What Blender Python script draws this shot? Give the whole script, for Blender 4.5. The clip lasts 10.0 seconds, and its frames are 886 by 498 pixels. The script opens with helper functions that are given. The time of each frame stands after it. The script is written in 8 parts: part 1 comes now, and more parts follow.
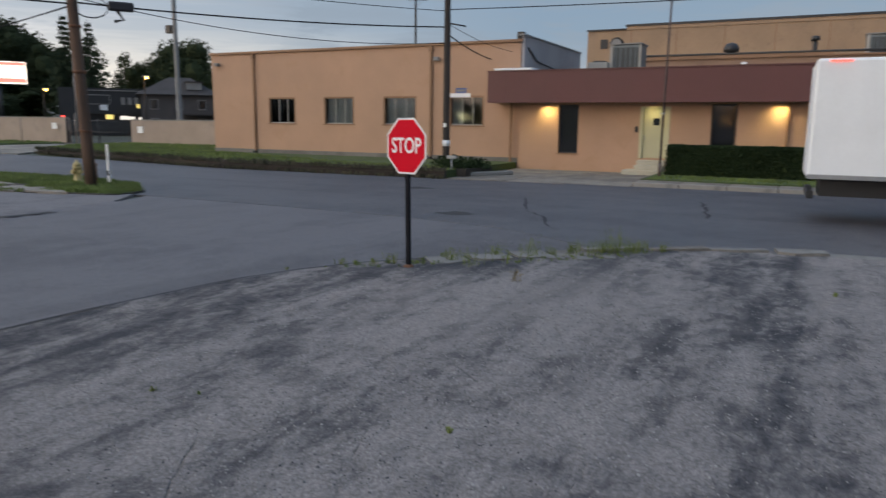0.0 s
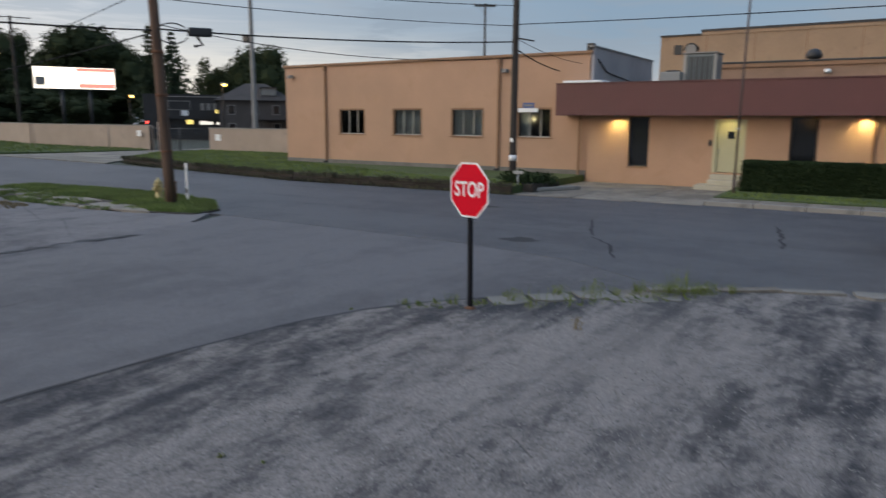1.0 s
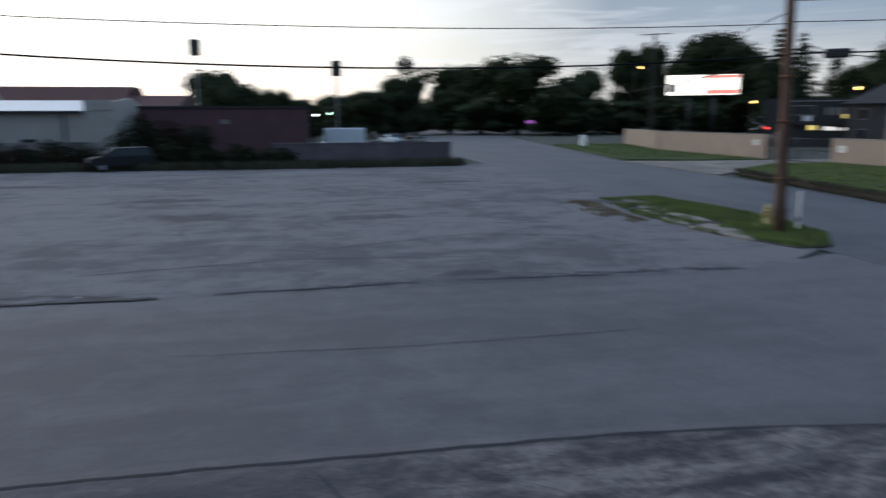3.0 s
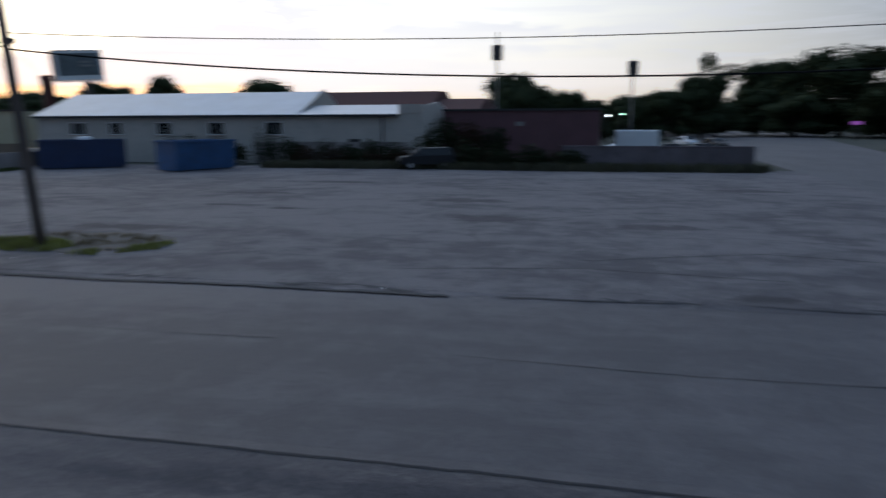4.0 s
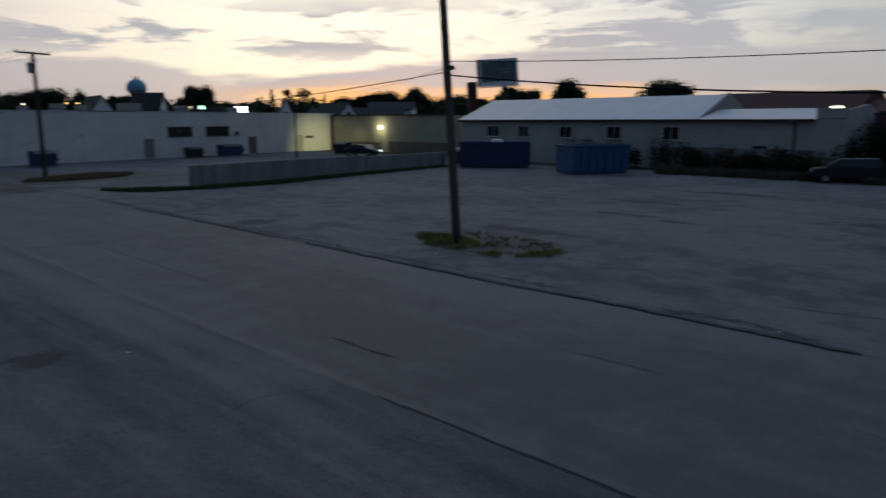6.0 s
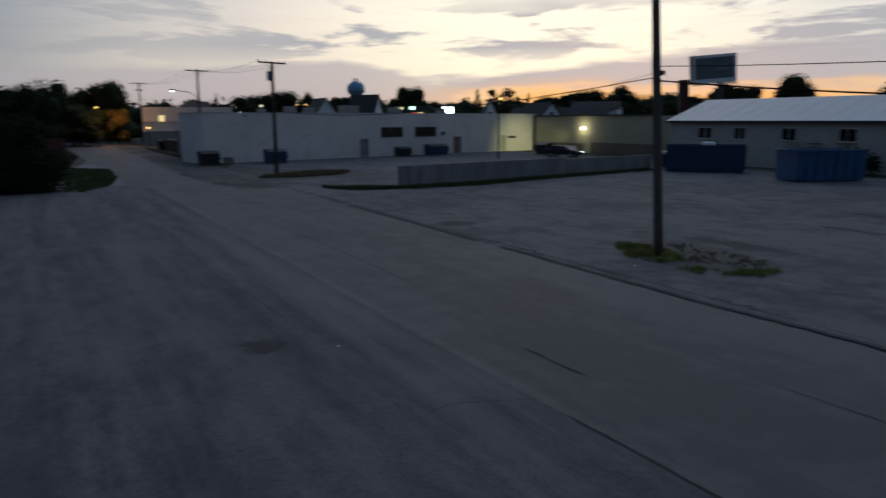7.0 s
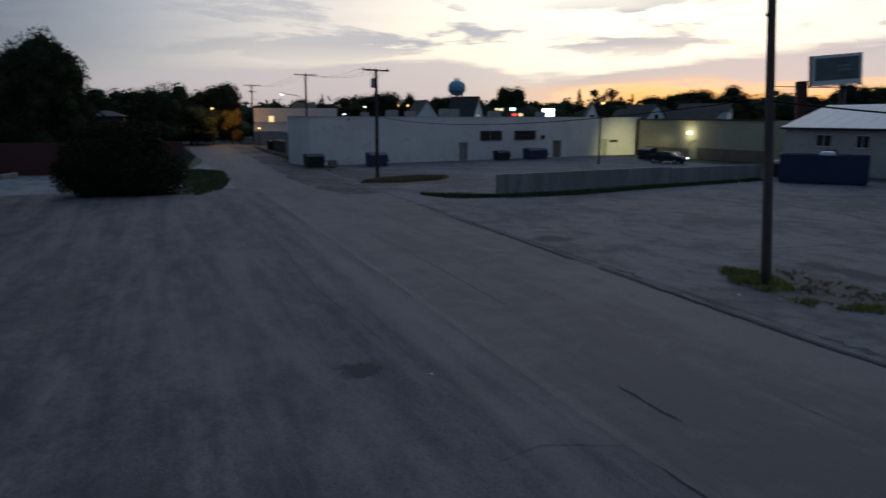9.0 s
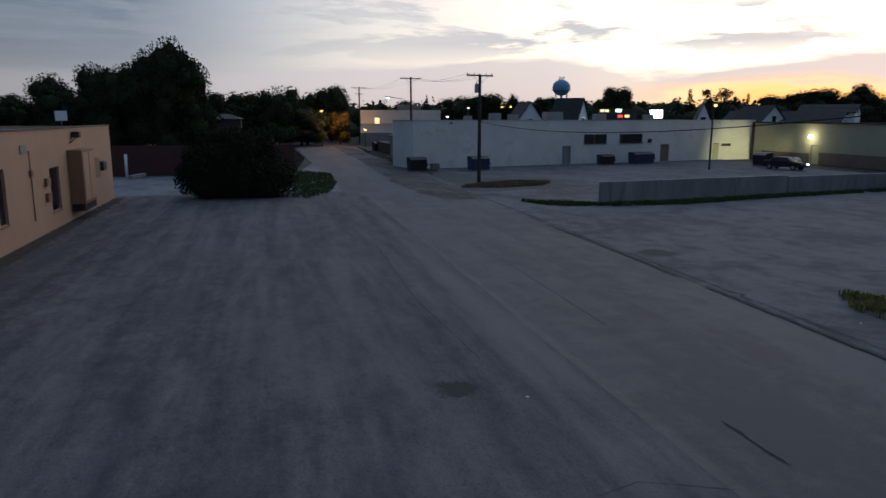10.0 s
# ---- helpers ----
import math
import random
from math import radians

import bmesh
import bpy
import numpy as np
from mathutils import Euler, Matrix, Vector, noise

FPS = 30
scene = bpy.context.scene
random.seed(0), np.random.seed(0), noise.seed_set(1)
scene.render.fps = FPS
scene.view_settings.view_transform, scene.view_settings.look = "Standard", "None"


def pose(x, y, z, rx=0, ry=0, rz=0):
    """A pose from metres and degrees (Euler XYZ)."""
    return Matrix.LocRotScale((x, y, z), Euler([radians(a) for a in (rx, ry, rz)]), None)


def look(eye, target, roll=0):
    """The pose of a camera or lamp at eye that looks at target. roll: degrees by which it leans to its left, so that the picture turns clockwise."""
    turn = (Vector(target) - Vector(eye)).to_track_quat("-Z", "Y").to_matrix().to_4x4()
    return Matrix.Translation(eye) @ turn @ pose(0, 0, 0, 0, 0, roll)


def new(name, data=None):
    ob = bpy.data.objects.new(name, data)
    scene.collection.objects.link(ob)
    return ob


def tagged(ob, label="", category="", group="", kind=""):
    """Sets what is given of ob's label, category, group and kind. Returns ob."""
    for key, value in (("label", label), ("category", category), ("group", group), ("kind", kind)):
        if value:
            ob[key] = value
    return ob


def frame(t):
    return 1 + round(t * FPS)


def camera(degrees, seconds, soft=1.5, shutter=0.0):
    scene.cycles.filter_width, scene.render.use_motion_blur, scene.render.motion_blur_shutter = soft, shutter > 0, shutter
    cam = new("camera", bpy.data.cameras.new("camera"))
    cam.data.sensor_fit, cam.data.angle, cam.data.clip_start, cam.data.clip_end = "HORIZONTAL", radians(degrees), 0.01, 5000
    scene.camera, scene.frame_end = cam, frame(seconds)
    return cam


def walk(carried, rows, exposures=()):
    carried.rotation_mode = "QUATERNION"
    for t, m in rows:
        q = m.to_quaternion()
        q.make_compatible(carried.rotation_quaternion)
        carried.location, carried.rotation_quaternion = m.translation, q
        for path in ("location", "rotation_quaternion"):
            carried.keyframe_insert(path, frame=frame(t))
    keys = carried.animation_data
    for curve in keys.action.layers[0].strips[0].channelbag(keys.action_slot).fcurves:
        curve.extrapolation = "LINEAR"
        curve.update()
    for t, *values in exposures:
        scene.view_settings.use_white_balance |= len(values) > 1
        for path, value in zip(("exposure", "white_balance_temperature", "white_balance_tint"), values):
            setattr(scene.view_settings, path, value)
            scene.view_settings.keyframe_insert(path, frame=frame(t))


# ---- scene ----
# ---- camera and its walk ----
cam = camera(64.66, 10.0, soft=1.45, shutter=0.75)
PATH = [
    (0.0, pose(4.878, -8.520, 2.056, 79.80, -0.60, 26.96)),
    (0.5, pose(4.915, -8.479, 2.289, 79.68, -0.41, 30.32)),
    (1.0, pose(4.920, -8.452, 2.677, 79.68, -0.36, 32.50)),
    (1.5, pose(4.905, -8.452, 2.977, 79.61, -0.12, 41.23)),
    (2.0, pose(4.898, -8.465, 3.186, 79.56, 0.17, 55.51)),
    (2.5, pose(4.872, -8.459, 3.348, 79.57, 0.29, 68.02)),
    (2.7, pose(4.867, -8.466, 3.399, 79.59, 0.29, 72.60)),
    (3.8, pose(4.837, -8.501, 3.678, 79.70, 0.20, 98.05)),
    (4.0, pose(4.832, -8.508, 3.729, 79.68, 0.21, 102.68)),
    (4.5, pose(4.833, -8.545, 3.867, 79.69, 0.19, 113.89)),
    (5.0, pose(4.879, -8.569, 4.015, 79.67, 0.25, 123.01)),
    (5.2, pose(4.884, -8.572, 4.075, 79.65, 0.22, 125.64)),
    (6.3, pose(4.909, -8.592, 4.404, 79.60, 0.08, 138.26)),
    (6.5, pose(4.914, -8.595, 4.464, 79.58, 0.09, 142.07)),
    (7.0, pose(4.921, -8.579, 4.612, 79.52, 0.17, 150.03)),
    (7.5, pose(4.915, -8.553, 4.753, 79.47, 0.09, 154.41)),
    (8.0, pose(4.912, -8.542, 4.929, 79.41, 0.03, 156.27)),
    (8.5, pose(4.916, -8.554, 5.130, 79.40, -0.08, 156.41)),
    (9.0, pose(4.923, -8.565, 5.324, 79.37, -0.10, 158.04)),
    (9.5, pose(4.929, -8.592, 5.535, 79.34, -0.02, 163.80)),
    (10.0, pose(4.910, -8.568, 5.798, 79.31, -0.06, 166.31)),
]
EXPOSURES = [(0.0, 0.36, 6700, 14), (1.0, 0.36, 6650, 13), (2.0, 0.22, 6450, 12), (2.5, 0.16, 6200, 11), (4.0, -0.54, 5750, 13), (4.5, -0.88, 5750, 13),
             (5.0, -1.10, 5750, 13), (6.5, -1.66, 5700, 13), (7.5, -1.54, 5700, 13), (9.0, -1.37, 5700, 13), (10.0, -1.12, 5700, 13)]
walk(cam, PATH, EXPOSURES)

# ---- world: dusk sky, pale in the west with thin cloud, blue-grey in the east ----
WEST = (-0.72, -0.69, 0.0)
GLOW = (-0.788, -0.616, 0.0)
world = bpy.data.worlds.new("dusk_sky")
scene.world = world
world.use_nodes = True


class Nodes:
    """Short calls to lay out a node tree."""

    def __init__(self, tree):
        self.t = tree
        tree.nodes.clear()

    def put(self, kind, inputs=(), **settings):
        n = self.t.nodes.new(kind)
        for k, v in settings.items():
            if k == "op":
                n.operation = v
            elif k == "blend":
                n.data_type, n.blend_type = "RGBA", v
            elif k == "feature":
                n.feature = v
            elif k == "dims":
                n.noise_dimensions = v
            elif k == "clamp":
                n.use_clamp = v
        for k, v in dict(inputs).items():
            if isinstance(v, bpy.types.NodeSocket):
                self.t.links.new(v, n.inputs[k])
            else:
                n.inputs[k].default_value = v
        return n

    def math(self, op, a, b=0.0, clamp=False):
        return self.put("ShaderNodeMath", {0: a, 1: b}, op=op, clamp=clamp).outputs[0]

    def mix(self, fac, a, b, blend="MIX"):
        return self.put("ShaderNodeMix", {0: fac, 6: a, 7: b}, blend=blend).outputs[2]

    def ramp(self, fac, stops):
        n = self.put("ShaderNodeValToRGB", {0: fac})
        e = n.color_ramp.elements
        while len(e) < len(stops):
            e.new(0.5)
        for item, (p, c) in zip(e, stops):
            item.position = p
            item.color = (c, c, c, 1) if isinstance(c, (int, float)) else (*c, 1)
        return n.outputs[0]

    def noise(self, vec, scale, detail=4.0, rough=0.55, warp=0.0):
        return self.put("ShaderNodeTexNoise", {"Vector": vec, "Scale": scale, "Detail": detail, "Roughness": rough,
                                               "Distortion": warp}).outputs[0]

    def scaled(self, vec, x, y, z):
        return self.put("ShaderNodeMapping", {"Vector": vec, "Scale": (x, y, z)}).outputs[0]


n = Nodes(world.node_tree)
way = n.put("ShaderNodeVectorMath", {0: n.put("ShaderNodeTexCoord").outputs["Generated"]}, op="NORMALIZE").outputs[0]
sep = n.put("ShaderNodeSeparateXYZ", {0: way})
up = n.math("MAXIMUM", sep.outputs[2], 0.0)
flat = n.put("ShaderNodeVectorMath", {0: n.put("ShaderNodeCombineXYZ", {0: sep.outputs[0], 1: sep.outputs[1]}).outputs[0]},
             op="NORMALIZE").outputs[0]
toward = n.put("ShaderNodeVectorMath", {0: flat, 1: WEST}, op="DOT_PRODUCT").outputs["Value"]
broad = n.put("ShaderNodeVectorMath", {0: flat, 1: GLOW}, op="DOT_PRODUCT").outputs["Value"]
west = n.math("ADD", n.math("MULTIPLY", broad, 0.5), 0.5)
low_west = n.math("ADD", n.math("MULTIPLY", toward, 0.5), 0.5)
height = n.math("POWER", up, 0.5)
east_sky = n.ramp(height, [(0.0, (0.36, 0.38, 0.40)), (0.20, (0.33, 0.37, 0.40)), (0.34, (0.175, 0.265, 0.365)), (0.7, (0.13, 0.22, 0.34)),
                           (1.0, (0.17, 0.29, 0.46))])
side_sky = n.ramp(height, [(0.0, (0.74, 0.64, 0.56)), (0.20, (0.78, 0.73, 0.66)), (0.30, (0.48, 0.51, 0.54)), (0.5, (0.30, 0.38, 0.47)), (0.75, (0.24, 0.34, 0.48)),
                           (1.0, (0.20, 0.33, 0.52))])
west_sky = n.ramp(height, [(0.0, (0.80, 0.55, 0.36)), (0.17, (0.84, 0.70, 0.52)), (0.26, (0.96, 0.87, 0.68)), (0.38, (0.98, 0.93, 0.78)),
                           (0.50, (0.66, 0.67, 0.64)), (0.7, (0.20, 0.27, 0.34)), (1.0, (0.10, 0.16, 0.25))])
west_sky = n.put("ShaderNodeVectorMath", {0: west_sky, "Scale": 2.35}, op="SCALE").outputs[0]
clear = n.mix(n.ramp(low_west, [(0.30, 0.0), (0.80, 1.0)]), east_sky, side_sky)
clear = n.mix(n.ramp(west, [(0.74, 0.0), (0.98, 1.0)]), clear, west_sky)
# heading round the compass (degrees, left of north) and height over the horizon
ahead = n.put("ShaderNodeVectorMath", {0: flat, 1: (-math.sin(radians(110)), math.cos(radians(110)), 0)}, op="DOT_PRODUCT").outputs["Value"]
aside = n.put("ShaderNodeVectorMath", {0: flat, 1: (-math.sin(radians(200)), math.cos(radians(200)), 0)}, op="DOT_PRODUCT").outputs["Value"]
heading = n.math("ADD", n.math("MULTIPLY", n.math("ARCTAN2", aside, ahead), 57.2958), 110.0)
rise = n.math("MULTIPLY", n.math("ARCSINE", up), 57.2958)
turn_share = n.math("DIVIDE", heading, 220.0, True)


def along(stops):
    """A value that changes with the heading; stops are (degrees, value)."""
    return n.ramp(turn_share, [(d / 220.0, v) for d, v in stops])


def smooth(value, lo, hi):
    return n.put("ShaderNodeMapRange", {"Value": value, "From Min": lo, "From Max": hi}).outputs[0]


deck = n.put("ShaderNodeCombineXYZ", {0: n.math("MULTIPLY", heading, 0.085), 1: n.math("MULTIPLY", rise, 0.42), 2: 3.7}).outputs[0]
puff = n.noise(deck, 1.0, 8.0, 0.60, 0.35)
wisp = n.noise(n.scaled(deck, 0.8, 2.4, 1.0), 1.3, 6.0, 0.6, 0.5)
veil = n.noise(deck, 0.36, 3.0, 0.5, 0.3)
gain = along([(58, 1.0), (76, 0.82), (104, 0.80), (118, 0.95), (126, 1.0), (150, 1.0), (163, (1.20, 1.10, 1.08)), (172, (1.26, 1.18, 1.17)), (182, (1.20, 1.19, 1.21)), (192, (1.0, 1.03, 1.06)), (204, 0.85)])
clear = n.mix(1.0, clear, gain, "MULTIPLY")
# pale streaky light low in the north-west
pale = n.math("MULTIPLY", along([(24, 0.0), (42, 0.9), (62, 1.0), (84, 0.4), (96, 0.0)]), n.math("SUBTRACT", 1.0, smooth(rise, 2.0, 7.5)))
pale = n.math("MULTIPLY", pale, n.ramp(wisp, [(0.36, 0.35), (0.56, 1.0)]))
clear = n.mix(pale, clear, (0.74, 0.73, 0.66, 1))
# the yellow-white glow after sunset, and the ember strip on the horizon
core = n.put("ShaderNodeVectorMath", {0: way, 1: (-math.sin(radians(144)) * 0.993, math.cos(radians(144)) * 0.993, 0.118)}, op="DOT_PRODUCT").outputs["Value"]
sky = n.mix(n.ramp(core, [(0.80, 0.0), (0.93, 0.30), (0.998, 1.0)]), clear, (1.25, 0.93, 0.36, 1), "ADD")
# low grey bank, wedge-shaped, its top torn
ragged_rise = n.math("ADD", rise, n.math("ADD", n.math("MULTIPLY", n.math("SUBTRACT", puff, 0.5), 2.6), n.math("MULTIPLY", n.math("SUBTRACT", wisp, 0.5), 1.6)))
top = n.math("MULTIPLY", along([(85, 0.46), (105, 0.50), (124, 0.56), (137, 0.42), (146, 0.33), (152, 0.31), (158, 0.46), (166, 0.42), (174, 0.38), (184, 0.32)]), 10.0)
foot = n.math("MULTIPLY", along([(146, 0.21), (154, 0.08), (162, 0.0)]), 10.0)
bank = n.math("MULTIPLY", smooth(n.math("SUBTRACT", ragged_rise, foot), -0.4, 0.4), n.math("SUBTRACT", 1.0, smooth(n.math("SUBTRACT", ragged_rise, top), -0.35, 0.25)))
bank = n.math("MULTIPLY", bank, along([(75, 0.0), (95, 0.45), (112, 0.8), (124, 0.92), (146, 0.90), (152, 0.7), (158, 0.75), (168, 0.7), (178, 0.5), (190, 0.2)]))
bank_tint = n.mix(along([(140, 0.0), (158, 1.0)]), (1.30, 1.23, 1.17, 1), (1.26, 1.12, 1.09, 1))
sky = n.mix(bank, sky, bank_tint)
# torn puffs higher up
cover = n.math("MULTIPLY", n.ramp(puff, [(0.485, 0.0), (0.555, 1.0)]), n.ramp(veil, [(0.38, 0.3), (0.50, 1.0)]))
cover = n.math("MULTIPLY", n.math("MULTIPLY", cover, smooth(rise, 3.6, 5.6)), along([(60, 0.55), (100, 0.75), (120, 0.92), (160, 0.92), (172, 0.5), (185, 0.45), (210, 0.7)]))
cloud = n.mix(n.ramp(west, [(0.50, 0.0), (0.96, 1.0)]), (0.20, 0.265, 0.34, 1), (1.26, 1.22, 1.17, 1))
sky = n.mix(cover, sky, cloud)
streaks = n.math("MULTIPLY", n.ramp(wisp, [(0.50, 0.0), (0.66, 0.55)]), along([(112, 0.7), (125, 0.25), (168, 0.1), (185, 0.55), (210, 0.8)]))
sky = n.mix(n.math("MULTIPLY", streaks, smooth(rise, 2.5, 5.0)), sky, cloud)
ember = n.math("MULTIPLY", along([(112, 0.0), (122, 0.9), (128, 1.0), (143, 1.0), (150, 0.35), (156, 0.0)]), n.math("SUBTRACT", 1.0, smooth(ragged_rise, 1.8, 2.9)))
sky = n.mix(ember, sky, (3.0, 1.52, 0.46, 1))
haze = n.put("ShaderNodeTexSky")
haze.sky_type, haze.sun_disc, haze.sun_elevation, haze.sun_rotation = "NISHITA", False, radians(1.0), radians(226)
sky = n.mix(0.03, sky, haze.outputs[0], "ADD")
# the open dome overhead is lighter than the murk near the horizon
sky = n.put("ShaderNodeVectorMath", {0: sky, "Scale": n.math("ADD", 1.0, n.math("MULTIPLY", smooth(rise, 11.0, 32.0), 0.55))}, op="SCALE").outputs[0]
n.put("ShaderNodeOutputWorld", {0: n.put("ShaderNodeBackground", {0: sky, 1: 1.0}).outputs[0]})

sun = new("sun", bpy.data.lights.new("sun", "SUN"))
sun.data.energy, sun.data.angle, sun.data.color = 0.12, radians(25), (1.0, 0.78, 0.55)
sun.matrix_world = look((-72, -69, 14), (0, 0, 0))


def bulb(name, place, watts, colour, radius=0.06, spot=None, aim=(0, 0, -1), blend=0.6):
    kind = "SPOT" if spot else "POINT"
    ob = new(name, bpy.data.lights.new(name, kind))
    ob.data.energy, ob.data.color, ob.data.shadow_soft_size = watts, colour, radius
    if spot:
        ob.data.spot_size, ob.data.spot_blend = radians(spot), blend
        ob.matrix_world = look(place, Vector(place) + Vector(aim))
    else:
        ob.location = place
    return ob


# ---- materials ----
def make(name):
    m = bpy.data.materials.new(name)
    m.use_nodes = True
    return m, Nodes(m.node_tree)


def finish(n, colour, rough, bump=None, depth=0.01, metal=0.0, **more):
    ins = {"Base Color": colour, "Roughness": rough, "Metallic": metal, **more}
    if bump is not None:
        ins["Normal"] = n.put("ShaderNodeBump", {"Height": bump, "Strength": 0.8, "Distance": depth}).outputs[0]
    b = n.put("ShaderNodeBsdfPrincipled", ins)
    n.put("ShaderNodeOutputMaterial", {0: b.outputs[0]})


def rgb(c, k=1.0):
    return (c[0] * k, c[1] * k, c[2] * k, 1)


def surface(name, colour, rough=0.8, vary=0.25, large=0.6, fine=25.0, depth=0.004, metal=0.0, stain=None, streak=(1, 1, 1), each=0.0, spec=0.5):
    """Paint, stone, wood or metal: blotches and grain at two scales, and a fine relief."""
    m, n = make(name)
    at = n.put("ShaderNodeTexCoord").outputs["Object"]
    at = n.scaled(at, *streak)
    a, b = n.noise(at, large, 5.0, 0.6), n.noise(at, fine, 3.0, 0.6)
    c = n.mix(n.ramp(a, [(0.3, 0.0), (0.7, 1.0)]), rgb(colour, 1 - vary), rgb(colour, 1 + vary * 0.7))
    c = n.mix(n.math("MULTIPLY", n.ramp(b, [(0.35, 0.0), (0.75, 1.0)]), vary), c, rgb(colour, 0.6))
    if stain:
        s = n.noise(at, large * 2.7, 6.0, 0.7, 0.6)
        c = n.mix(n.ramp(s, [(0.55, 0.0), (0.72, 0.7)]), c, rgb(stain))
    if each:
        r = n.put("ShaderNodeObjectInfo").outputs["Random"]
        c = n.mix(n.math("MULTIPLY", r, each), c, rgb(colour, 0.45))
    r = n.math("ADD", n.math("MULTIPLY", a, 0.2), rough - 0.1, True)
    finish(n, c, r, b, depth, metal, **{"Specular IOR Level": spec})
    return m


def glow(name, colour, strength):
    m, n = make(name)
    e = n.put("ShaderNodeEmission", {0: rgb(colour), 1: strength})
    n.put("ShaderNodeOutputMaterial", {0: e.outputs[0]})
    return m


def pavement(name, dark, light, streak, speck=0.5, cracks=0.0, crack_size=0.4, patch=0.5, rough=0.85, dark_spots=()):
    """Worn asphalt or concrete: pale dusty streaks over dark patches, grit, pits and a net of cracks."""
    m, n = make(name)
    at = n.put("ShaderNodeTexCoord").outputs["Object"]
    run = n.scaled(at, *streak)
    big, mid = n.noise(run, 0.55, 6.0, 0.62, 0.8), n.noise(run, 1.7, 7.0, 0.66, 0.4)
    blot = n.noise(at, 0.13, 4.0, 0.6, 0.5)
    grit, fine = n.noise(at, 46.0, 3.0, 0.75), n.noise(at, 7.0, 5.0, 0.75)
    mottle = n.noise(at, 0.95, 11.0, 0.74, 0.3)
    wear = n.math("ADD", n.math("MULTIPLY", big, 0.35), n.math("MULTIPLY", mid, 0.25))
    wear = n.math("ADD", wear, n.math("MULTIPLY", mottle, 0.40))
    wear = n.math("ADD", wear, n.math("MULTIPLY", n.math("SUBTRACT", blot, 0.5), patch))
    c = n.mix(n.ramp(wear, [(0.435, 0.0), (0.49, 0.5), (0.55, 1.0)]), rgb(dark), rgb(light))
    sep = n.put("ShaderNodeSeparateXYZ", {0: at})
    wobble = n.math("MULTIPLY", n.math("SUBTRACT", mottle, 0.5), 2.4)
    for x, y, rx, ry, k in dark_spots:
        dx = n.math("DIVIDE", n.math("SUBTRACT", sep.outputs[0], x), rx)
        dy = n.math("DIVIDE", n.math("SUBTRACT", sep.outputs[1], y), ry)
        d = n.math("POWER", n.math("ADD", n.math("MULTIPLY", dx, dx), n.math("MULTIPLY", dy, dy)), 0.5)
        c = n.mix(n.math("MULTIPLY", n.ramp(n.math("ADD", d, wobble), [(0.5, 1.0), (1.2, 0.0)]), k), c, rgb(dark, 0.55))
    g = n.ramp(grit, [(0.36, 0.30), (0.50, 0.95), (0.68, 1.75)])
    c = n.mix(speck, c, g, "MULTIPLY")
    c = n.mix(n.math("MULTIPLY", n.ramp(fine, [(0.50, 0.0), (0.68, 1.0)]), 0.30), c, rgb(dark, 0.75))
    height = n.math("ADD", n.math("MULTIPLY", grit, 0.5), n.math("MULTIPLY", mid, 0.6))
    if cracks:
        bent = n.mix(0.12, at, n.put("ShaderNodeTexNoise", {"Vector": at, "Scale": 1.2, "Detail": 3.0}).outputs[1], "ADD")
        v = n.put("ShaderNodeTexVoronoi", {"Vector": bent, "Scale": crack_size}, feature="DISTANCE_TO_EDGE").outputs[0]
        line = n.ramp(v, [(0.0, 1.0), (0.006, 0.0)])
        line = n.math("MULTIPLY", line, n.math("MULTIPLY", n.ramp(blot, [(0.42, 0.0), (0.56, 1.0)]), cracks))
        c = n.mix(line, c, rgb(dark, 0.3))
        height = n.math("SUBTRACT", height, line)
    finish(n, c, rough, height, 0.02, **{"Specular IOR Level": 0.35})
    return m


# dark ellipses (x, y, radii, strength); the first two paint the shade of hollows
STAINS_AND_SHADE = [(-0.2, -0.7, 0.4, 0.4, 0.9), (1.32, -22.35, 0.55, 0.60, 1.0), (3.8, -2.03, 0.26, 0.85, 0.85), (4.5, -0.84, 0.3, 0.95, 0.7), (3.66, 1.68, 0.45, 0.3, 0.7), (3.06, -0.77, 0.16, 0.22, 0.7), (4.62, 2.72, 0.4, 0.4, 0.6), (4.95, 0.66, 0.25, 0.8, 0.5), (1.9, -2.38, 0.25, 0.45, 0.4), (1.49, -4.28, 0.4, 0.3, 0.5), (2.71, -4.03, 0.35, 0.25, 0.5), (5.5, -19.0, 1.6, 5.0, 0.35), (8.0, -30.0, 2.0, 8.0, 0.35), (14.5, -38.0, 3.6, 24.0, 0.5), (8.0, -62.6, 9.0, 0.9, 0.7)]


DUST = [(-1.2, -30.0, 1.7, 18.0, 0.40), (-1.1, -27.0, 0.8, 6.5, 0.45), (-0.9, -18.5, 0.7, 3.0, 0.40), (2.7, -1.0, 1.4, 3.2, 0.60), (5.2, 2.0, 0.35, 3.0, 0.5), (0.9, -1.6, 0.7, 2.0, 0.35), (2.6, -33.0, 0.5, 9.0, 0.3)]


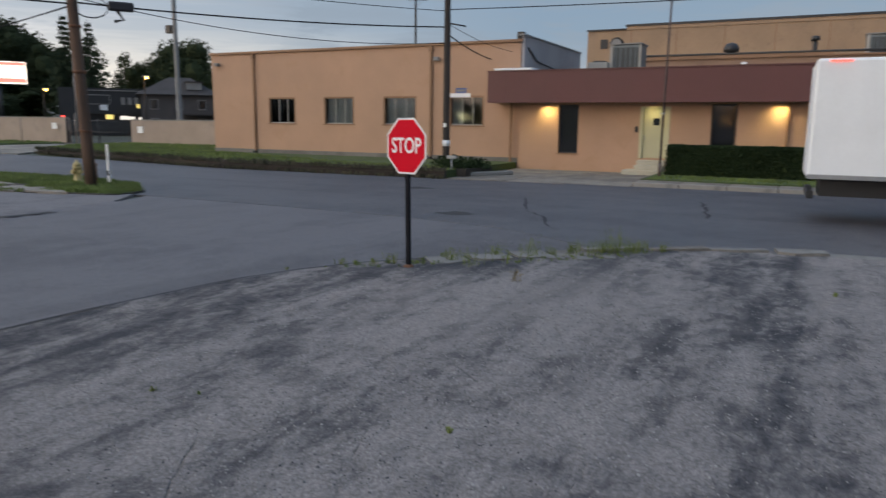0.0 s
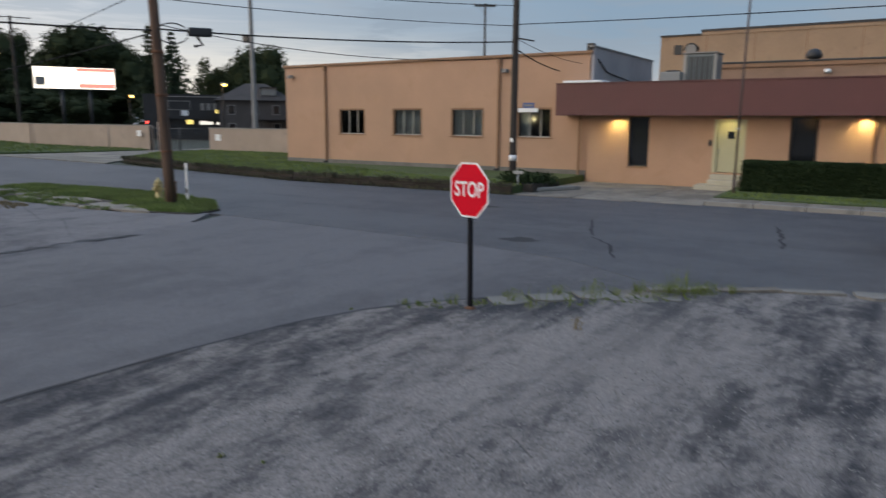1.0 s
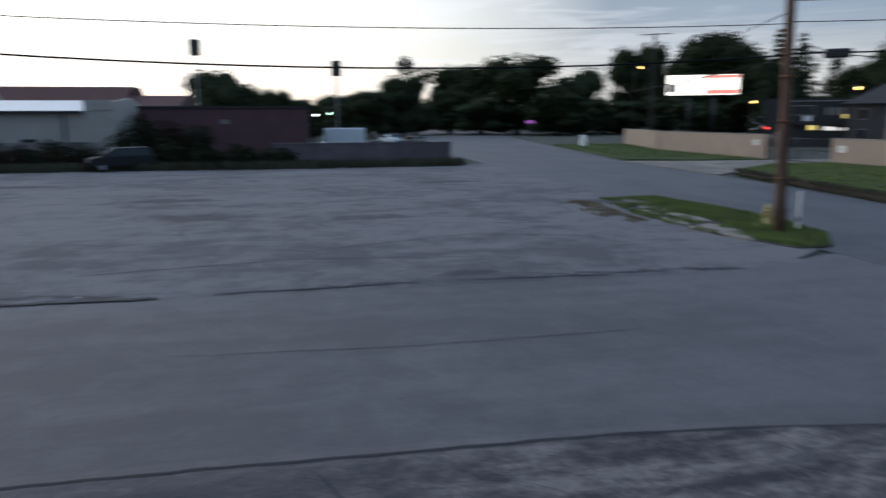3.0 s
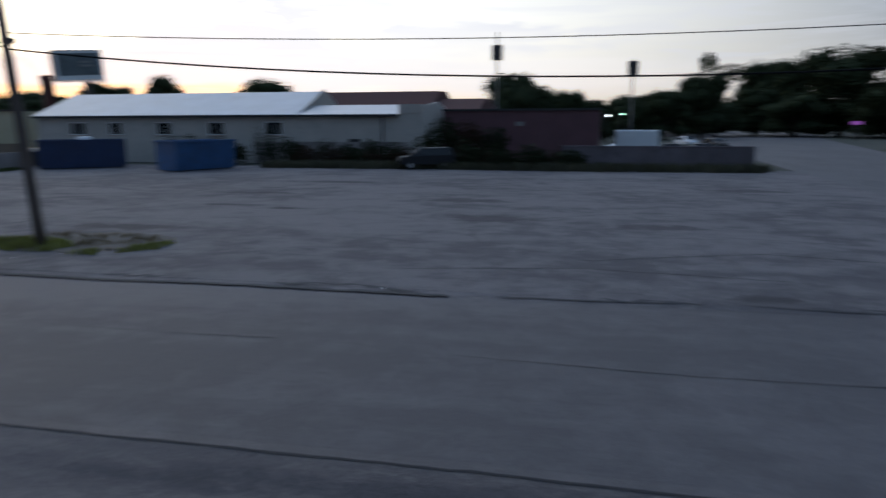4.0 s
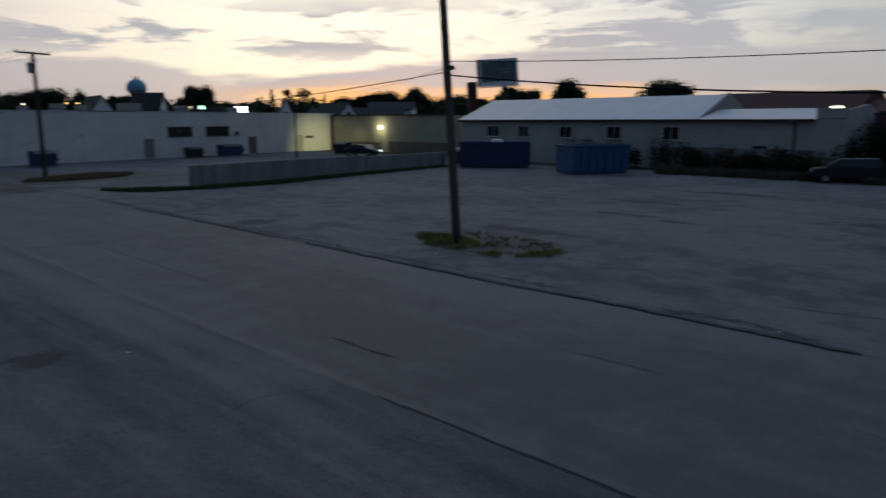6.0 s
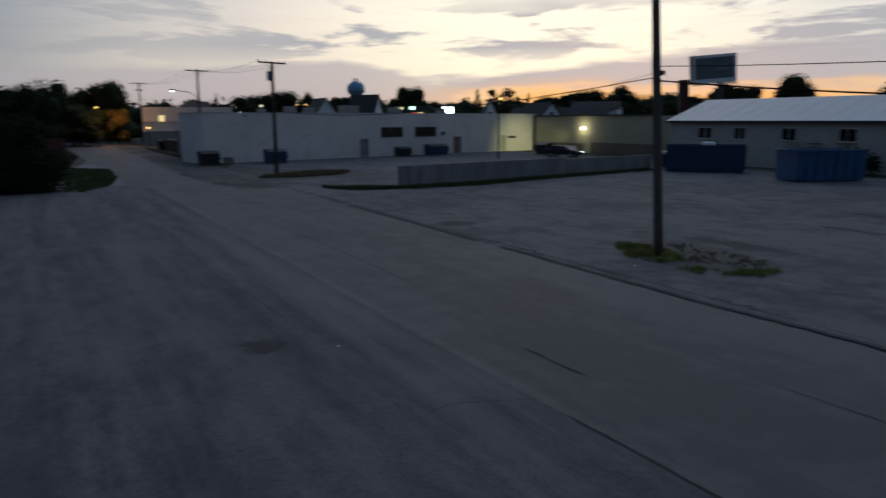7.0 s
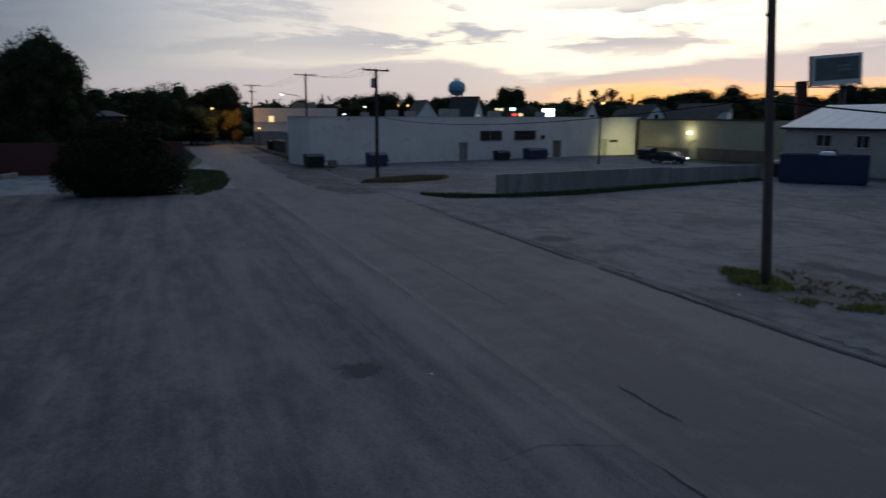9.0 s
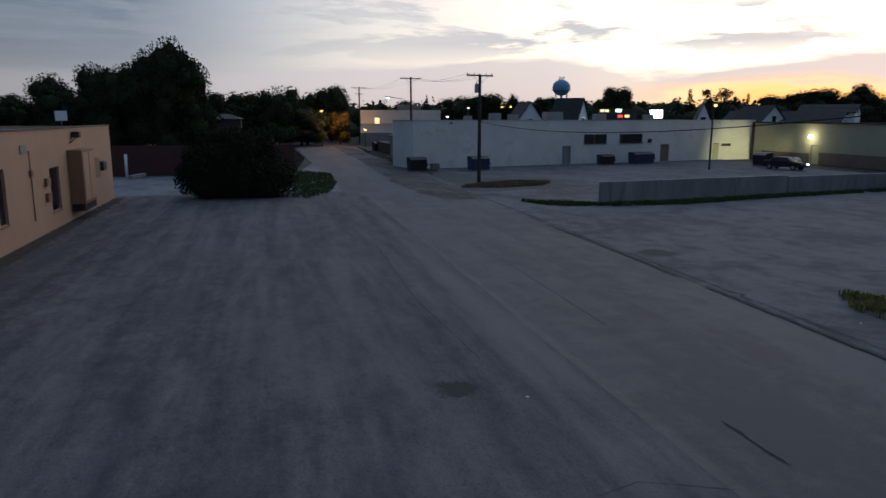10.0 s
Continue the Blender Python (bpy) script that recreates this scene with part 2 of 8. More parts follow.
def lot_asphalt(name, dark, light, near, far, dark_spots):
    """Bleached lot asphalt: mottled dark patches, tyre tracks along the lot, gravel, stains and hollows shaded by
    colour.
    """
    m, n = make(name)
    at = n.put("ShaderNodeTexCoord").outputs["Object"]
    patch, mottle = n.noise(n.scaled(at, 1.25, 0.55, 1.0), 0.8, 10.0, 0.68, 0.5), n.noise(n.scaled(at, 1.2, 0.75, 1.0), 2.6, 10.0, 0.76, 0.35)
    track = n.noise(n.scaled(at, 1.0, 0.075, 1.0), 0.95, 6.0, 0.60, 0.5)
    large = n.noise(at, 0.16, 3.0, 0.5, 0.3)
    grit, pebble = n.noise(at, 46.0, 3.0, 0.75), n.noise(at, 13.0, 6.0, 0.78)
    rows = n.noise(n.scaled(at, 1.0, 0.16, 1.0), 2.3, 7.0, 0.66, 0.35)
    crumble = n.noise(n.scaled(at, 1.15, 0.8, 1.0), 6.5, 6.0, 0.72, 0.4)
    wear = n.math("ADD", n.math("MULTIPLY", patch, 0.20), n.math("MULTIPLY", mottle, 0.22))
    wear = n.math("ADD", wear, n.math("ADD", n.math("MULTIPLY", track, 0.22), n.math("MULTIPLY", large, 0.08)))
    wear = n.math("ADD", wear, n.math("ADD", n.math("MULTIPLY", rows, 0.16), n.math("MULTIPLY", crumble, 0.12)))
    c = n.mix(n.ramp(wear, [(0.452, 0.0), (0.486, 0.32), (0.512, 0.72), (0.55, 1.0)]), rgb(dark), rgb(light))
    sep = n.put("ShaderNodeSeparateXYZ", {0: at})
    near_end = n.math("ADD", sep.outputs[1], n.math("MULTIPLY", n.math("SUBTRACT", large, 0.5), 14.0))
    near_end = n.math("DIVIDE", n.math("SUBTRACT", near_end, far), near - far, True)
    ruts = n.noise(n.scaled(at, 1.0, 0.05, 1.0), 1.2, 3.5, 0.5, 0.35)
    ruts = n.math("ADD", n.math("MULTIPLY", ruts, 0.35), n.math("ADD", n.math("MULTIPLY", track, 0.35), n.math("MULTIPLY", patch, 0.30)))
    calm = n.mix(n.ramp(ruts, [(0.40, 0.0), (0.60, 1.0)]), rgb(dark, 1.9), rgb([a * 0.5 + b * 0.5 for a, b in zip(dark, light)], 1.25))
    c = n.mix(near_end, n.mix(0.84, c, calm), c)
    wobble = n.math("ADD", n.math("MULTIPLY", n.math("SUBTRACT", patch, 0.5), 2.0), n.math("MULTIPLY", n.math("SUBTRACT", mottle, 0.5), 3.6))
    for x, y, rx, ry, k in dark_spots:
        dx = n.math("DIVIDE", n.math("SUBTRACT", sep.outputs[0], x), rx)
        dy = n.math("DIVIDE", n.math("SUBTRACT", sep.outputs[1], y), ry)
        d = n.math("ADD", n.math("MULTIPLY", dx, dx), n.math("MULTIPLY", dy, dy))
        d = n.math("ADD", n.math("POWER", d, 0.5), wobble)
        c = n.mix(n.math("MULTIPLY", n.ramp(d, [(0.25, 0.9), (1.35, 0.0)]), k), c, rgb(dark, 0.85))
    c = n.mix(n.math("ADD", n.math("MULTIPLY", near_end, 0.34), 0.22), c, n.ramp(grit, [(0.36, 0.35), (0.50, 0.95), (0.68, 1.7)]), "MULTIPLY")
    c = n.mix(n.math("MULTIPLY", n.ramp(pebble, [(0.52, 0.0), (0.66, 1.0)]), 0.45), c, rgb(dark, 0.7))
    bent = n.mix(0.16, at, n.put("ShaderNodeTexNoise", {"Vector": at, "Scale": 1.6, "Detail": 4.0}).outputs[1], "ADD")
    v = n.put("ShaderNodeTexVoronoi", {"Vector": bent, "Scale": 0.75}, feature="DISTANCE_TO_EDGE").outputs[0]
    line = n.math("MULTIPLY", n.ramp(v, [(0.0, 1.0), (0.006, 0.0)]), n.math("MULTIPLY", n.ramp(n.math("ADD", n.math("MULTIPLY", crumble, 0.5), n.math("MULTIPLY", patch, 0.5)), [(0.49, 0.0), (0.57, 0.6)]), near_end))
    c = n.mix(line, c, rgb(dark, 0.45))
    dusty = n.noise(n.scaled(at, 1.0, 0.12, 1.0), 1.1, 5.0, 0.6, 0.4)
    for x, y, rx, ry, k in DUST:
        dx = n.math("DIVIDE", n.math("SUBTRACT", sep.outputs[0], x), rx)
        dy = n.math("DIVIDE", n.math("SUBTRACT", sep.outputs[1], y), ry)
        d = n.math("POWER", n.math("ADD", n.math("MULTIPLY", dx, dx), n.math("MULTIPLY", dy, dy)), 0.5)
        d = n.math("ADD", d, n.math("MULTIPLY", n.math("SUBTRACT", dusty, 0.5), 2.2))
        c = n.mix(n.math("MULTIPLY", n.ramp(d, [(0.3, 1.0), (1.2, 0.0)]), k), c, rgb(light, 0.95))
    height = n.math("ADD", n.math("MULTIPLY", grit, 0.22), n.math("ADD", n.math("MULTIPLY", mottle, 0.8), n.math("MULTIPLY", pebble, 0.5)))
    height = n.math("SUBTRACT", n.math("ADD", height, n.math("MULTIPLY", crumble, 0.5)), line)
    finish(n, c, 0.86, height, 0.03, **{"Specular IOR Level": 0.3})
    return m


LOT = lot_asphalt("worn_lot_asphalt", (0.042, 0.040, 0.045), (0.236, 0.208, 0.195), -5.0, -16.0, STAINS_AND_SHADE)
HOLLOWS = [(-17.2, -25.4, 0.9, 2.4, 1.0), (-24.2, -25.3, 0.5, 1.6, 0.9), (-23.4, -22.0, 0.5, 1.4, 1.0), (-27.9, -15.0, 1.2, 2.5, 0.8), (-36.7, -24.5, 1.0, 3.0, 0.9), (-21.8, -12.8, 1.2, 2.0, 0.8),
           (-29.5, -26.6, 0.6, 2.4, 0.9), (-11.2, -35.3, 1.0, 1.0, 0.9), (-10.6, -5.0, 0.4, 0.9, 1.0), (-20.6, -6.4, 0.8, 2.0, 0.8), (-23.5, 3.2, 1.0, 2.0, 0.9), (-35.0, -0.5, 1.0, 3.0, 0.8)]
FARLOT = pavement("old_parking_asphalt", (0.090, 0.083, 0.089), (0.172, 0.158, 0.160), (0.75, 0.42, 1.0), 0.4, 0.55, 0.22, 0.36, 0.85, HOLLOWS)
LANE = pavement("pale_lane_concrete", (0.10, 0.105, 0.112), (0.20, 0.205, 0.21), (0.8, 0.3, 1.0), 0.3, 0.3, 0.3, 0.4, 0.7)
ROAD = pavement("dark_asphalt", (0.062, 0.059, 0.065), (0.092, 0.088, 0.093), (0.10, 0.5, 1.0), 0.35, 0.25, 0.16, 0.3, 0.62)
STREET = pavement("grey_street", (0.086, 0.080, 0.085), (0.128, 0.119, 0.123), (0.5, 0.05, 1.0), 0.3, 0.12, 0.2, 0.3, 0.72)
WALK = pavement("concrete_walk", (0.150, 0.130, 0.110), (0.255, 0.222, 0.185), (0.8, 0.8, 1.0), 0.3, 0.4, 0.5)
SHOULDER = pavement("gritty_shoulder", (0.060, 0.052, 0.050), (0.135, 0.116, 0.106), (0.8, 0.2, 1.0), 0.45, 0.0, 0.4, 0.4, 0.92)
STAINED = surface("stained_concrete", (0.150, 0.128, 0.138), 0.9, 0.35, 0.4, 12.0, 0.006, stain=(0.035, 0.034, 0.032))
STEP = surface("cream_step_concrete", (0.46, 0.42, 0.33), 0.8, 0.15, 1.0, 14.0)
HOUSE_WALL = surface("dark_house_siding", (0.075, 0.066, 0.064), 0.85, 0.25, 0.6, 8.0)
CABLE = surface("black_cable", (0.010, 0.010, 0.011), 0.85, 0.2, 2.0, 20.0, spec=0.1)
MAST = surface("dull_brown_mast", (0.085, 0.058, 0.052), 0.7, 0.25, 1.5, 20.0, streak=(1, 1, 0.3))
CONCRETE = surface("weathered_concrete", (0.29, 0.27, 0.245), 0.9, 0.3, 0.5, 18.0, 0.006, stain=(0.15, 0.14, 0.13))
PALE_KERB = surface("pale_broken_concrete", (0.185, 0.172, 0.155), 0.9, 0.3, 1.2, 18.0, 0.006, stain=(0.11, 0.1, 0.085))
GROUND = surface("dry_ground", (0.055, 0.060, 0.045), 0.95, 0.4, 0.08, 4.0, 0.03)
SOIL = surface("dark_soil", (0.045, 0.036, 0.028), 0.95, 0.4, 1.2, 14.0, 0.03)
LAWN = surface("lawn_soil", (0.062, 0.088, 0.024), 0.95, 0.35, 0.5, 18.0, 0.03)
GRASS = surface("grass_blades", (0.140, 0.185, 0.040), 0.7, 0.4, 0.8, 6.0, 0.001)
POLE_GRASS = surface("yellowish_weeds", (0.27, 0.27, 0.070), 0.8, 0.45, 0.9, 6.0, 0.001, spec=0.2)
MIDGRASS = surface("dull_green_grass", (0.078, 0.096, 0.032), 0.8, 0.4, 0.8, 6.0, 0.001, spec=0.2)
DARKGRASS = surface("dark_weeds", (0.070, 0.066, 0.034), 0.8, 0.4, 0.8, 6.0, 0.001)
DRYGRASS = surface("dry_grass_blades", (0.20, 0.15, 0.075), 0.8, 0.4, 0.8, 6.0, 0.001)
TAN = surface("tan_painted_block", (0.455, 0.275, 0.178), 0.75, 0.10, 0.35, 9.0, 0.003, stain=(0.41, 0.24, 0.14))
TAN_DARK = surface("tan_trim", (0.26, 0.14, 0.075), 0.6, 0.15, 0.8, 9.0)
TAN_PALE = surface("pale_tan_panels", (0.34, 0.225, 0.14), 0.7, 0.18, 0.4, 6.0, stain=(0.22, 0.15, 0.10))
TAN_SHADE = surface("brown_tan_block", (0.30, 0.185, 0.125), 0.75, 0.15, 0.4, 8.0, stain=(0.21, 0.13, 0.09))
FENCE = surface("beige_fence_block", (0.37, 0.285, 0.228), 0.85, 0.12, 0.4, 8.0, 0.004, stain=(0.25, 0.21, 0.18))
UNIT = surface("blue_grey_unit_steel", (0.17, 0.205, 0.225), 0.5, 0.25, 0.9, 12.0, metal=0.2, stain=(0.10, 0.09, 0.08))
POLE_GREY = surface("grey_weathered_pole", (0.105, 0.082, 0.070), 0.9, 0.4, 1.5, 20.0, 0.01, streak=(4, 4, 0.35), stain=(0.05, 0.04, 0.035))
MAROON = surface("maroon_fascia", (0.115, 0.036, 0.034), 0.55, 0.12, 0.5, 8.0, 0.002)
GREY_SIDING = surface("grey_siding", (0.36, 0.335, 0.34), 0.7, 0.15, 0.5, 8.0)
ROOF = surface("roof_felt", (0.10, 0.095, 0.09), 0.9, 0.3, 0.4, 10.0)
DOOR = surface("cream_door_paint", (0.48, 0.45, 0.29), 0.45, 0.06, 0.8, 8.0, 0.001)
WHITE = surface("white_paint", (0.78, 0.79, 0.80), 0.5, 0.06, 0.8, 10.0, 0.001)
WHITE_WALL = surface("white_painted_block", (0.74, 0.68, 0.63), 0.85, 0.12, 0.25, 6.0, 0.004, stain=(0.48, 0.44, 0.40), spec=0.2)
YELLOW_WALL = surface("yellowish_render", (0.45, 0.405, 0.28), 0.8, 0.12, 0.3, 6.0, 0.004, stain=(0.33, 0.27, 0.16))
BROWN_BASE = surface("brown_base_course", (0.20, 0.15, 0.11), 0.85, 0.2, 0.6, 8.0)
BARN = surface("grey_white_siding", (0.46, 0.42, 0.375), 0.8, 0.15, 0.4, 7.0, stain=(0.27, 0.26, 0.25))
SILVER = surface("silver_roof_coating", (0.50, 0.52, 0.55), 0.35, 0.12, 0.4, 5.0, metal=0.35)
DARK_RED = surface("dark_red_brick", (0.085, 0.028, 0.024), 0.85, 0.2, 0.5, 12.0)
MAUVE = surface("faded_maroon_siding", (0.125, 0.060, 0.068), 0.8, 0.2, 0.5, 9.0)
DARK = surface("dark_paint", (0.022, 0.022, 0.024), 0.5, 0.3, 0.8, 10.0)
BLACK = surface("black_plastic", (0.018, 0.019, 0.021), 0.45, 0.3, 1.0, 12.0)
RUBBER = surface("rubber", (0.02, 0.02, 0.02), 0.85, 0.2, 3.0, 30.0)
BLUE = surface("dumpster_blue", (0.018, 0.036, 0.098), 0.55, 0.25, 0.8, 10.0, stain=(0.05, 0.04, 0.035))
BRIGHT_BLUE = surface("bright_dumpster_blue", (0.035, 0.095, 0.22), 0.55, 0.3, 0.8, 10.0, stain=(0.06, 0.05, 0.045))
CARBLUE = surface("dark_blue_car_paint", (0.03, 0.035, 0.06), 0.25, 0.1, 1.0, 30.0, 0.0)
CARBLACK = surface("black_car_paint", (0.016, 0.017, 0.021), 0.40, 0.1, 1.0, 30.0, 0.0, spec=0.3)
COIL = surface("coil_fins", (0.055, 0.062, 0.066), 0.5, 0.3, 1.2, 40.0, metal=0.3, streak=(6, 6, 0.4))
STEEL = surface("galvanised_steel", (0.34, 0.35, 0.36), 0.45, 0.2, 1.5, 20.0, metal=0.6)
POST = surface("black_sign_post", (0.008, 0.008, 0.011), 0.8, 0.3, 2.0, 30.0, spec=0.15)
RUST = surface("rusted_steel", (0.16, 0.07, 0.035), 0.85, 0.35, 4.0, 40.0)
POLE_BROWN = surface("brown_pole_wood", (0.135, 0.078, 0.050), 0.9, 0.4, 1.5, 20.0, 0.01, streak=(4, 4, 0.35), stain=(0.06, 0.04, 0.03))
POLE_DARK = surface("dark_pole_wood", (0.050, 0.040, 0.034), 0.9, 0.4, 1.5, 20.0, 0.01, streak=(4, 4, 0.35))
TIMBER = surface("old_timber", (0.052, 0.040, 0.030), 0.9, 0.35, 1.5, 18.0, 0.01, streak=(0.4, 3, 3), each=0.6)
RED = surface("sign_red", (0.60, 0.005, 0.020), 0.6, 0.05, 2.0, 40.0, 0.0, spec=0.08)
SIGN_WHITE = surface("sign_white", (0.80, 0.80, 0.80), 0.4, 0.04, 2.0, 40.0, 0.0)
SIGN_BLUE = surface("sign_blue", (0.05, 0.09, 0.25), 0.4, 0.05, 2.0, 40.0, 0.0)
HYDRANT = surface("hydrant_yellow", (0.46, 0.36, 0.15), 0.6, 0.2, 3.0, 30.0)
BARK = surface("bark", (0.05, 0.038, 0.03), 0.95, 0.4, 2.0, 20.0, 0.02)
TRIMGREY = surface("grey_trim", (0.24, 0.23, 0.22), 0.7, 0.15, 1.0, 10.0)
SHINGLE = surface("dark_shingles", (0.052, 0.044, 0.042), 0.9, 0.3, 0.8, 12.0, 0.01)
TOWER_BLUE = surface("tower_blue", (0.20, 0.40, 0.54), 0.5, 0.1, 0.1, 1.0, 0.0)
ACRYLIC = surface("pale_blind", (0.50, 0.48, 0.44), 0.8, 0.1, 1.0, 12.0)
OLD_WALL = surface("streaked_old_concrete", (0.275, 0.245, 0.232), 0.9, 0.35, 0.5, 14.0, 0.008, streak=(1.4, 1.4, 0.25), stain=(0.10, 0.085, 0.075))
SEAM = surface("gritty_seam", (0.058, 0.056, 0.060), 0.9, 0.4, 1.5, 16.0)
TAR_AND_SHADE = surface("tar_and_shade_line", (0.026, 0.026, 0.029), 0.9, 0.3, 2.0, 20.0)


def leaf_material(name, colour, edge):
    m, n = make(name)
    r = n.put("ShaderNodeNewGeometry").outputs["Random Per Island"]
    at = n.put("ShaderNodeTexCoord").outputs["Object"]
    c = n.mix(r, rgb(colour), rgb(edge))
    c = n.mix(n.ramp(n.noise(at, 0.5, 3.0), [(0.35, 0.0), (0.7, 0.6)]), c, rgb(colour, 0.6))
    finish(n, c, 0.95, **{"Specular IOR Level": 0.08})
    return m


LEAF = leaf_material("dark_leaves", (0.034, 0.044, 0.022), (0.050, 0.063, 0.030))
LEAF_BUSH = leaf_material("bush_leaves", (0.038, 0.049, 0.027), (0.048, 0.061, 0.032))
LEAF_HEDGE = leaf_material("hedge_leaves", (0.024, 0.038, 0.016), (0.042, 0.060, 0.026))
# warm copy of the leaf colour: amber lamplight is tinted into it
LEAF_AMBER = leaf_material("lamp_tinted_leaves", (0.075, 0.060, 0.022), (0.11, 0.085, 0.030))
NEEDLE = leaf_material("fir_needles", (0.034, 0.048, 0.028), (0.054, 0.070, 0.040))
WEED = leaf_material("weed_leaves", (0.12, 0.15, 0.040), (0.21, 0.24, 0.075))

m, n = make("window_glass")
pane_bsdf = n.put("ShaderNodeBsdfPrincipled", {"Base Color": (0.55, 0.60, 0.62, 1), "Roughness": 0.04, "IOR": 1.5, "Transmission Weight": 1.0})
n.put("ShaderNodeOutputMaterial", {0: pane_bsdf.outputs[0]})
GLASS = m
m, n = make("dark_glass")
finish(n, (0.012, 0.014, 0.017, 1), 0.06)
DARK_GLASS = m
WARM = (1.0, 0.88, 0.36)
LAMP_WARM = glow("lamp_warm", (1.0, 0.72, 0.30), 3.0)
LAMP_AMBER = glow("lamp_amber", (1.0, 0.52, 0.10), 14.0)
LAMP_WHITE = glow("lamp_white", (0.95, 1.0, 0.92), 14.0)
LAMP_YELLOW = glow("lamp_yellow", (1.0, 0.95, 0.55), 14.0)
SHOP_SIGN = glow("shop_sign_light", (1.0, 0.95, 0.85), 0.8)
SHOP_YELLOW = glow("shop_yellow_light", (1.0, 0.80, 0.25), 0.9)
NEON = glow("purple_neon", (0.75, 0.25, 0.95), 0.4)
LAMP_GREEN = glow("lamp_greenish", (0.55, 1.0, 0.62), 10.0)
LAMP_RED = glow("tail_lamp", (1.0, 0.08, 0.06), 3.0)
LED_PANEL = glow("led_panel", (1.0, 0.93, 0.78), 2.0)
LED_RED = glow("led_red", (0.95, 0.30, 0.24), 1.1)


# ---- building blocks ----
def thing(name, place=(0, 0, 0), turn=0.0, label="", category="", group="", kind=""):
    ob = new(name)
    ob.empty_display_size = 0.3
    ob.matrix_basis = pose(*place, 0, 0, turn)
    return tagged(ob, label, category, group, kind)


def mesh_object(name, bm, material):
    me = bpy.data.meshes.new(name)
    bm.to_mesh(me)
    bm.free()
    me.materials.append(material)
    return new(name, me)


def part(name, bm, material, parent, label=""):
    ob = mesh_object(name, bm, material)
    ob.parent = parent
    return tagged(ob, label)


def alike(name, me, parent, m):
    ob = new(name, me)
    ob.parent = parent
    ob.matrix_basis = m
    return ob


def box(x0, x1, y0, y1, z0, z1, bevel=0.0, bm=None):
    bm = bm or bmesh.new()
    vs = [bm.verts.new((x, y, z)) for z in (z0, z1) for x, y in ((x0, y0), (x1, y0), (x1, y1), (x0, y1))]
    made = [bm.faces.new([vs[i] for i in q]) for q in ((3, 2, 1, 0), (4, 5, 6, 7), (0, 1, 5, 4), (1, 2, 6, 5), (2, 3, 7, 6), (3, 0, 4, 7))]
    if bevel:
        edges = list({e for f in made for e in f.edges})
        bmesh.ops.bevel(bm, geom=edges, offset=bevel, segments=2, affect="EDGES", profile=0.5)
    return bm


def tube(points, radii, sides=10, bm=None, caps=True):
    """A round bar along points."""
    bm = bm or bmesh.new()
    pts = [Vector(p) for p in points]
    if not isinstance(radii, (list, tuple)):
        radii = [radii] * len(pts)
    rings = []
    for i, p in enumerate(pts):
        d = (pts[min(i + 1, len(pts) - 1)] - pts[max(i - 1, 0)]).normalized()
        a = d.orthogonal().normalized() if abs(d.z) < 0.9 else Vector((1, 0, 0)).cross(d).normalized()
        b = d.cross(a)
        rings.append([bm.verts.new(p + radii[i] * (math.cos(2 * math.pi * k / sides) * a + math.sin(2 * math.pi * k / sides) * b)) for k in range(sides)])
    for r, s in zip(rings, rings[1:]):
        for k in range(sides):
            f = bm.faces.new((r[k], r[(k + 1) % sides], s[(k + 1) % sides], s[k]))
            f.smooth = True
    if caps:
        bm.faces.new(rings[0][::-1])
        bm.faces.new(rings[-1])
    return bm


def spun(profile, sides=20, bm=None, at=(0, 0, 0)):
    """A turned solid from (radius, height) pairs."""
    bm = bm or bmesh.new()
    rings = [[bm.verts.new((at[0] + max(r, 1e-4) * math.cos(2 * math.pi * k / sides), at[1] + max(r, 1e-4) * math.sin(2 * math.pi * k / sides), at[2] + z))
              for k in range(sides)] for r, z in profile]
    for r, s in zip(rings, rings[1:]):
        for k in range(sides):
            bm.faces.new((r[k], r[(k + 1) % sides], s[(k + 1) % sides], s[k])).smooth = True
    bm.faces.new(rings[0][::-1])
    bm.faces.new(rings[-1])
    return bm


def slab(outline, z0, z1, bm=None):
    """A flat piece with the given outline, counter-clockwise."""
    bm = bm or bmesh.new()
    lo, hi = [bm.verts.new((x, y, z0)) for x, y in outline], [bm.verts.new((x, y, z1)) for x, y in outline]
    bm.faces.new(hi)
    bm.faces.new(lo[::-1])
    for i in range(len(outline)):
        j = (i + 1) % len(outline)
        bm.faces.new((lo[i], lo[j], hi[j], hi[i]))
    bmesh.ops.recalc_face_normals(bm, faces=bm.faces)
    return bm


def extruded(outline, x0, x1):
    """A profile in y and z, drawn out along x."""
    bm = bmesh.new()
    a, b = [bm.verts.new((x0, y, z)) for y, z in outline], [bm.verts.new((x1, y, z)) for y, z in outline]
    bm.faces.new(a)
    bm.faces.new(b[::-1])
    for i in range(len(outline)):
        j = (i + 1) % len(outline)
        bm.faces.new((a[i], a[j], b[j], b[i]))
    bmesh.ops.recalc_face_normals(bm, faces=bm.faces)
    return bm


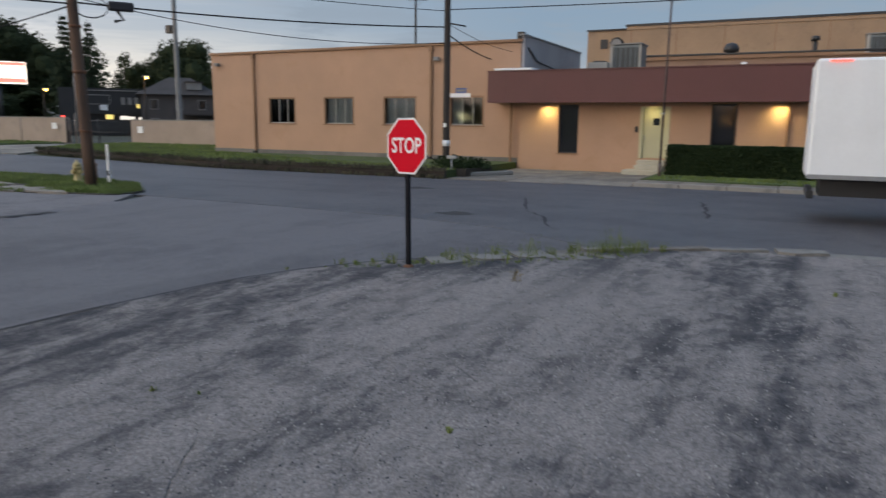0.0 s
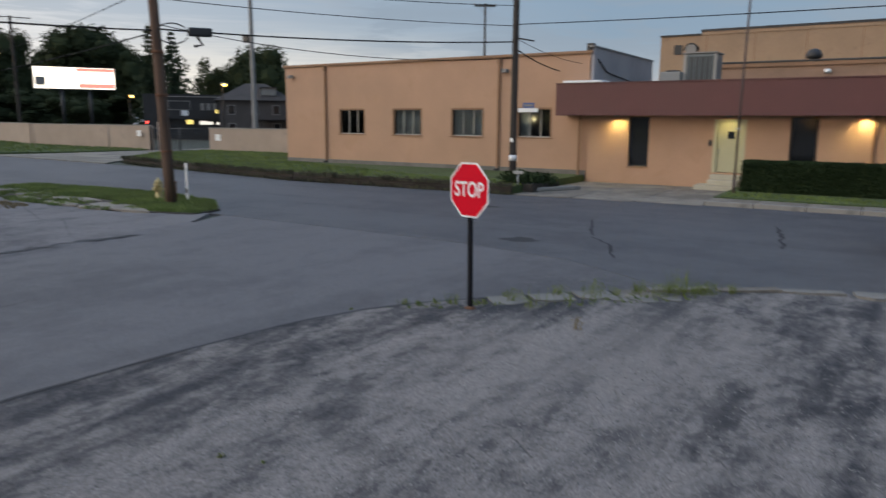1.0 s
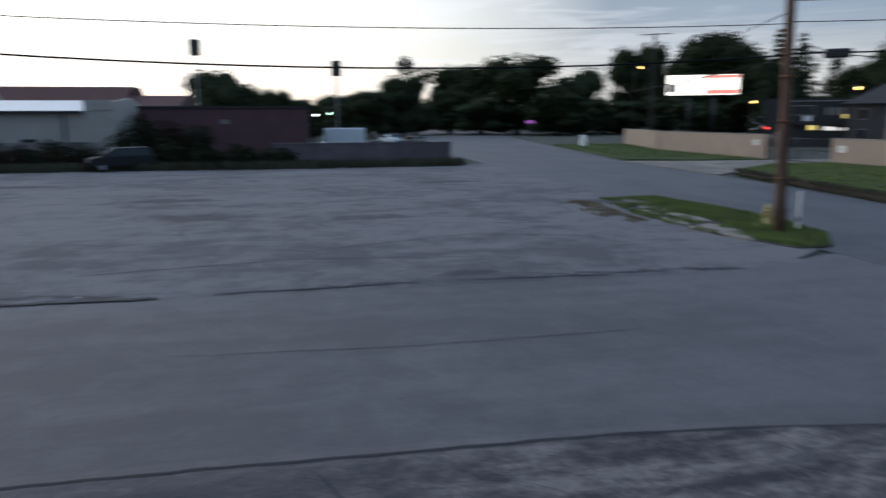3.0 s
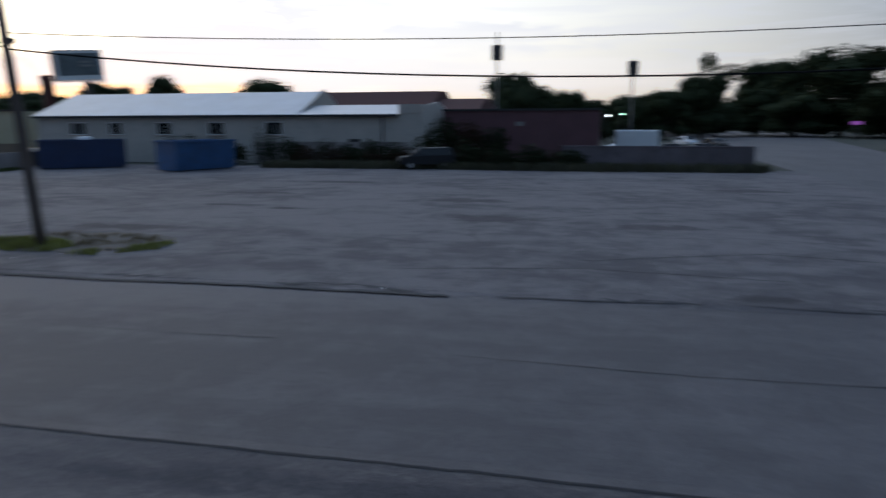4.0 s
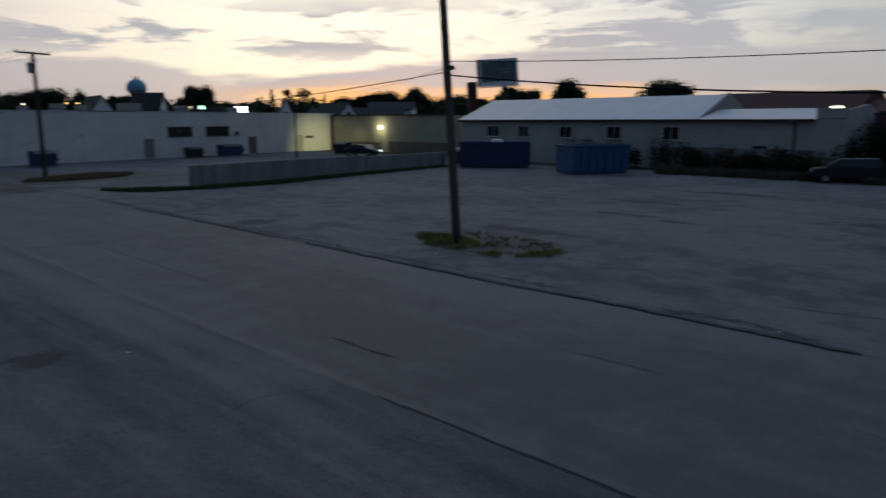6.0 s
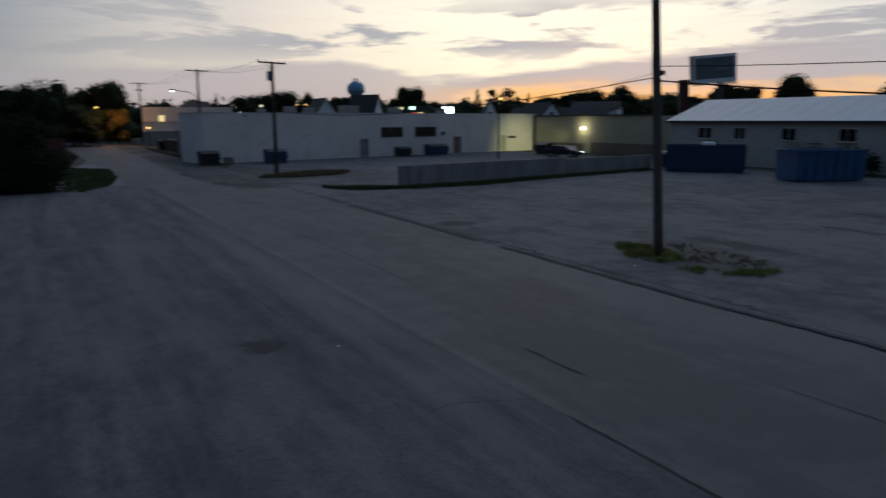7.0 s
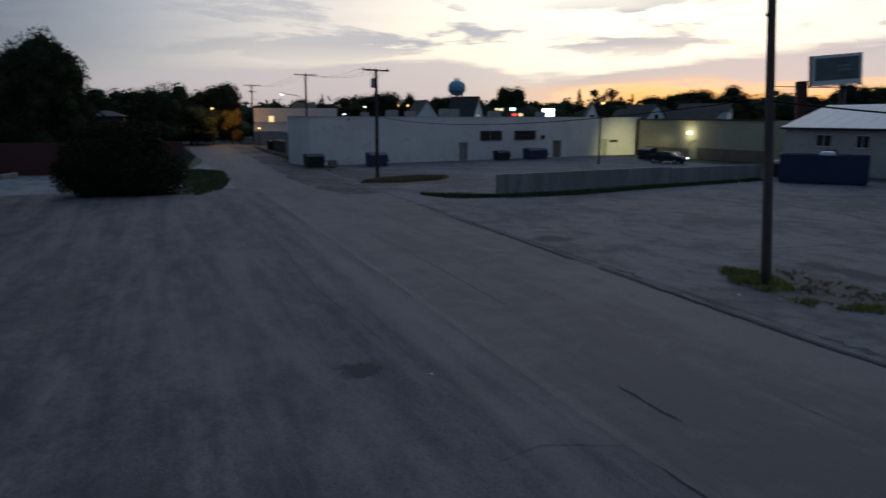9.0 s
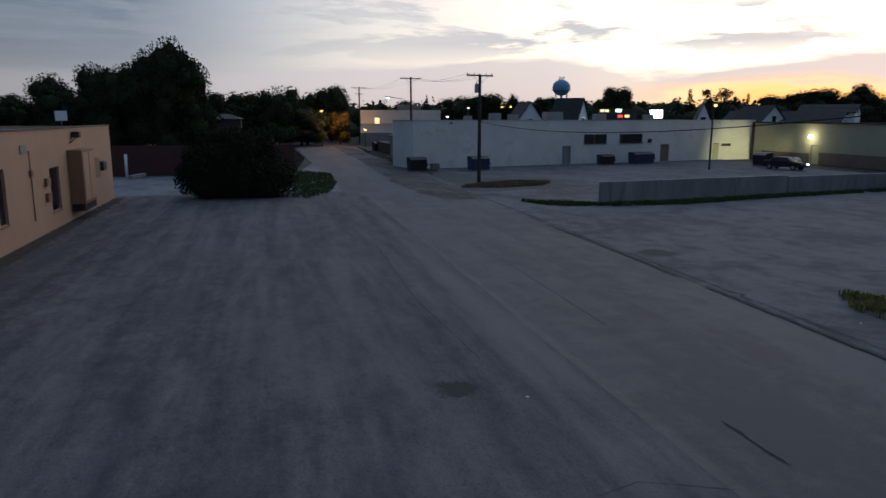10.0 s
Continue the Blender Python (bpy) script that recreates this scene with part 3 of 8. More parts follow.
def pierced(length, height, thick, holes, bm=None, z0=0.0):
    """A wall along x whose outer face lies at y = 0 and inner face at y = thick, with holes (x0, x1, z0, z1) through it."""
    bm = bm or bmesh.new()
    xs = sorted({0.0, length, *(h[0] for h in holes), *(h[1] for h in holes)})
    zs = sorted({z0, height, *(h[2] for h in holes), *(h[3] for h in holes)})
    void = lambda i, k: i < 0 or k < 0 or i >= len(xs) - 1 or k >= len(zs) - 1 or any(
        h[0] < (xs[i] + xs[i + 1]) / 2 < h[1] and h[2] < (zs[k] + zs[k + 1]) / 2 < h[3] for h in holes)
    quad = lambda *ps: bm.faces.new([bm.verts.new(p) for p in ps])
    for i in range(len(xs) - 1):
        for k in range(len(zs) - 1):
            if void(i, k):
                continue
            a, b, c, d = xs[i], xs[i + 1], zs[k], zs[k + 1]
            quad((a, 0, c), (b, 0, c), (b, 0, d), (a, 0, d))
            quad((a, thick, c), (a, thick, d), (b, thick, d), (b, thick, c))
            if void(i - 1, k):
                quad((a, 0, c), (a, 0, d), (a, thick, d), (a, thick, c))
            if void(i + 1, k):
                quad((b, 0, c), (b, thick, c), (b, thick, d), (b, 0, d))
            if void(i, k - 1):
                quad((a, 0, c), (a, thick, c), (b, thick, c), (b, 0, c))
            if void(i, k + 1):
                quad((a, 0, d), (b, 0, d), (b, thick, d), (a, thick, d))
    bmesh.ops.remove_doubles(bm, verts=bm.verts, dist=1e-4)
    return bm


def window(parent, x0, x1, z0, z1, panes=3, recess=0.10, frame_mat=None, glass=None, blind=0.0, sill=True, bars=0.05):
    """A window in a wall that runs along x and faces -y: frame, mullions, panes and sill."""
    frame_mat, glass = frame_mat or TRIMGREY, glass or GLASS
    bm = box(x0, x1, recess, recess + 0.06, z0, z0 + bars)
    box(x0, x1, recess, recess + 0.06, z1 - bars, z1, bm=bm)
    box(x0, x0 + bars, recess, recess + 0.06, z0 + bars, z1 - bars, bm=bm)
    box(x1 - bars, x1, recess, recess + 0.06, z0 + bars, z1 - bars, bm=bm)
    w = part("window", bm, frame_mat, parent)
    step = (x1 - x0 - 2 * bars) / panes
    for i in range(panes):
        a = x0 + bars + i * step
        part("pane", box(a + 0.012, a + step - 0.012, recess + 0.025, recess + 0.035, z0 + bars, z1 - bars), glass, w)
        if i:
            part("mullion", box(a - 0.022, a + 0.022, recess - 0.004, recess + 0.055, z0 + bars, z1 - bars), frame_mat, w)
    if sill:
        part("sill", box(x0 - 0.06, x1 + 0.06, -0.05, recess, z0 - 0.06, z0 - 0.003), TAN_DARK if frame_mat is not WHITE else WHITE, w)
    if blind:
        part("blind", box(x0 + 0.05, x0 + (x1 - x0) * blind, recess + 0.16, recess + 0.18, z0 + 0.03, z1 - 0.02), ACRYLIC, w)
    return w


def block(name, length, depth, height, material, parent, holes=(), thick=0.25, roof=None, z0=0.0, lip=0.0):
    """Four walls and a flat roof; the front runs along x at y = 0 and faces -y."""
    part(name, pierced(length, height, thick, list(holes), z0=z0), material, parent)
    part(name, box(0, thick, thick, depth, z0, height), material, parent)
    part(name, box(length - thick, length, thick, depth, z0, height), material, parent)
    part(name, box(thick, length - thick, depth - thick, depth, z0, height), material, parent)
    part("roof", box(thick, length - thick, thick, depth - thick, height - 0.35 - lip, height - 0.15 - lip), roof or ROOF, parent)


def blades(bm, x, y, z, size, rng, lean=0.5, width=0.012, count=5):
    for _ in range(count):
        a, h = rng.uniform(0, 6.283), size * rng.uniform(0.5, 1.2)
        dx, dy = math.cos(a), math.sin(a)
        o = Vector((x + rng.gauss(0, size * 0.3), y + rng.gauss(0, size * 0.3), z))
        w = Vector((-dy, dx, 0)) * width
        tip = o + Vector((dx * h * lean * rng.random(), dy * h * lean * rng.random(), h))
        mid = (o + tip) / 2 + Vector((0, 0, h * 0.12))
        v = [bm.verts.new(p) for p in (o - w, o + w, mid + w * 0.7, mid - w * 0.7, tip)]
        bm.faces.new(v[:4])
        bm.faces.new((v[3], v[2], v[4]))


def inside(p, poly):
    c = False
    for (x0, y0), (x1, y1) in zip(poly, poly[1:] + poly[:1]):
        if (y0 > p[1]) != (y1 > p[1]) and p[0] < (x1 - x0) * (p[1] - y0) / (y1 - y0) + x0:
            c = not c
    return c


def meadow(name, poly, z, density, size, material, seed, label, gaps=0.0, width=0.012, slope=None):
    """Tufts of grass over an outline."""
    rng, bm = random.Random(seed), bmesh.new()
    xs, ys = [p[0] for p in poly], [p[1] for p in poly]
    area = (max(xs) - min(xs)) * (max(ys) - min(ys))
    for _ in range(int(area * density)):
        p = (rng.uniform(min(xs), max(xs)), rng.uniform(min(ys), max(ys)))
        if inside(p, poly) and noise.noise((p[0] * 0.9, p[1] * 0.9, seed)) > gaps - 0.5:
            blades(bm, *p, slope(p) if slope else z, size, rng, width=width, count=4)
    ob = mesh_object(name, bm, material)
    return tagged(ob, label, "grass", kind="stuff")


def leaf_cloud(bm, lobes, count, size, rng, shell=0.55, squash=1.0):
    """Small leaves and sprays over a set of ellipsoids (centre, radii)."""
    weights = [l[1][0] * l[1][2] for l in lobes]
    for _ in range(count):
        c, r = rng.choices(lobes, weights)[0]
        d = Vector((rng.gauss(0, 1), rng.gauss(0, 1), rng.gauss(0, 1))).normalized()
        k = shell + (1.08 - shell) * rng.random() ** 0.7
        p = Vector((c[0] + d.x * r[0] * k, c[1] + d.y * r[1] * k, c[2] + d.z * r[2] * k))
        a = Vector((rng.gauss(0, 1), rng.gauss(0, 1), rng.gauss(0, 0.8))).normalized()
        b = a.orthogonal().normalized()
        s = size * rng.uniform(0.5, 1.3)
        flat = [Vector((q.x, q.y, q.z * squash)) for q in (a * s, b * s * 0.6, -a * s, -b * s * 0.6 + Vector((0, 0, s * 0.3)))]
        bm.faces.new([bm.verts.new(p + q) for q in flat])


# ---- the ground, roads and lots ----
EARTH = slab([(-3000, -3000), (3000, -3000), (3000, 3000), (-3000, 3000)], -0.5, -0.06)
tagged(mesh_object("ground", EARTH, GROUND), "dark dry ground that reaches the horizon", "ground", kind="structure")
STREET_EDGE = [(-1.85, -60.0), (-1.99, -10.0), (-1.95, -5.2), (-1.78, -3.4), (-1.55, -1.9), (-1.18, -0.9), (-0.72, -0.1), (-0.1, 0.65),
               (0.87, 1.65), (1.8, 2.55), (2.7, 3.2), (3.6, 3.75), (4.6, 4.1), (6.2, 4.35), (9.0, 4.55)]
tagged(mesh_object("road", slab([(-140, 7), (-60, 5.6), (-22, 5.05), (-11.5, 5.0), (-6.5, 5.0), (-3.0, 4.85), (-0.3, 4.35), (1.9, 3.1), (2.7, 3.2), (3.6, 3.75), (4.6, 4.1),
                                 (6.2, 4.35), (9, 4.55), (90, 6.0), (90, 16.0), (5, 15.75), (-1.1, 15.6), (-6.6, 14.9), (-18, 14.6), (-26, 16.0), (-34, 16.6), (-52, 17.6), (-140, 33)],
                                -0.4, 0.0), ROAD), "dark grey asphalt road with fine cracks", "road", kind="structure")
tagged(mesh_object("street", slab([(-10.4, -260), (0.6, -260), (0.1, -124), (-0.4, -60), *STREET_EDGE[1:11], (1.95, 3.2), (-0.3, 4.5), (-3.0, 5.0), (-6.5, 5.15), (-11.2, 5.15),
                                   (-10.6, 3.6), (-10.05, 1.0), (-9.9, -2.0), (-9.95, -60)], -0.4, -0.006), STREET),
       "smooth pale grey street surface joining the road", "street", kind="structure")
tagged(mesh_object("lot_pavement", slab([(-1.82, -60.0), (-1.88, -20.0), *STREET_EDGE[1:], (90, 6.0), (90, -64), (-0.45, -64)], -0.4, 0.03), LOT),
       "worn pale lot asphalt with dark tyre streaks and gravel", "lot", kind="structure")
tagged(mesh_object("parking_pavement", slab([(-51, -56), (-10.0, -60), (-9.95, -2.0), (-10.1, 1.0), (-10.65, 3.6), (-11.6, 4.9), (-22, 5.0), (-51.5, 5.5)], -0.4, 0.022), FARLOT),
       "old cracked parking lot asphalt, dusty and faded", "lot", kind="structure")
tagged(mesh_object("yard_pavement", slab([(-56, -98), (-10.3, -98), (-10.0, -60.02), (-51, -56.02), (-56, -60)], -0.4, 0.01), FARLOT),
       "faded asphalt yard before the long white building", "lot", kind="structure")
tagged(mesh_object("lane_pavement", slab([(-0.42, -64.02), (24, -64.02), (24, -82.6), (2.5, -82.6), (-0.2, -100)], -0.4, 0.0), LANE),
       "worn grey lane behind the bush", "lane", kind="structure")
tagged(mesh_object("far_road_pavement", slab([(-260, 8), (-140, 6.98), (-140, 33.02), (-260, 60)], -0.4, -0.004), ROAD), "far stretch of grey road", "road", kind="structure")


def strip(name, points, width, z, material, label, rng, ragged=0.35):
    """A narrow ragged line lying on the pavement."""
    bm, left, right = bmesh.new(), [], []
    fine = []
    for (x0, y0), (x1, y1) in zip(points, points[1:]):
        k = max(2, int(math.hypot(x1 - x0, y1 - y0) / 0.25))
        fine += [(x0 + (x1 - x0) * i / k, y0 + (y1 - y0) * i / k) for i in range(k)]
    fine.append(points[-1])
    for i, (x, y) in enumerate(fine):
        a, b = fine[max(i - 1, 0)], fine[min(i + 1, len(fine) - 1)]
        d = Vector((b[0] - a[0], b[1] - a[1], 0)).normalized()
        nrm = Vector((-d.y, d.x, 0))
        w = width * (1 + ragged * rng.uniform(-1.4, 1.2)) * (0.25 if i in (0, len(fine) - 1) else 1)
        off = nrm * rng.gauss(0, width * ragged)
        left.append(bm.verts.new(Vector((x, y, z)) + off + nrm * w / 2))
        right.append(bm.verts.new(Vector((x, y, z)) + off - nrm * w / 2))
    for i in range(len(fine) - 1):
        bm.faces.new((right[i], right[i + 1], left[i + 1], left[i]))
    ob = mesh_object(name, bm, material)
    return tagged(ob, label, "crack", kind="structure")


def feathered_edge(name, xs, z, reach, material, label):
    """Pavement worn down to the street in a thin slope; xs are the plan points of its upper edge."""
    bm = bmesh.new()
    hi, lo = [bm.verts.new((x, y, z)) for x, y in xs], [bm.verts.new((x + reach, y, -0.004)) for x, y in xs]
    foot = [bm.verts.new((x, y, -0.03)) for x, y in xs]
    for i in range(len(xs) - 1):
        for a, b in ((hi, lo), (lo, foot), (foot, hi)):
            bm.faces.new((a[i], b[i], b[i + 1], a[i + 1]))
    bmesh.ops.recalc_face_normals(bm, faces=bm.faces)
    tagged(mesh_object(name, bm, material), label, "pavement edge", kind="structure")


feathered_edge("parking_edge", [(-9.96, -59.9), (-9.94, -30), (-9.955, -2.0), (-10.105, 1.0), (-10.65, 3.5)], 0.0215, 0.40, FARLOT, "worn edge of the parking lot sloping to the street")
feathered_edge("lot_edge", [(-1.815, -59.9), (-1.875, -20), (-1.985, -10.0), (-1.945, -5.2), (-1.775, -3.4)], 0.0295, -0.30, STREET, "worn edge of the lot sloping to the street")
rng = random.Random(4)
# dark joint that also paints the kerb's thin shadow on the street side
strip("kerb_joint", [(-1.93, -16.6), *[(x - 0.02, y) for x, y in STREET_EDGE[1:10]]], 0.055, 0.036, TAR_AND_SHADE, "dark joint and painted kerb shadow along the lot edge", rng, 0.14)


def broken_line(x, y0, y1, z, lo, hi):
    y = y0
    while y < y1:
        k = rng.uniform(1.5, 6.0)
        e = min(y + k, y1)
        strip("edge_crack", [(x + rng.uniform(-0.06, 0.06), y), (x + rng.uniform(-0.1, 0.1), (y + e) / 2), (x + rng.uniform(-0.06, 0.06), e)], rng.uniform(lo, hi), z, SEAM,
              "broken dark seam along the street edge", rng, 0.6)
        y = e + rng.uniform(0.6, 4.0)


broken_line(-1.83, -40, -18.5, 0.036, 0.008, 0.022)
broken_line(-9.94, -48, 1.5, 0.027, 0.06, 0.16)
strip("wall_foot_dirt", [(15.5, -63.0), (15.55, -45.0), (15.5, -21.0)], 0.75, 0.036, SOIL, "dark dirt along the foot of the tan wall", rng, 0.12)
for line, w in [([(-9.6, -29.5), (-9.5, -24), (-9.45, -20), (-9.62, -16.2), (-9.55, -11.6)], 0.30), ([(-9.7, -10.6), (-9.75, -8.4), (-9.9, -6.6)], 0.16), ([(-10.0, -5.6), (-9.85, -3.9), (-9.8, -1.8)], 0.14),
                ([(-9.6, -44), (-9.7, -38), (-9.55, -31)], 0.26)]:
    strip("gritty_edge", line, w * 0.6, 0.0245, SEAM, "dark gritty band along the lot edge", rng, 0.16)
broken_line(-6.0, -42, -12, 0.003, 0.010, 0.022)
for line, w, z in [([(-3.39, -19.7), (-3.40, -17.8)], 0.09, 0.002), ([(-5.8, -10.8), (-5.6, -7.0), (-5.75, -3.0)], 0.025, 0.002),
                                      ([(-4.2, -36), (-4.1, -26)], 0.05, 0.002), ([(-1.99, 10.2), (-1.4, 8.6), (-0.95, 7.46)], 0.10, 0.006), ([(-0.95, 7.4), (-0.12, 6.4), (0.1, 5.7), (0.44, 5.02)], 0.10, 0.006),
                   ([(2.53, 11.7), (2.9, 9.8), (3.13, 8.05)], 0.12, 0.006), ([(-12, 8.6), (-4, 8.3), (3, 8.4), (12, 8.8)], 0.03, 0.006),
                   ([(-14, -9), (-16, -4), (-15, 0)], 0.08, 0.028), ([(-20, -14), (-24, -8), (-23, 0)], 0.08, 0.028), ([(-17, -30), (-26, -29), (-33, -24)], 0.10, 0.028),
                   ([(-24, -34), (-30, -30), (-38, -31)], 0.10, 0.028), ([(-30, -20), (-34, -10), (-33, 1)], 0.10, 0.028), ([(-12, -14), (-13, -9), (-12.4, -4)], 0.07, 0.028),
                   ([(-38, -22), (-42, -12), (-41, 0)], 0.12, 0.028), ([(-1.8, -8.6), (-0.9, -8.2), (-0.4, -7.4)], 0.025, 0.036), 
                   ([(6.9, 3.2), (7.1, 1.2), (6.8, -0.8), (7.0, -2.6)], 0.035, 0.036), ([(-2.0, -17.3), (-0.6, -17.9), (0.4, -17.6)], 0.018, 0.036),
                   ([(0.4, -40), (0.6, -30), (0.2, -24)], 0.03, 0.036)]:
    strip("crack", line, w * 0.7, z, TAR_AND_SHADE, "ragged dark crack in the pavement", rng)


def blot(name, place, size, z, material, label, seed):
    rng, bm = random.Random(seed), bmesh.new()
    ring = []
    for k in range(56):
        a = 2 * math.pi * k / 56
        r = 1 + 0.6 * noise.noise((math.cos(a) * 1.3, math.sin(a) * 1.3, seed)) + 0.35 * noise.noise((math.cos(a) * 4.5, math.sin(a) * 4.5, seed + 3.1)) + rng.gauss(0, 0.05)
        ring.append(bm.verts.new((place[0] + size[0] * r * math.cos(a), place[1] + size[1] * r * math.sin(a), z)))
    bm.faces.new(ring)
    return tagged(mesh_object(name, bm, material), label, "stain", kind="structure")


# flat dark colour that stands in for the shade inside a pothole
HOLLOW_DARK = surface("damp_patch", (0.024, 0.023, 0.024), 0.8, 0.35, 1.2, 14.0, 0.01)
for i, (p, s, z) in enumerate([
                               ((1.22, -22.37), (0.40, 0.34), 0.034), ((-2.13, 6.0), (0.42, 0.34), 0.005), ((-5.98, 11.1), (0.5, 0.35), 0.005)]):
    blot("damp_patch", p, s, z, HOLLOW_DARK, "dark hollow drawn as a flat patch on the worn pavement", i)

def ragged_ring(x, y, sx, sy, seed):
    rng = random.Random(seed)
    return [(x + sx * rng.uniform(0.7, 1.2) * math.cos(a), y + sy * rng.uniform(0.7, 1.2) * math.sin(a)) for a in [k * math.pi / 5 for k in range(10)]]


# broken kerb stones along the lot's corner
kerb = thing("kerb", (0, 0, 0), label="low broken concrete kerb at the lot corner", category="kerb", kind="structure")
pts = STREET_EDGE[6:] + [(16, 4.75), (26, 4.9)]
rng = random.Random(8)
for (x0, y0), (x1, y1) in zip(pts, pts[1:]):
    k = max(1, round(math.hypot(x1 - x0, y1 - y0) / 0.75))
    for i in range(k):
        a, b = (i + rng.uniform(0.0, 0.08)) / k, (i + rng.uniform(0.86, 0.99)) / k
        xa, ya, xb, yb = x0 + (x1 - x0) * a, y0 + (y1 - y0) * a, x0 + (x1 - x0) * b, y0 + (y1 - y0) * b
        d = math.degrees(math.atan2(yb - ya, xb - xa))
        if rng.random() < 0.13 and x0 < 6:
            continue
        w, q, h = math.hypot(xb - xa, yb - ya), rng.uniform(0.16, 0.46), 0.050 + rng.uniform(-0.012, 0.030)
        edge = [(0, 0.03), (0, -q * rng.uniform(0.7, 1)), (w * rng.uniform(0.3, 0.6), -q), (w, -q * rng.uniform(0.6, 1)), (w, 0.03), (w * 0.5, 0.03 + rng.uniform(-0.02, 0.03))]
        stone = part("kerb_stone", slab(edge, -0.2, h), PALE_KERB if rng.random() < 0.7 else WALK, kerb)
        stone.matrix_basis = pose(xa, ya, 0, rng.uniform(-2.5, 2.5), rng.uniform(-1.2, 1.2), d + rng.uniform(-4, 4))
for x, y, r in ((1.62, 1.72, 0.22), (1.95, 1.9, 0.26), (2.3, 2.15, 0.18)):
    bm_piece = slab(ragged_ring(x, y, r, r * 0.6, 41 + x), 0.0, 0.042)
    part("kerb_fragment", bm_piece, PALE_KERB, kerb)

# ---- across the road: the tan works building ----
tagged(mesh_object("lawn", slab([(-36, 18.3), (-26, 16.3), (-18, 14.95), (-7.0, 15.2), (-7.0, 22.5), (-26, 22.5), (-26, 29.9), (-41.5, 29.9), (-41, 24)], -0.3, 0.30), LAWN),
                  "raised lawn before the tan building", "lawn", kind="structure")
meadow("lawn_grass", [(-36, 18.3), (-26, 16.3), (-18, 14.95), (-7.0, 15.2), (-7.0, 17.0), (-14, 18), (-25.9, 22.4), (-26, 29.5), (-41.5, 29.5), (-41, 24)], 0.29, 26, 0.10, GRASS, 3,
       "short green grass on the raised lawn", -0.2, 0.02)
drive = tagged(mesh_object("driveway", slab([(-6.95, 15.0), (-1.1, 15.65), (-0.2, 15.7), (-0.2, 22.28), (-6.95, 22.28)], -0.3, -0.02), SOIL), "pale concrete drive before the office wall", "driveway", kind="structure")
rng = random.Random(6)
for i in range(3):
    for k in range(4):
        x0, y0 = -6.94 + 2.25 * i, 15.05 + 1.8 * k
        if k == 0:
            y0 += 0.22 * i
        part("slab", box(x0, x0 + 2.22, y0, 15.03 + 1.8 * (k + 1), -0.06, 0.02 + rng.uniform(-0.006, 0.008), 0.012), WALK, drive)
walkway = tagged(mesh_object("sidewalk", slab([(-0.18, 15.72), (60, 16.32), (60, 17.6), (-0.18, 17.0)], -0.3, 0.10), SOIL), "concrete kerb walk along the road", "sidewalk", kind="structure")
for k in range(30):
    q = part("slab", box(0.0, 1.46, 0.16, 1.3, 0.0, 0.13 + rng.uniform(-0.006, 0.008), 0.012), WALK, walkway)
    q.matrix_basis = pose(-0.16 + 1.5 * k, 15.72 + 0.015 * k, 0, 0, 0, 0.57)
    q = part("kerb_stone", box(0.0, 1.47, -0.02, 0.145, -0.1, 0.145 + rng.uniform(-0.006, 0.008), 0.02), CONCRETE, walkway)
    q.matrix_basis = pose(-0.16 + 1.5 * k, 15.72 + 0.015 * k, 0, 0, 0, 0.57)
tagged(mesh_object("front_lawn", slab([(-0.18, 17.02), (60, 17.62), (60, 22.28), (-0.18, 22.28)], -0.3, 0.17), LAWN), "narrow strip of lawn under the hedge", "lawn", kind="structure")
meadow("front_lawn_grass", [(0.1, 17.05), (22, 17.3), (22, 19.2), (0.1, 19.0)], 0.165, 30, 0.09, GRASS, 5, "short grass strip under the hedge", -0.3, 0.02)

retaining = thing("retaining_wall", (0, 0, 0), label="low retaining wall of weathered dark timbers", category="wall")
rng = random.Random(2)
line = [(-36, 18.2), (-26, 16.15), (-18, 14.8), (-7.0, 15.05)]
beam = bmesh.new()
box(0.01, 2.38, 0, 0.2, 0, 0.19, 0.012, beam)
beam_mesh = bpy.data.meshes.new("timber")
beam.to_mesh(beam_mesh)
beam.free()
beam_mesh.materials.append(TIMBER)
for (x0, y0), (x1, y1) in zip(line, line[1:]):
    length, ang = math.hypot(x1 - x0, y1 - y0), math.degrees(math.atan2(y1 - y0, x1 - x0))
    for course in range(2):
        count = round(length / 2.4)
        for i in range(count):
            s = (i + (0.0 if course else 0.0)) / count
            o = alike("timber", beam_mesh, retaining, pose(x0 + (x1 - x0) * s, y0 + (y1 - y0) * s, -0.02 + 0.195 * course, rng.uniform(-1, 1), 0, ang + rng.uniform(-0.3, 0.3)))
            o.scale = (length / count / 2.4, 1, 1)

PALE_BAR = surface("pale_window_bars", (0.36, 0.34, 0.31), 0.6, 0.1, 1.0, 10.0)
wing = thing("works_building", (-25.9, 22.5, 0), label="tan painted block building with four windows", category="building")
WIN = [(4.1, 5.98), (7.87, 9.79), (11.57, 13.51), (15.32, 17.17)]
block("wall", 19.0, 9.0, 5.72, TAN, wing, [(a, b, 1.96, 3.36) for a, b in WIN], z0=-0.2)
for (a, b), blind in zip(WIN, (0.0, 0.95, 0.9, 0.35)):
    window(wing, a, b, 1.96, 3.36, 3, 0.14, PALE_BAR, GLASS, blind)
    for x0, x1, z0, z1 in ((a - 0.002, a + 0.09, 1.962, 3.358), (b - 0.09, b + 0.002, 1.962, 3.358), (a + 0.092, b - 0.092, 3.27, 3.362)):
        part("window_reveal", box(x0, x1, 0.012, 0.11, z0, z1), TAN_DARK, wing)
part("roof_edge", box(-0.08, 19.05, -0.10, 0.3, 5.722, 5.86, 0.02), TAN_DARK, wing)
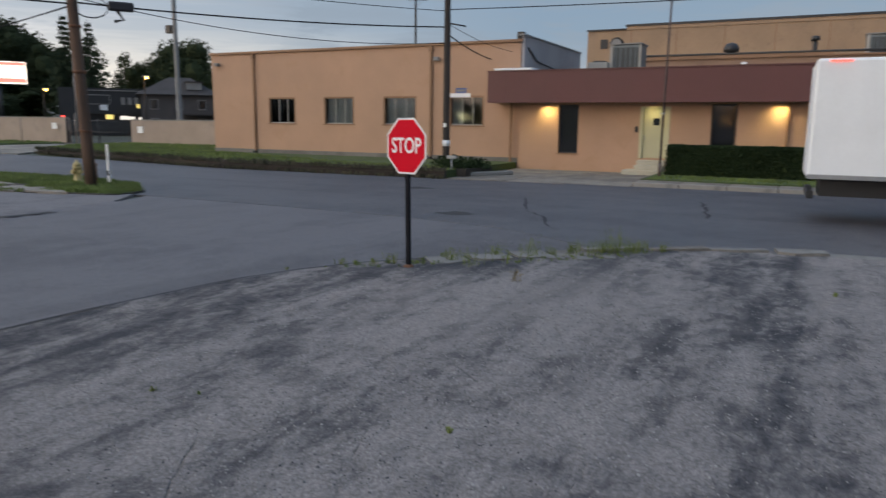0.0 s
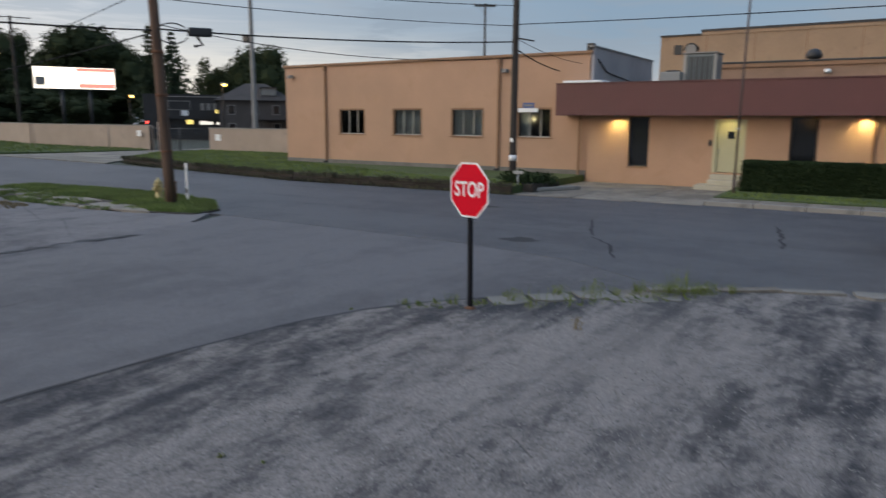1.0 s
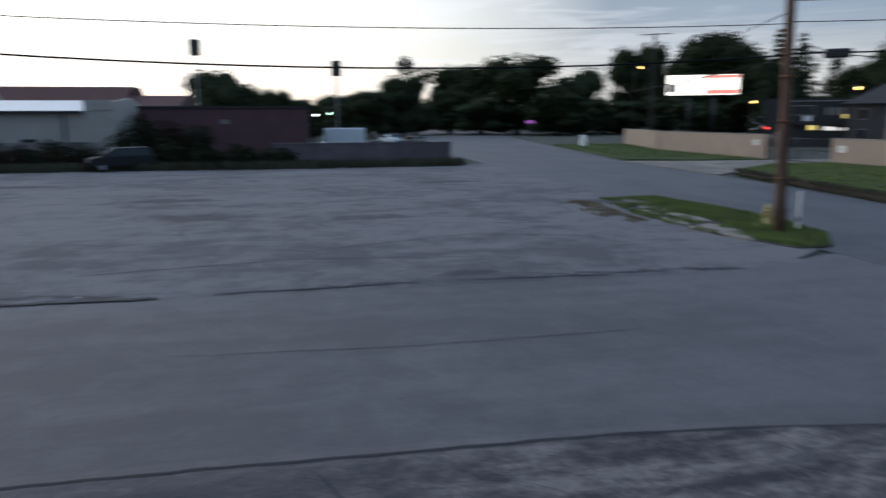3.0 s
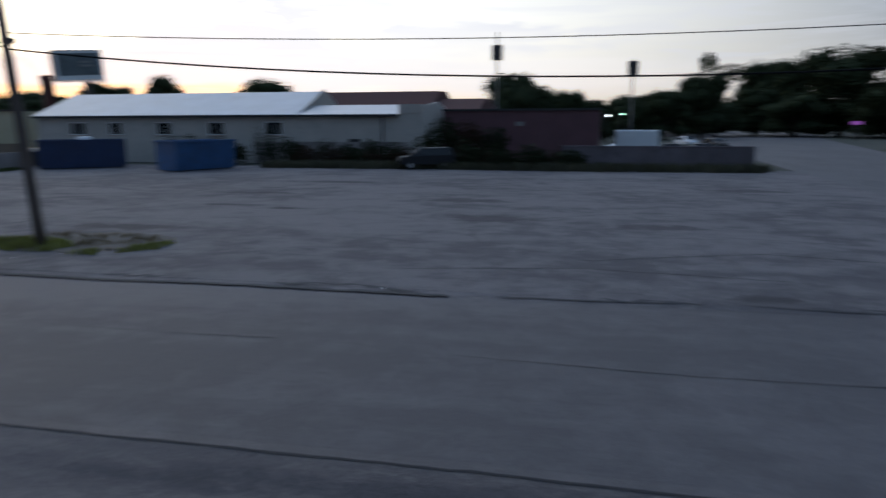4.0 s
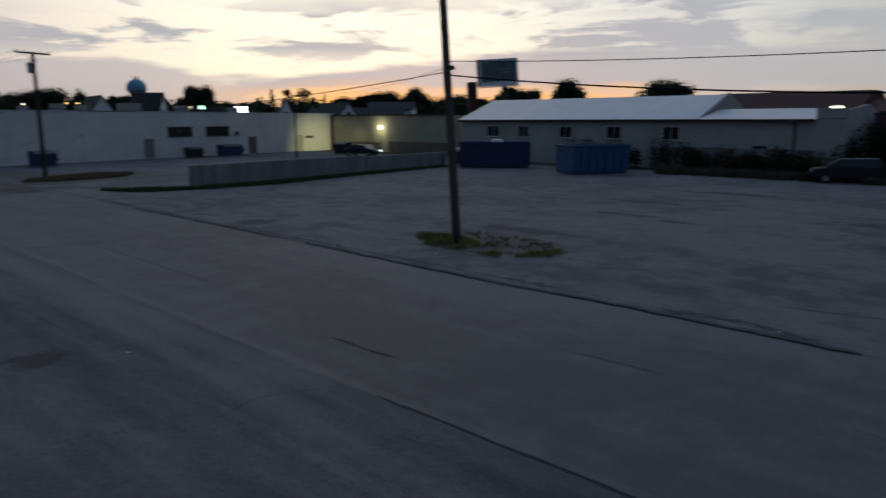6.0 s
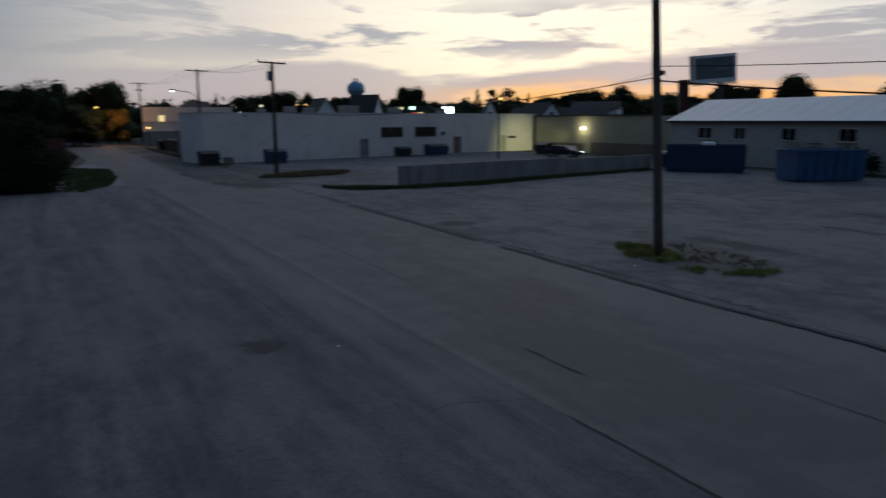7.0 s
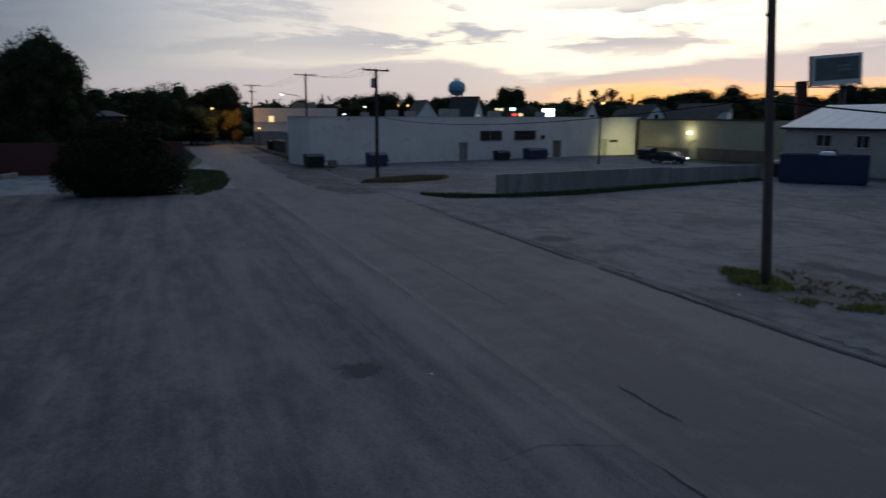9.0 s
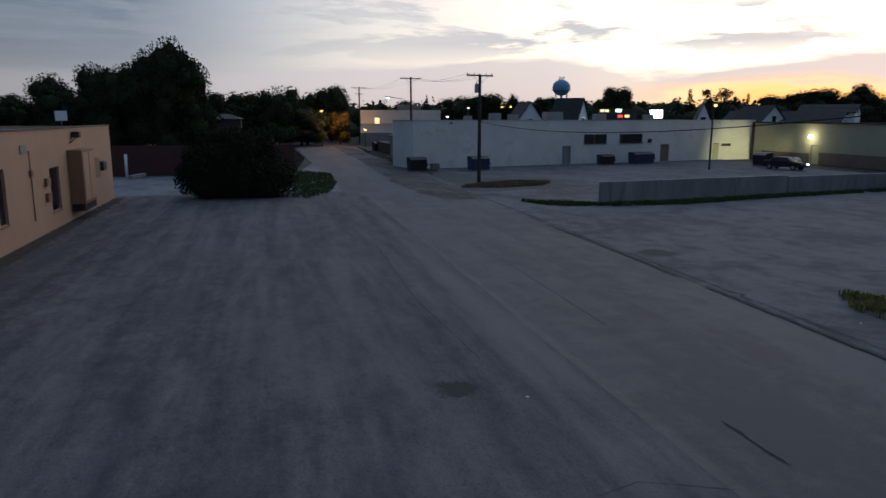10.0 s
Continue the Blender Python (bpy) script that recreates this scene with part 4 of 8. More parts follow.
part("roof_edge", box(-0.08, 0.28, 0.3, 9.0, 5.722, 5.86, 0.02), TAN_DARK, wing)
part("plinth", box(0.02, 18.93, -0.07, -0.003, 0.2, 0.50, 0.01), PALE_KERB, wing, "pale concrete footing")
part("interior_wall", box(0.3, 18.7, 4.0, 4.1, 0, 5.3), DARK, wing)
for x in (3.15, 14.35):
    d = part("downspout", box(x - 0.06, x + 0.06, -0.12, -0.004, 0.35, 5.72, 0.02), TAN_DARK, wing)
    part("hopper", box(x - 0.1, x + 0.1, -0.16, -0.004, 5.45, 5.7, 0.02), TAN_DARK, d)
    part("outlet", box(x - 0.1, x + 0.1, -0.26, -0.004, 0.2, 0.42, 0.02), DARK, d)
for x, z in ((0.55, 5.2), (14.7, 5.1)):
    f = part("flood_light", box(x - 0.14, x + 0.14, -0.28, -0.06, z - 0.09, z + 0.09, 0.02), TRIMGREY, wing)
    part("bracket", tube([(x, -0.08, z), (x, 0.002, z)], 0.04, 8), TRIMGREY, f)
part("side_parapet", box(18.95, 19.12, 0.0, 9.0, 4.2, 6.0, 0.0), GREY_SIDING, wing, "grey boarded parapet")
for k in range(30):
    part("batten", box(19.122, 19.14, 0.1 + k * 0.3, 0.14 + k * 0.3, 4.3, 5.96), GREY_SIDING, wing)
part("flashing", box(19.142, 19.17, 0.1, 8.95, 4.26, 4.40), DARK, wing)
part("cable_run", tube([(19.16, 0.4, 5.5), (19.16, 1.6, 5.0), (19.16, 5.0, 4.75), (19.16, 8.8, 4.55)], 0.035, 6), DARK, wing)
part("parapet_cap", box(18.9, 19.18, -0.12, 9.02, 6.0, 6.07), TRIMGREY, wing)
part("chimney_stub", box(18.75, 19.05, 0.0, 0.3, 5.86, 6.18, 0.01), DARK, wing)

office = thing("office_building", (-8.0, 22.3, 0), label="low tan office with a maroon roof fascia and lit wall", category="building")
TALL = [(3.03, 3.93), (9.47, 10.45), (13.25, 14.0), (19.5, 20.4), (26, 26.9)]
holes = [(TALL[0][0], TALL[0][1], 0.78, 2.92)] + [(a, b, 1.15, 2.92) for a, b in TALL[1:]] + [(6.70, 7.78, 0.66, 2.82)]
part("wall", pierced(39.0, 4.25, 0.25, [(a - 1.15, b - 1.15, c, d) for a, b, c, d in holes], z0=-0.2), TAN, office).matrix_basis = pose(1.15, 0, 0)
part("wall", box(39.9, 40.15, 0.25, 12, 0, 4.25), TAN, office)
part("wall", box(1.16, 40.15, 12, 12.2, 0, 4.25), TAN, office)
part("roof", box(1.16, 39.9, 0.25, 12, 4.08, 4.22), ROOF, office)
for a, b in TALL:
    window(office, a, b, 0.78 if a < 4 else 1.15, 2.92, 1, 0.12, DARK, DARK_GLASS, 0.0, True, 0.06)
part("fascia", box(0.0, 40.3, -1.1, -0.98, 2.98, 4.33, 0.0), MAROON, office, "maroon metal fascia")
part("fascia", box(0.0, 0.12, -0.98, 0.18, 2.98, 4.33), MAROON, office)
part("fascia_cap", box(-0.03, 40.33, -1.14, -0.9, 4.332, 4.38), MAROON, office)
part("roof_membrane", box(0.2, 2.0, -0.85, 0.18, 4.385, 4.50, 0.03), WHITE, office, "pale roof membrane")
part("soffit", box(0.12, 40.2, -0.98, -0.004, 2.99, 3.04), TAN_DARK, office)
part("canopy_deck", box(0.12, 40.2, -0.98, -0.004, 4.15, 4.2), ROOF, office)
for k in range(22):
    part("fascia_seam", box(1.8 * k + 0.9, 1.8 * k + 0.915, -1.108, -1.1, 2.99, 4.32), MAROON, office)
for x in (0.75, 12.3):
    part("downspout", box(x - 0.05, x + 0.05, -0.1, -0.004, 0.05, 2.98, 0.01), TAN_DARK, office)
door = part("door", box(6.75, 7.73, 0.10, 0.15, 0.68, 2.78), DOOR, office, "cream painted steel door, shut")
part("door_frame", box(6.62, 6.75, -0.02, 0.2, 0.66, 2.84), DOOR, door)
part("door_frame", box(7.73, 7.86, -0.02, 0.2, 0.66, 2.84), DOOR, door)
part("door_frame", box(6.75, 7.73, -0.02, 0.2, 2.782, 2.84), DOOR, door)
part("door_window", box(7.15, 7.42, 0.085, 0.098, 2.05, 2.35), DARK_GLASS, door)
part("door_handle", tube([(6.84, 0.1, 1.62), (6.84, 0.03, 1.62), (6.84, 0.03, 1.45), (6.84, 0.1, 1.45)], 0.018, 8), STEEL, door)
part("mail_box", box(6.44, 6.56, -0.1, -0.004, 1.75, 2.0, 0.01), DARK, office)
for k, (dx, dy) in enumerate(((0.45, 1.25), (0.03, 0.85), (0.0, 0.5))):
    part("step", box(6.66 - dx, 7.80, -dy, -0.01, 0.2 * k + 0.001, 0.2 + 0.2 * k, 0.015), STEP, office)
LIGHT_X = (2.55, 7.2, 12.0, 17.3)
for x in LIGHT_X:
    s = part("downlight", spun([(0.02, 0.0), (0.11, 0.0), (0.12, 0.05), (0.10, 0.06)], 14, at=(x, -0.30, 2.945)), TRIMGREY, office)
    part("lens", spun([(0.02, 0.0), (0.06, 0.0), (0.06, 0.012)], 14, at=(x, -0.30, 2.955)), LAMP_WARM, s)
for x in LIGHT_X:
    bulb("downlight_bulb", (-8.0 + x, 22.3 - 0.26, 2.955), 210 if x != 7.2 else 45, WARM, 0.10, 140, (0, 0.22, -1), 1.0)

rear = thing("rear_hall", (-8.8, 40.0, 0), label="tall tan panelled hall behind the office", category="building")
block("wall", 46, 14, 8.25, TAN_PALE, rear)
part("parapet", box(2.6, 46, -0.05, 0.35, 8.252, 8.46), TAN_PALE, rear)
part("roof_flashing", box(2.55, 46, -0.09, 0.38, 8.462, 8.60), DARK, rear)
part("roof_flashing", box(-0.05, 2.55, -0.09, 0.3, 8.252, 8.36), DARK, rear)
part("vent_arch", tube([(2.0 + 0.40 * math.cos(a), -0.1, 7.35 + 0.40 * math.sin(a)) for a in [k * math.pi / 8 for k in range(9)]], 0.07, 8), DARK, rear)
for k in range(1, 16):
    part("panel_joint", box(k * 2.9, k * 2.9 + 0.05, -0.02, -0.002, 5.5, 8.2), TAN_DARK, rear)
part("round_vent", tube([(2.0, 0.02, 7.35), (2.0, -0.22, 7.35)], 0.35, 16), TRIMGREY, rear)
part("louvre", box(0.9, 1.4, -0.06, -0.002, 7.1, 7.7), DARK, rear)
tier = thing("middle_hall", (-4.6, 34.6, 0), label="lower tan hall between office and tall hall", category="building")
block("wall", 42, 5.35, 5.75, TAN_SHADE, tier)
part("coping", box(-0.1, 10.5, -0.12, 0.3, 5.752, 5.95, 0.01), TAN_DARK, tier)
part("coping", box(10.5, 42, -0.12, 0.3, 5.752, 5.85, 0.01), TAN_DARK, tier)
part("roof_pipe", tube([(0.4, -0.02, 6.02), (14, -0.04, 6.0), (41, -0.02, 6.02)], 0.06, 8), DARK, tier)
part("round_lamp", spun([(0.02, 0), (0.16, 0.05), (0.16, 0.2), (0.05, 0.25)], 12, at=(6.2, -0.2, 5.3)), WHITE, tier)


def roof_unit(place, size, label, front=True):
    t = thing("rooftop_unit", place, label=label, category="air unit", group="rooftop units")
    w, d, h = size
    part("casing", box(0, w, 0, d, 0.12, h, 0.03), UNIT if front else PALE_BAR, t)
    part("base_rail", box(0.04, w - 0.04, 0.04, d - 0.04, 0, 0.118), DARK, t)
    if front:
        coil = part("coil_panel", box(0.16, w - 0.12, -0.015, -0.003, 0.32, h - 0.14), COIL, t, "dark finned coil panel")
        for i in range(5):
            part("coil_bar", box(0.24 + i * (w - 0.5) / 4, 0.27 + i * (w - 0.5) / 4, -0.035, -0.016, 0.34, h - 0.16), UNIT, coil)
        part("top_hood", box(-0.05, w + 0.05, -0.10, d + 0.05, h + 0.002, h + 0.07, 0.01), TRIMGREY, t)
        part("corner_post", box(-0.03, 0.12, -0.05, -0.003, 0.12, h), PALE_BAR, t)
        part("corner_post", box(w - 0.09, w + 0.03, -0.05, -0.003, 0.12, h), PALE_BAR, t)
        part("drain_pan", box(0.1, w - 0.1, -0.12, -0.003, 0.14, 0.24, 0.02), PALE_BAR, t)
    else:
        part("fan_guard", spun([(0.1, 0), (w * 0.35, 0), (w * 0.35, 0.08), (0.1, 0.1)], 16, at=(w / 2, d / 2, h)), DARK, t)
    return t


roof_unit((-4.2, 28.0, 4.22), (1.5, 1.4, 1.8), "large square galvanised cooling unit on the office roof")
roof_unit((-5.25, 27.6, 4.22), (1.0, 0.9, 0.95), "small pale roof unit beside the large one", False)
v = thing("mushroom_vent", (0.85, 34.9, 5.6), label="dark mushroom vent above the hall roof", category="vent")
part("stack", tube([(0, 0, 0), (0, 0, 0.75)], 0.14, 12), DARK, v)
part("cap", spun([(0.05, 0.45), (0.38, 0.55), (0.42, 0.7), (0.3, 0.95), (0.05, 1.05)], 16), DARK, v)
v = thing("vent_stack", (5.0, 34.9, 5.6), label="dark metal vent stack with a cap", category="vent")
part("stack", tube([(0, 0, 0), (0, 0, 1.0)], 0.12, 12), DARK, v)
part("cap", spun([(0.1, 0.98), (0.22, 1.0), (0.2, 1.2), (0.05, 1.24)], 14), DARK, v)
roof_unit((7.4, 34.9, 5.6), (1.3, 1.2, 1.2), "dark louvred unit on the hall roof")


def clipped_hedge(name, place, size, label, seed, leaves=9000):
    rng, t = random.Random(seed), thing(name, place, label=label, category="hedge")
    w, d, h = size
    core = box(0.12, w - 0.12, 0.12, d - 0.12, 0.0, h - 0.12)
    part("core", core, LEAF_HEDGE, t)
    bm = bmesh.new()
    for _ in range(leaves):
        f = rng.random()
        p = Vector((rng.uniform(0, w), rng.uniform(0, d), rng.uniform(0.02, h)))
        if f < 0.5:
            p.y = rng.gauss(0.07, 0.05)
        elif f < 0.85:
            p.z = h - abs(rng.gauss(0.04, 0.05))
        else:
            p.x = rng.choice((rng.gauss(0.06, 0.05), w - rng.gauss(0.06, 0.05)))
        a = Vector((rng.gauss(0, 1), rng.gauss(0, 1), rng.gauss(0, 1))).normalized()
        b, s = a.orthogonal().normalized(), rng.uniform(0.03, 0.06)
        bm.faces.new([bm.verts.new(p + q) for q in (a * s, b * s * 0.6, -a * s, -b * s * 0.6)])
    part("leaves", bm, LEAF_HEDGE, t)
    return t


clipped_hedge("hedge", (0.25, 19.6, 0.165), (9.5, 1.1, 1.15), "dark clipped hedge along the office front", 6, 22000)
mulch = thing("shrub_bed", (-7.6, 15.9, 0.0), label="dark mulch bed with a low shrub", category="planting bed")
bm = bmesh.new()
leaf_cloud(bm, [((0.2, 0.6, 0.45), (0.9, 0.6, 0.35)), ((0.8, 1.4, 0.4), (0.6, 0.6, 0.3))], 1500, 0.07, random.Random(12), 0.2)
part("shrub", bm, LEAF_HEDGE, mulch)
part("mound", slab([(-0.7, 0.1), (1.0, 0.1), (1.3, 2.0), (-0.5, 2.2)], 0.0, 0.32), SOIL, mulch)
t = thing("parking_stop", (-6.2, 17.2, 0.02), 62, "pale concrete parking stop by the shrub bed", "kerb stone")
part("bar", box(-1.3, 1.3, -0.09, 0.09, 0, 0.16, 0.04), CONCRETE, t)
t = thing("meter_post", (-7.2, 16.0, 0.0), label="short grey meter post on the lawn edge", category="post")
part("post", tube([(0, 0, 0), (0, 0, 0.75)], 0.035, 8), STEEL, t)
part("head", box(-0.2, 0.2, -0.05, 0.05, 0.7, 0.82, 0.02), STEEL, t)

# ---- block fence with a gate, west of the works ----
fence = thing("block_fence", (0, 0, 0), label="beige concrete block fence wall with coping", category="fence")
for (x0, y0), (x1, y1), h in [((-25.8, 30.0), (-42.0, 30.0), 2.0), ((-50.0, 30.2), (-71, 31.0), 2.15), ((-71.3, 31.0), (-92, 36.5), 2.2)]:
    L, a = math.hypot(x1 - x0, y1 - y0), math.degrees(math.atan2(y1 - y0, x1 - x0))
    w = part("panel_wall", box(0, L, -0.1, 0.1, 0, h, 0.01), FENCE, fence)
    w.matrix_basis = pose(x0, y0, 0, 0, 0, a)
    c = part("coping", box(-0.02, L + 0.02, -0.14, 0.14, h + 0.002, h + 0.08, 0.01), CONCRETE, fence)
    c.matrix_basis = pose(x0, y0, 0, 0, 0, a)
    for k in range(int(L / 4) + 1):
        q = part("pier", box(k * 4 - 0.15, k * 4 + 0.15, -0.17, -0.102, 0, h), FENCE, fence)
        q.matrix_basis = pose(x0, y0, 0, 0, 0, a)
gate = thing("yard_gate", (-50.0, 30.1, 0), label="dark chain-link yard gate, shut", category="gate")
for x in (0.0, 4.0, 8.0):
    part("gate_post", tube([(x, 0, 0), (x, 0, 2.1)], 0.06, 8), DARK, gate)
for z in (0.15, 1.05, 1.95):
    part("gate_rail", tube([(0, 0, z), (8, 0, z)], 0.03, 6), DARK, gate)
for k in range(52):
    part("gate_wire", tube([(0.1 + k * 0.15, 0, 0.15), (0.2 + k * 0.15, 0, 1.95)], 0.012, 4), DARK, gate)
for x, z in ((-40.9, 1.3), (-51.2, 1.5)):
    s = thing("notice_board", (x, 29.85, z), label="small white notice plate on the fence wall", category="sign", group="notice plates")
    part("plate", box(-0.3, 0.3, -0.03, 0.0, -0.25, 0.25), SIGN_WHITE, s)
tagged(mesh_object("gate_drive", slab([(-52, 17.6), (-36, 17.0), (-41.6, 24), (-41.8, 60), (-50, 60), (-50.4, 24)], -0.3, 0.03), WALK), "pale gravel drive to the yard gate", "driveway", kind="structure")
tagged(mesh_object("west_verge", slab([(-92, 25.5), (-70, 22), (-53, 18.5), (-50.6, 24), (-50.2, 30), (-71, 30.8), (-92, 36.2)], -0.3, 0.12), LAWN), "grass verge along the fence wall", "lawn", kind="structure")
meadow("verge_grass", [(-92, 25.5), (-70, 22), (-53, 18.5), (-50.6, 24), (-50.2, 30), (-71, 30.8), (-92, 36.2)], 0.11, 5, 0.14, GRASS, 9, "rough grass along the fence wall", -0.2, 0.04)
meadow("bank_weeds", [(-36, 18.0), (-26, 15.95), (-18, 14.6), (-7.0, 14.85), (-7.0, 15.2), (-18, 14.98), (-26, 16.35), (-36, 18.4)], 0.28, 45, 0.20, DARKGRASS, 10, "dark weeds hanging over the retaining wall", -0.1, 0.03)
meadow("bank_foot_weeds", [(-36, 17.95), (-26, 15.9), (-18, 14.55), (-7.0, 14.8), (-7.0, 15.0), (-18, 14.75), (-26, 16.1), (-36, 18.15)], 0.0, 45, 0.16, DARKGRASS, 11, "dark weeds along the foot of the retaining wall", 0.1, 0.03)
for x, y, h in ((-47.6, 29.2, 2.4), (-53.5, 28.4, 2.0), (-63.0, 27.0, 2.2), (-40.6, 24.5, 1.2)):
    t = thing("marker_post", (x, y, 0.1), label="thin pale post near the fence wall", category="post", group="fence posts")
    part("post", tube([(0, 0, 0), (0, 0, h)], 0.05, 8), FENCE, t)
t = thing("radio_mast", (-72.0, 47.0, 0), label="thin pale mast behind the fence wall", category="mast")
part("shaft", tube([(0, 0, 0), (0, 0, 10.5)], [0.09, 0.04], 8), STEEL, t)

# ---- corner: stop sign, island, poles ----
sign = thing("stop_sign", (0, 0, 0.0), -16, "red octagonal stop sign on a dark steel post", "stop sign")
sign.matrix_basis = pose(0, 0, 0, 0, -0.8, -16)
bm = box(-0.035, 0.035, 0.0, 0.012, -0.1, 2.05)
box(-0.035, -0.025, 0.012, 0.04, -0.1, 2.05, bm=bm)
box(0.025, 0.035, 0.012, 0.04, -0.1, 2.05, bm=bm)
post = part("post", bm, POST, sign)
part("post_foot", spun([(0.09, -0.05), (0.085, 0.03), (0.05, 0.06)], 10, at=(0, 0.02, 0)), RUST, post)


def octagon(r, y0, y1):
    bm = bmesh.new()
    ring = [(r / math.cos(math.pi / 8) * math.cos(math.pi / 8 + k * math.pi / 4), r / math.cos(math.pi / 8) * math.sin(math.pi / 8 + k * math.pi / 4)) for k in range(8)]
    a, b = [bm.verts.new((x, y0, z)) for x, z in ring], [bm.verts.new((x, y1, z)) for x, z in ring]
    bm.faces.new(a)
    bm.faces.new(b[::-1])
    for k in range(8):
        bm.faces.new((a[k], b[k], b[(k + 1) % 8], a[(k + 1) % 8]))
    bmesh.ops.recalc_face_normals(bm, faces=bm.faces)
    return bm


plate = part("plate", octagon(0.385, -0.006, -0.002), SIGN_WHITE, sign, "white rimmed aluminium plate")
plate.location.z = 1.735
face = part("face", octagon(0.360, -0.009, -0.0065), RED, plate, "red reflective face")
letters = bpy.data.curves.new("stop_lettering", "FONT")
letters.body, letters.align_x, letters.align_y, letters.size, letters.extrude = "STOP", "CENTER", "CENTER", 0.37, 0.0008
letters.offset = 0.006
word = new("lettering_curve", letters)
depsgraph = bpy.context.evaluated_depsgraph_get()
text_mesh = bpy.data.meshes.new_from_object(word.evaluated_get(depsgraph))
bpy.data.objects.remove(word)
text_mesh.materials.clear()
text_mesh.materials.append(SIGN_WHITE)
lettering = new("lettering", text_mesh)
lettering.parent = plate
lettering.matrix_basis = pose(0, -0.0105, 0, 90, 0, 0) @ Matrix.Diagonal((0.66, 0.80, 1, 1))
for z in (-0.28, 0.28):
    part("bolt", tube([(0, -0.0095, z), (0, -0.016, z)], 0.007, 8), RED, plate)

def ragged(points, seed, rough=0.25, step=0.45):
    """An outline with wandering edges."""
    out = []
    for (x0, y0), (x1, y1) in zip(points, points[1:] + points[:1]):
        k = max(1, int(math.hypot(x1 - x0, y1 - y0) / step))
        for i in range(k):
            x, y = x0 + (x1 - x0) * i / k, y0 + (y1 - y0) * i / k
            out.append((x + rough * noise.noise((x * 1.3, y * 1.3, seed)), y + rough * noise.noise((x * 1.3, y * 1.3, seed + 7.7))))
    return out


ISLAND = [(-24.5, 4.2), (-19.5, 3.4), (-16, 3.5), (-13.3, 3.8), (-11.7, 4.5), (-11.9, 5.5), (-13.6, 6.7), (-16.9, 7.4), (-20.2, 7.2), (-24.5, 6.6)]
tagged(mesh_object("island", slab(ragged(ISLAND, 1.0), -0.2, 0.045), SOIL), "worn earth island round the pole", "verge", kind="structure")
meadow("island_grass", [(-24.5, 5.6), (-20, 5.3), (-16.5, 5.1), (-14.6, 4.7), (-13.3, 4.1), (-11.75, 4.5), (-11.95, 5.5), (-13.6, 6.75), (-16.9, 7.45), (-20.2, 7.25), (-24.5, 6.7)], 0.04, 190, 0.13, GRASS, 14,
       "green grass on the island round the pole", -0.1, 0.016)
meadow("slab_grass", [(-24.5, 4.0), (-19.5, 3.2), (-16, 3.3), (-13.3, 3.6), (-12.6, 4.2), (-16.4, 5.2), (-24.5, 5.7)], 0.04, 90, 0.10, GRASS, 15, "grass growing between the broken slabs", 0.42, 0.016)
meadow("lot_edge_grass", [(-24, 2.3), (-20, 1.6), (-17, 2.2), (-16.5, 2.9), (-20, 3.0), (-24, 3.4)], 0.022, 60, 0.08, DRYGRASS, 16, "thin dry grass in the lot's cracks", 0.5, 0.016)
for i, (x, y, sx, sy) in enumerate([(-15.3, 4.3, 1.1, 0.42), (-17.9, 4.6, 1.3, 0.40), (-13.9, 3.9, 0.8, 0.3), (-20.6, 4.7, 1.2, 0.45), (-17.2, 3.7, 1.1, 0.25), (-22.9, 4.9, 0.9, 0.4), (-19.7, 3.9, 0.9, 0.25), (-15.4, 3.6, 0.7, 0.2)]):
    rng = random.Random(i)
    ring = [(x + sx * (1 + rng.uniform(-0.3, 0.2)) * math.cos(a), y + sy * (1 + rng.uniform(-0.3, 0.2)) * math.sin(a)) for a in [k * math.pi / 6 for k in range(12)]]
    t = thing("broken_slab", (0, 0, 0), label="flat broken piece of pale pavement in the grass", category="slab", group="broken slabs")
    part("piece", slab(ring, 0.02, 0.07 + 0.01 * (i % 3)), WALK, t)


def utility_pole(name, place, top, lean, radius, material, label, crossarms=(), turn=0.0, transformer=None, seed=0):
    t = thing(name, place, 0, label, "utility pole", group="utility poles")
    lx, ly = lean
    pts = [(lx * k / 8, ly * k / 8, -0.2 + (top + 0.2) * k / 8) for k in range(9)]
    part("pole", tube(pts, [radius * (1 - 0.035 * k) for k in range(9)], 14), material, t)
    for z, half in crossarms:
        f = z / top
        a = part("crossarm", box(-half, half, -0.06, 0.06, z - 0.06, z + 0.06, 0.01), POLE_DARK, t)
        a.matrix_basis = pose(lx * f, ly * f - 0.0, 0, 0, 0, turn)
        for x in (-0.92, -0.45, 0.45, 0.92):
            part("insulator", spun([(0.03, 0), (0.05, 0.03), (0.03, 0.08), (0.045, 0.12), (0.02, 0.16)], 8, at=(x * half, 0, z + 0.06)), TRIMGREY, a)
        for s in (-1, 1):
            part("brace", tube([(s * half * 0.55, 0.075, z - 0.06), (0.0, 0.13, z - 0.7)], 0.018, 6), STEEL, a)
    if transformer:
        f = transformer / top
        c = part("transformer", spun([(0.05, -0.4), (0.15, -0.39), (0.17, -0.28), (0.17, 0.28), (0.15, 0.36), (0.05, 0.4)], 14, at=(lx * f + 0.30, ly * f, transformer)), STEEL, t)
        part("bushing", tube([(lx * f + 0.30, ly * f, transformer + 0.36), (lx * f + 0.30, ly * f, transformer + 0.58)], 0.03, 8), DARK, c)
    return t


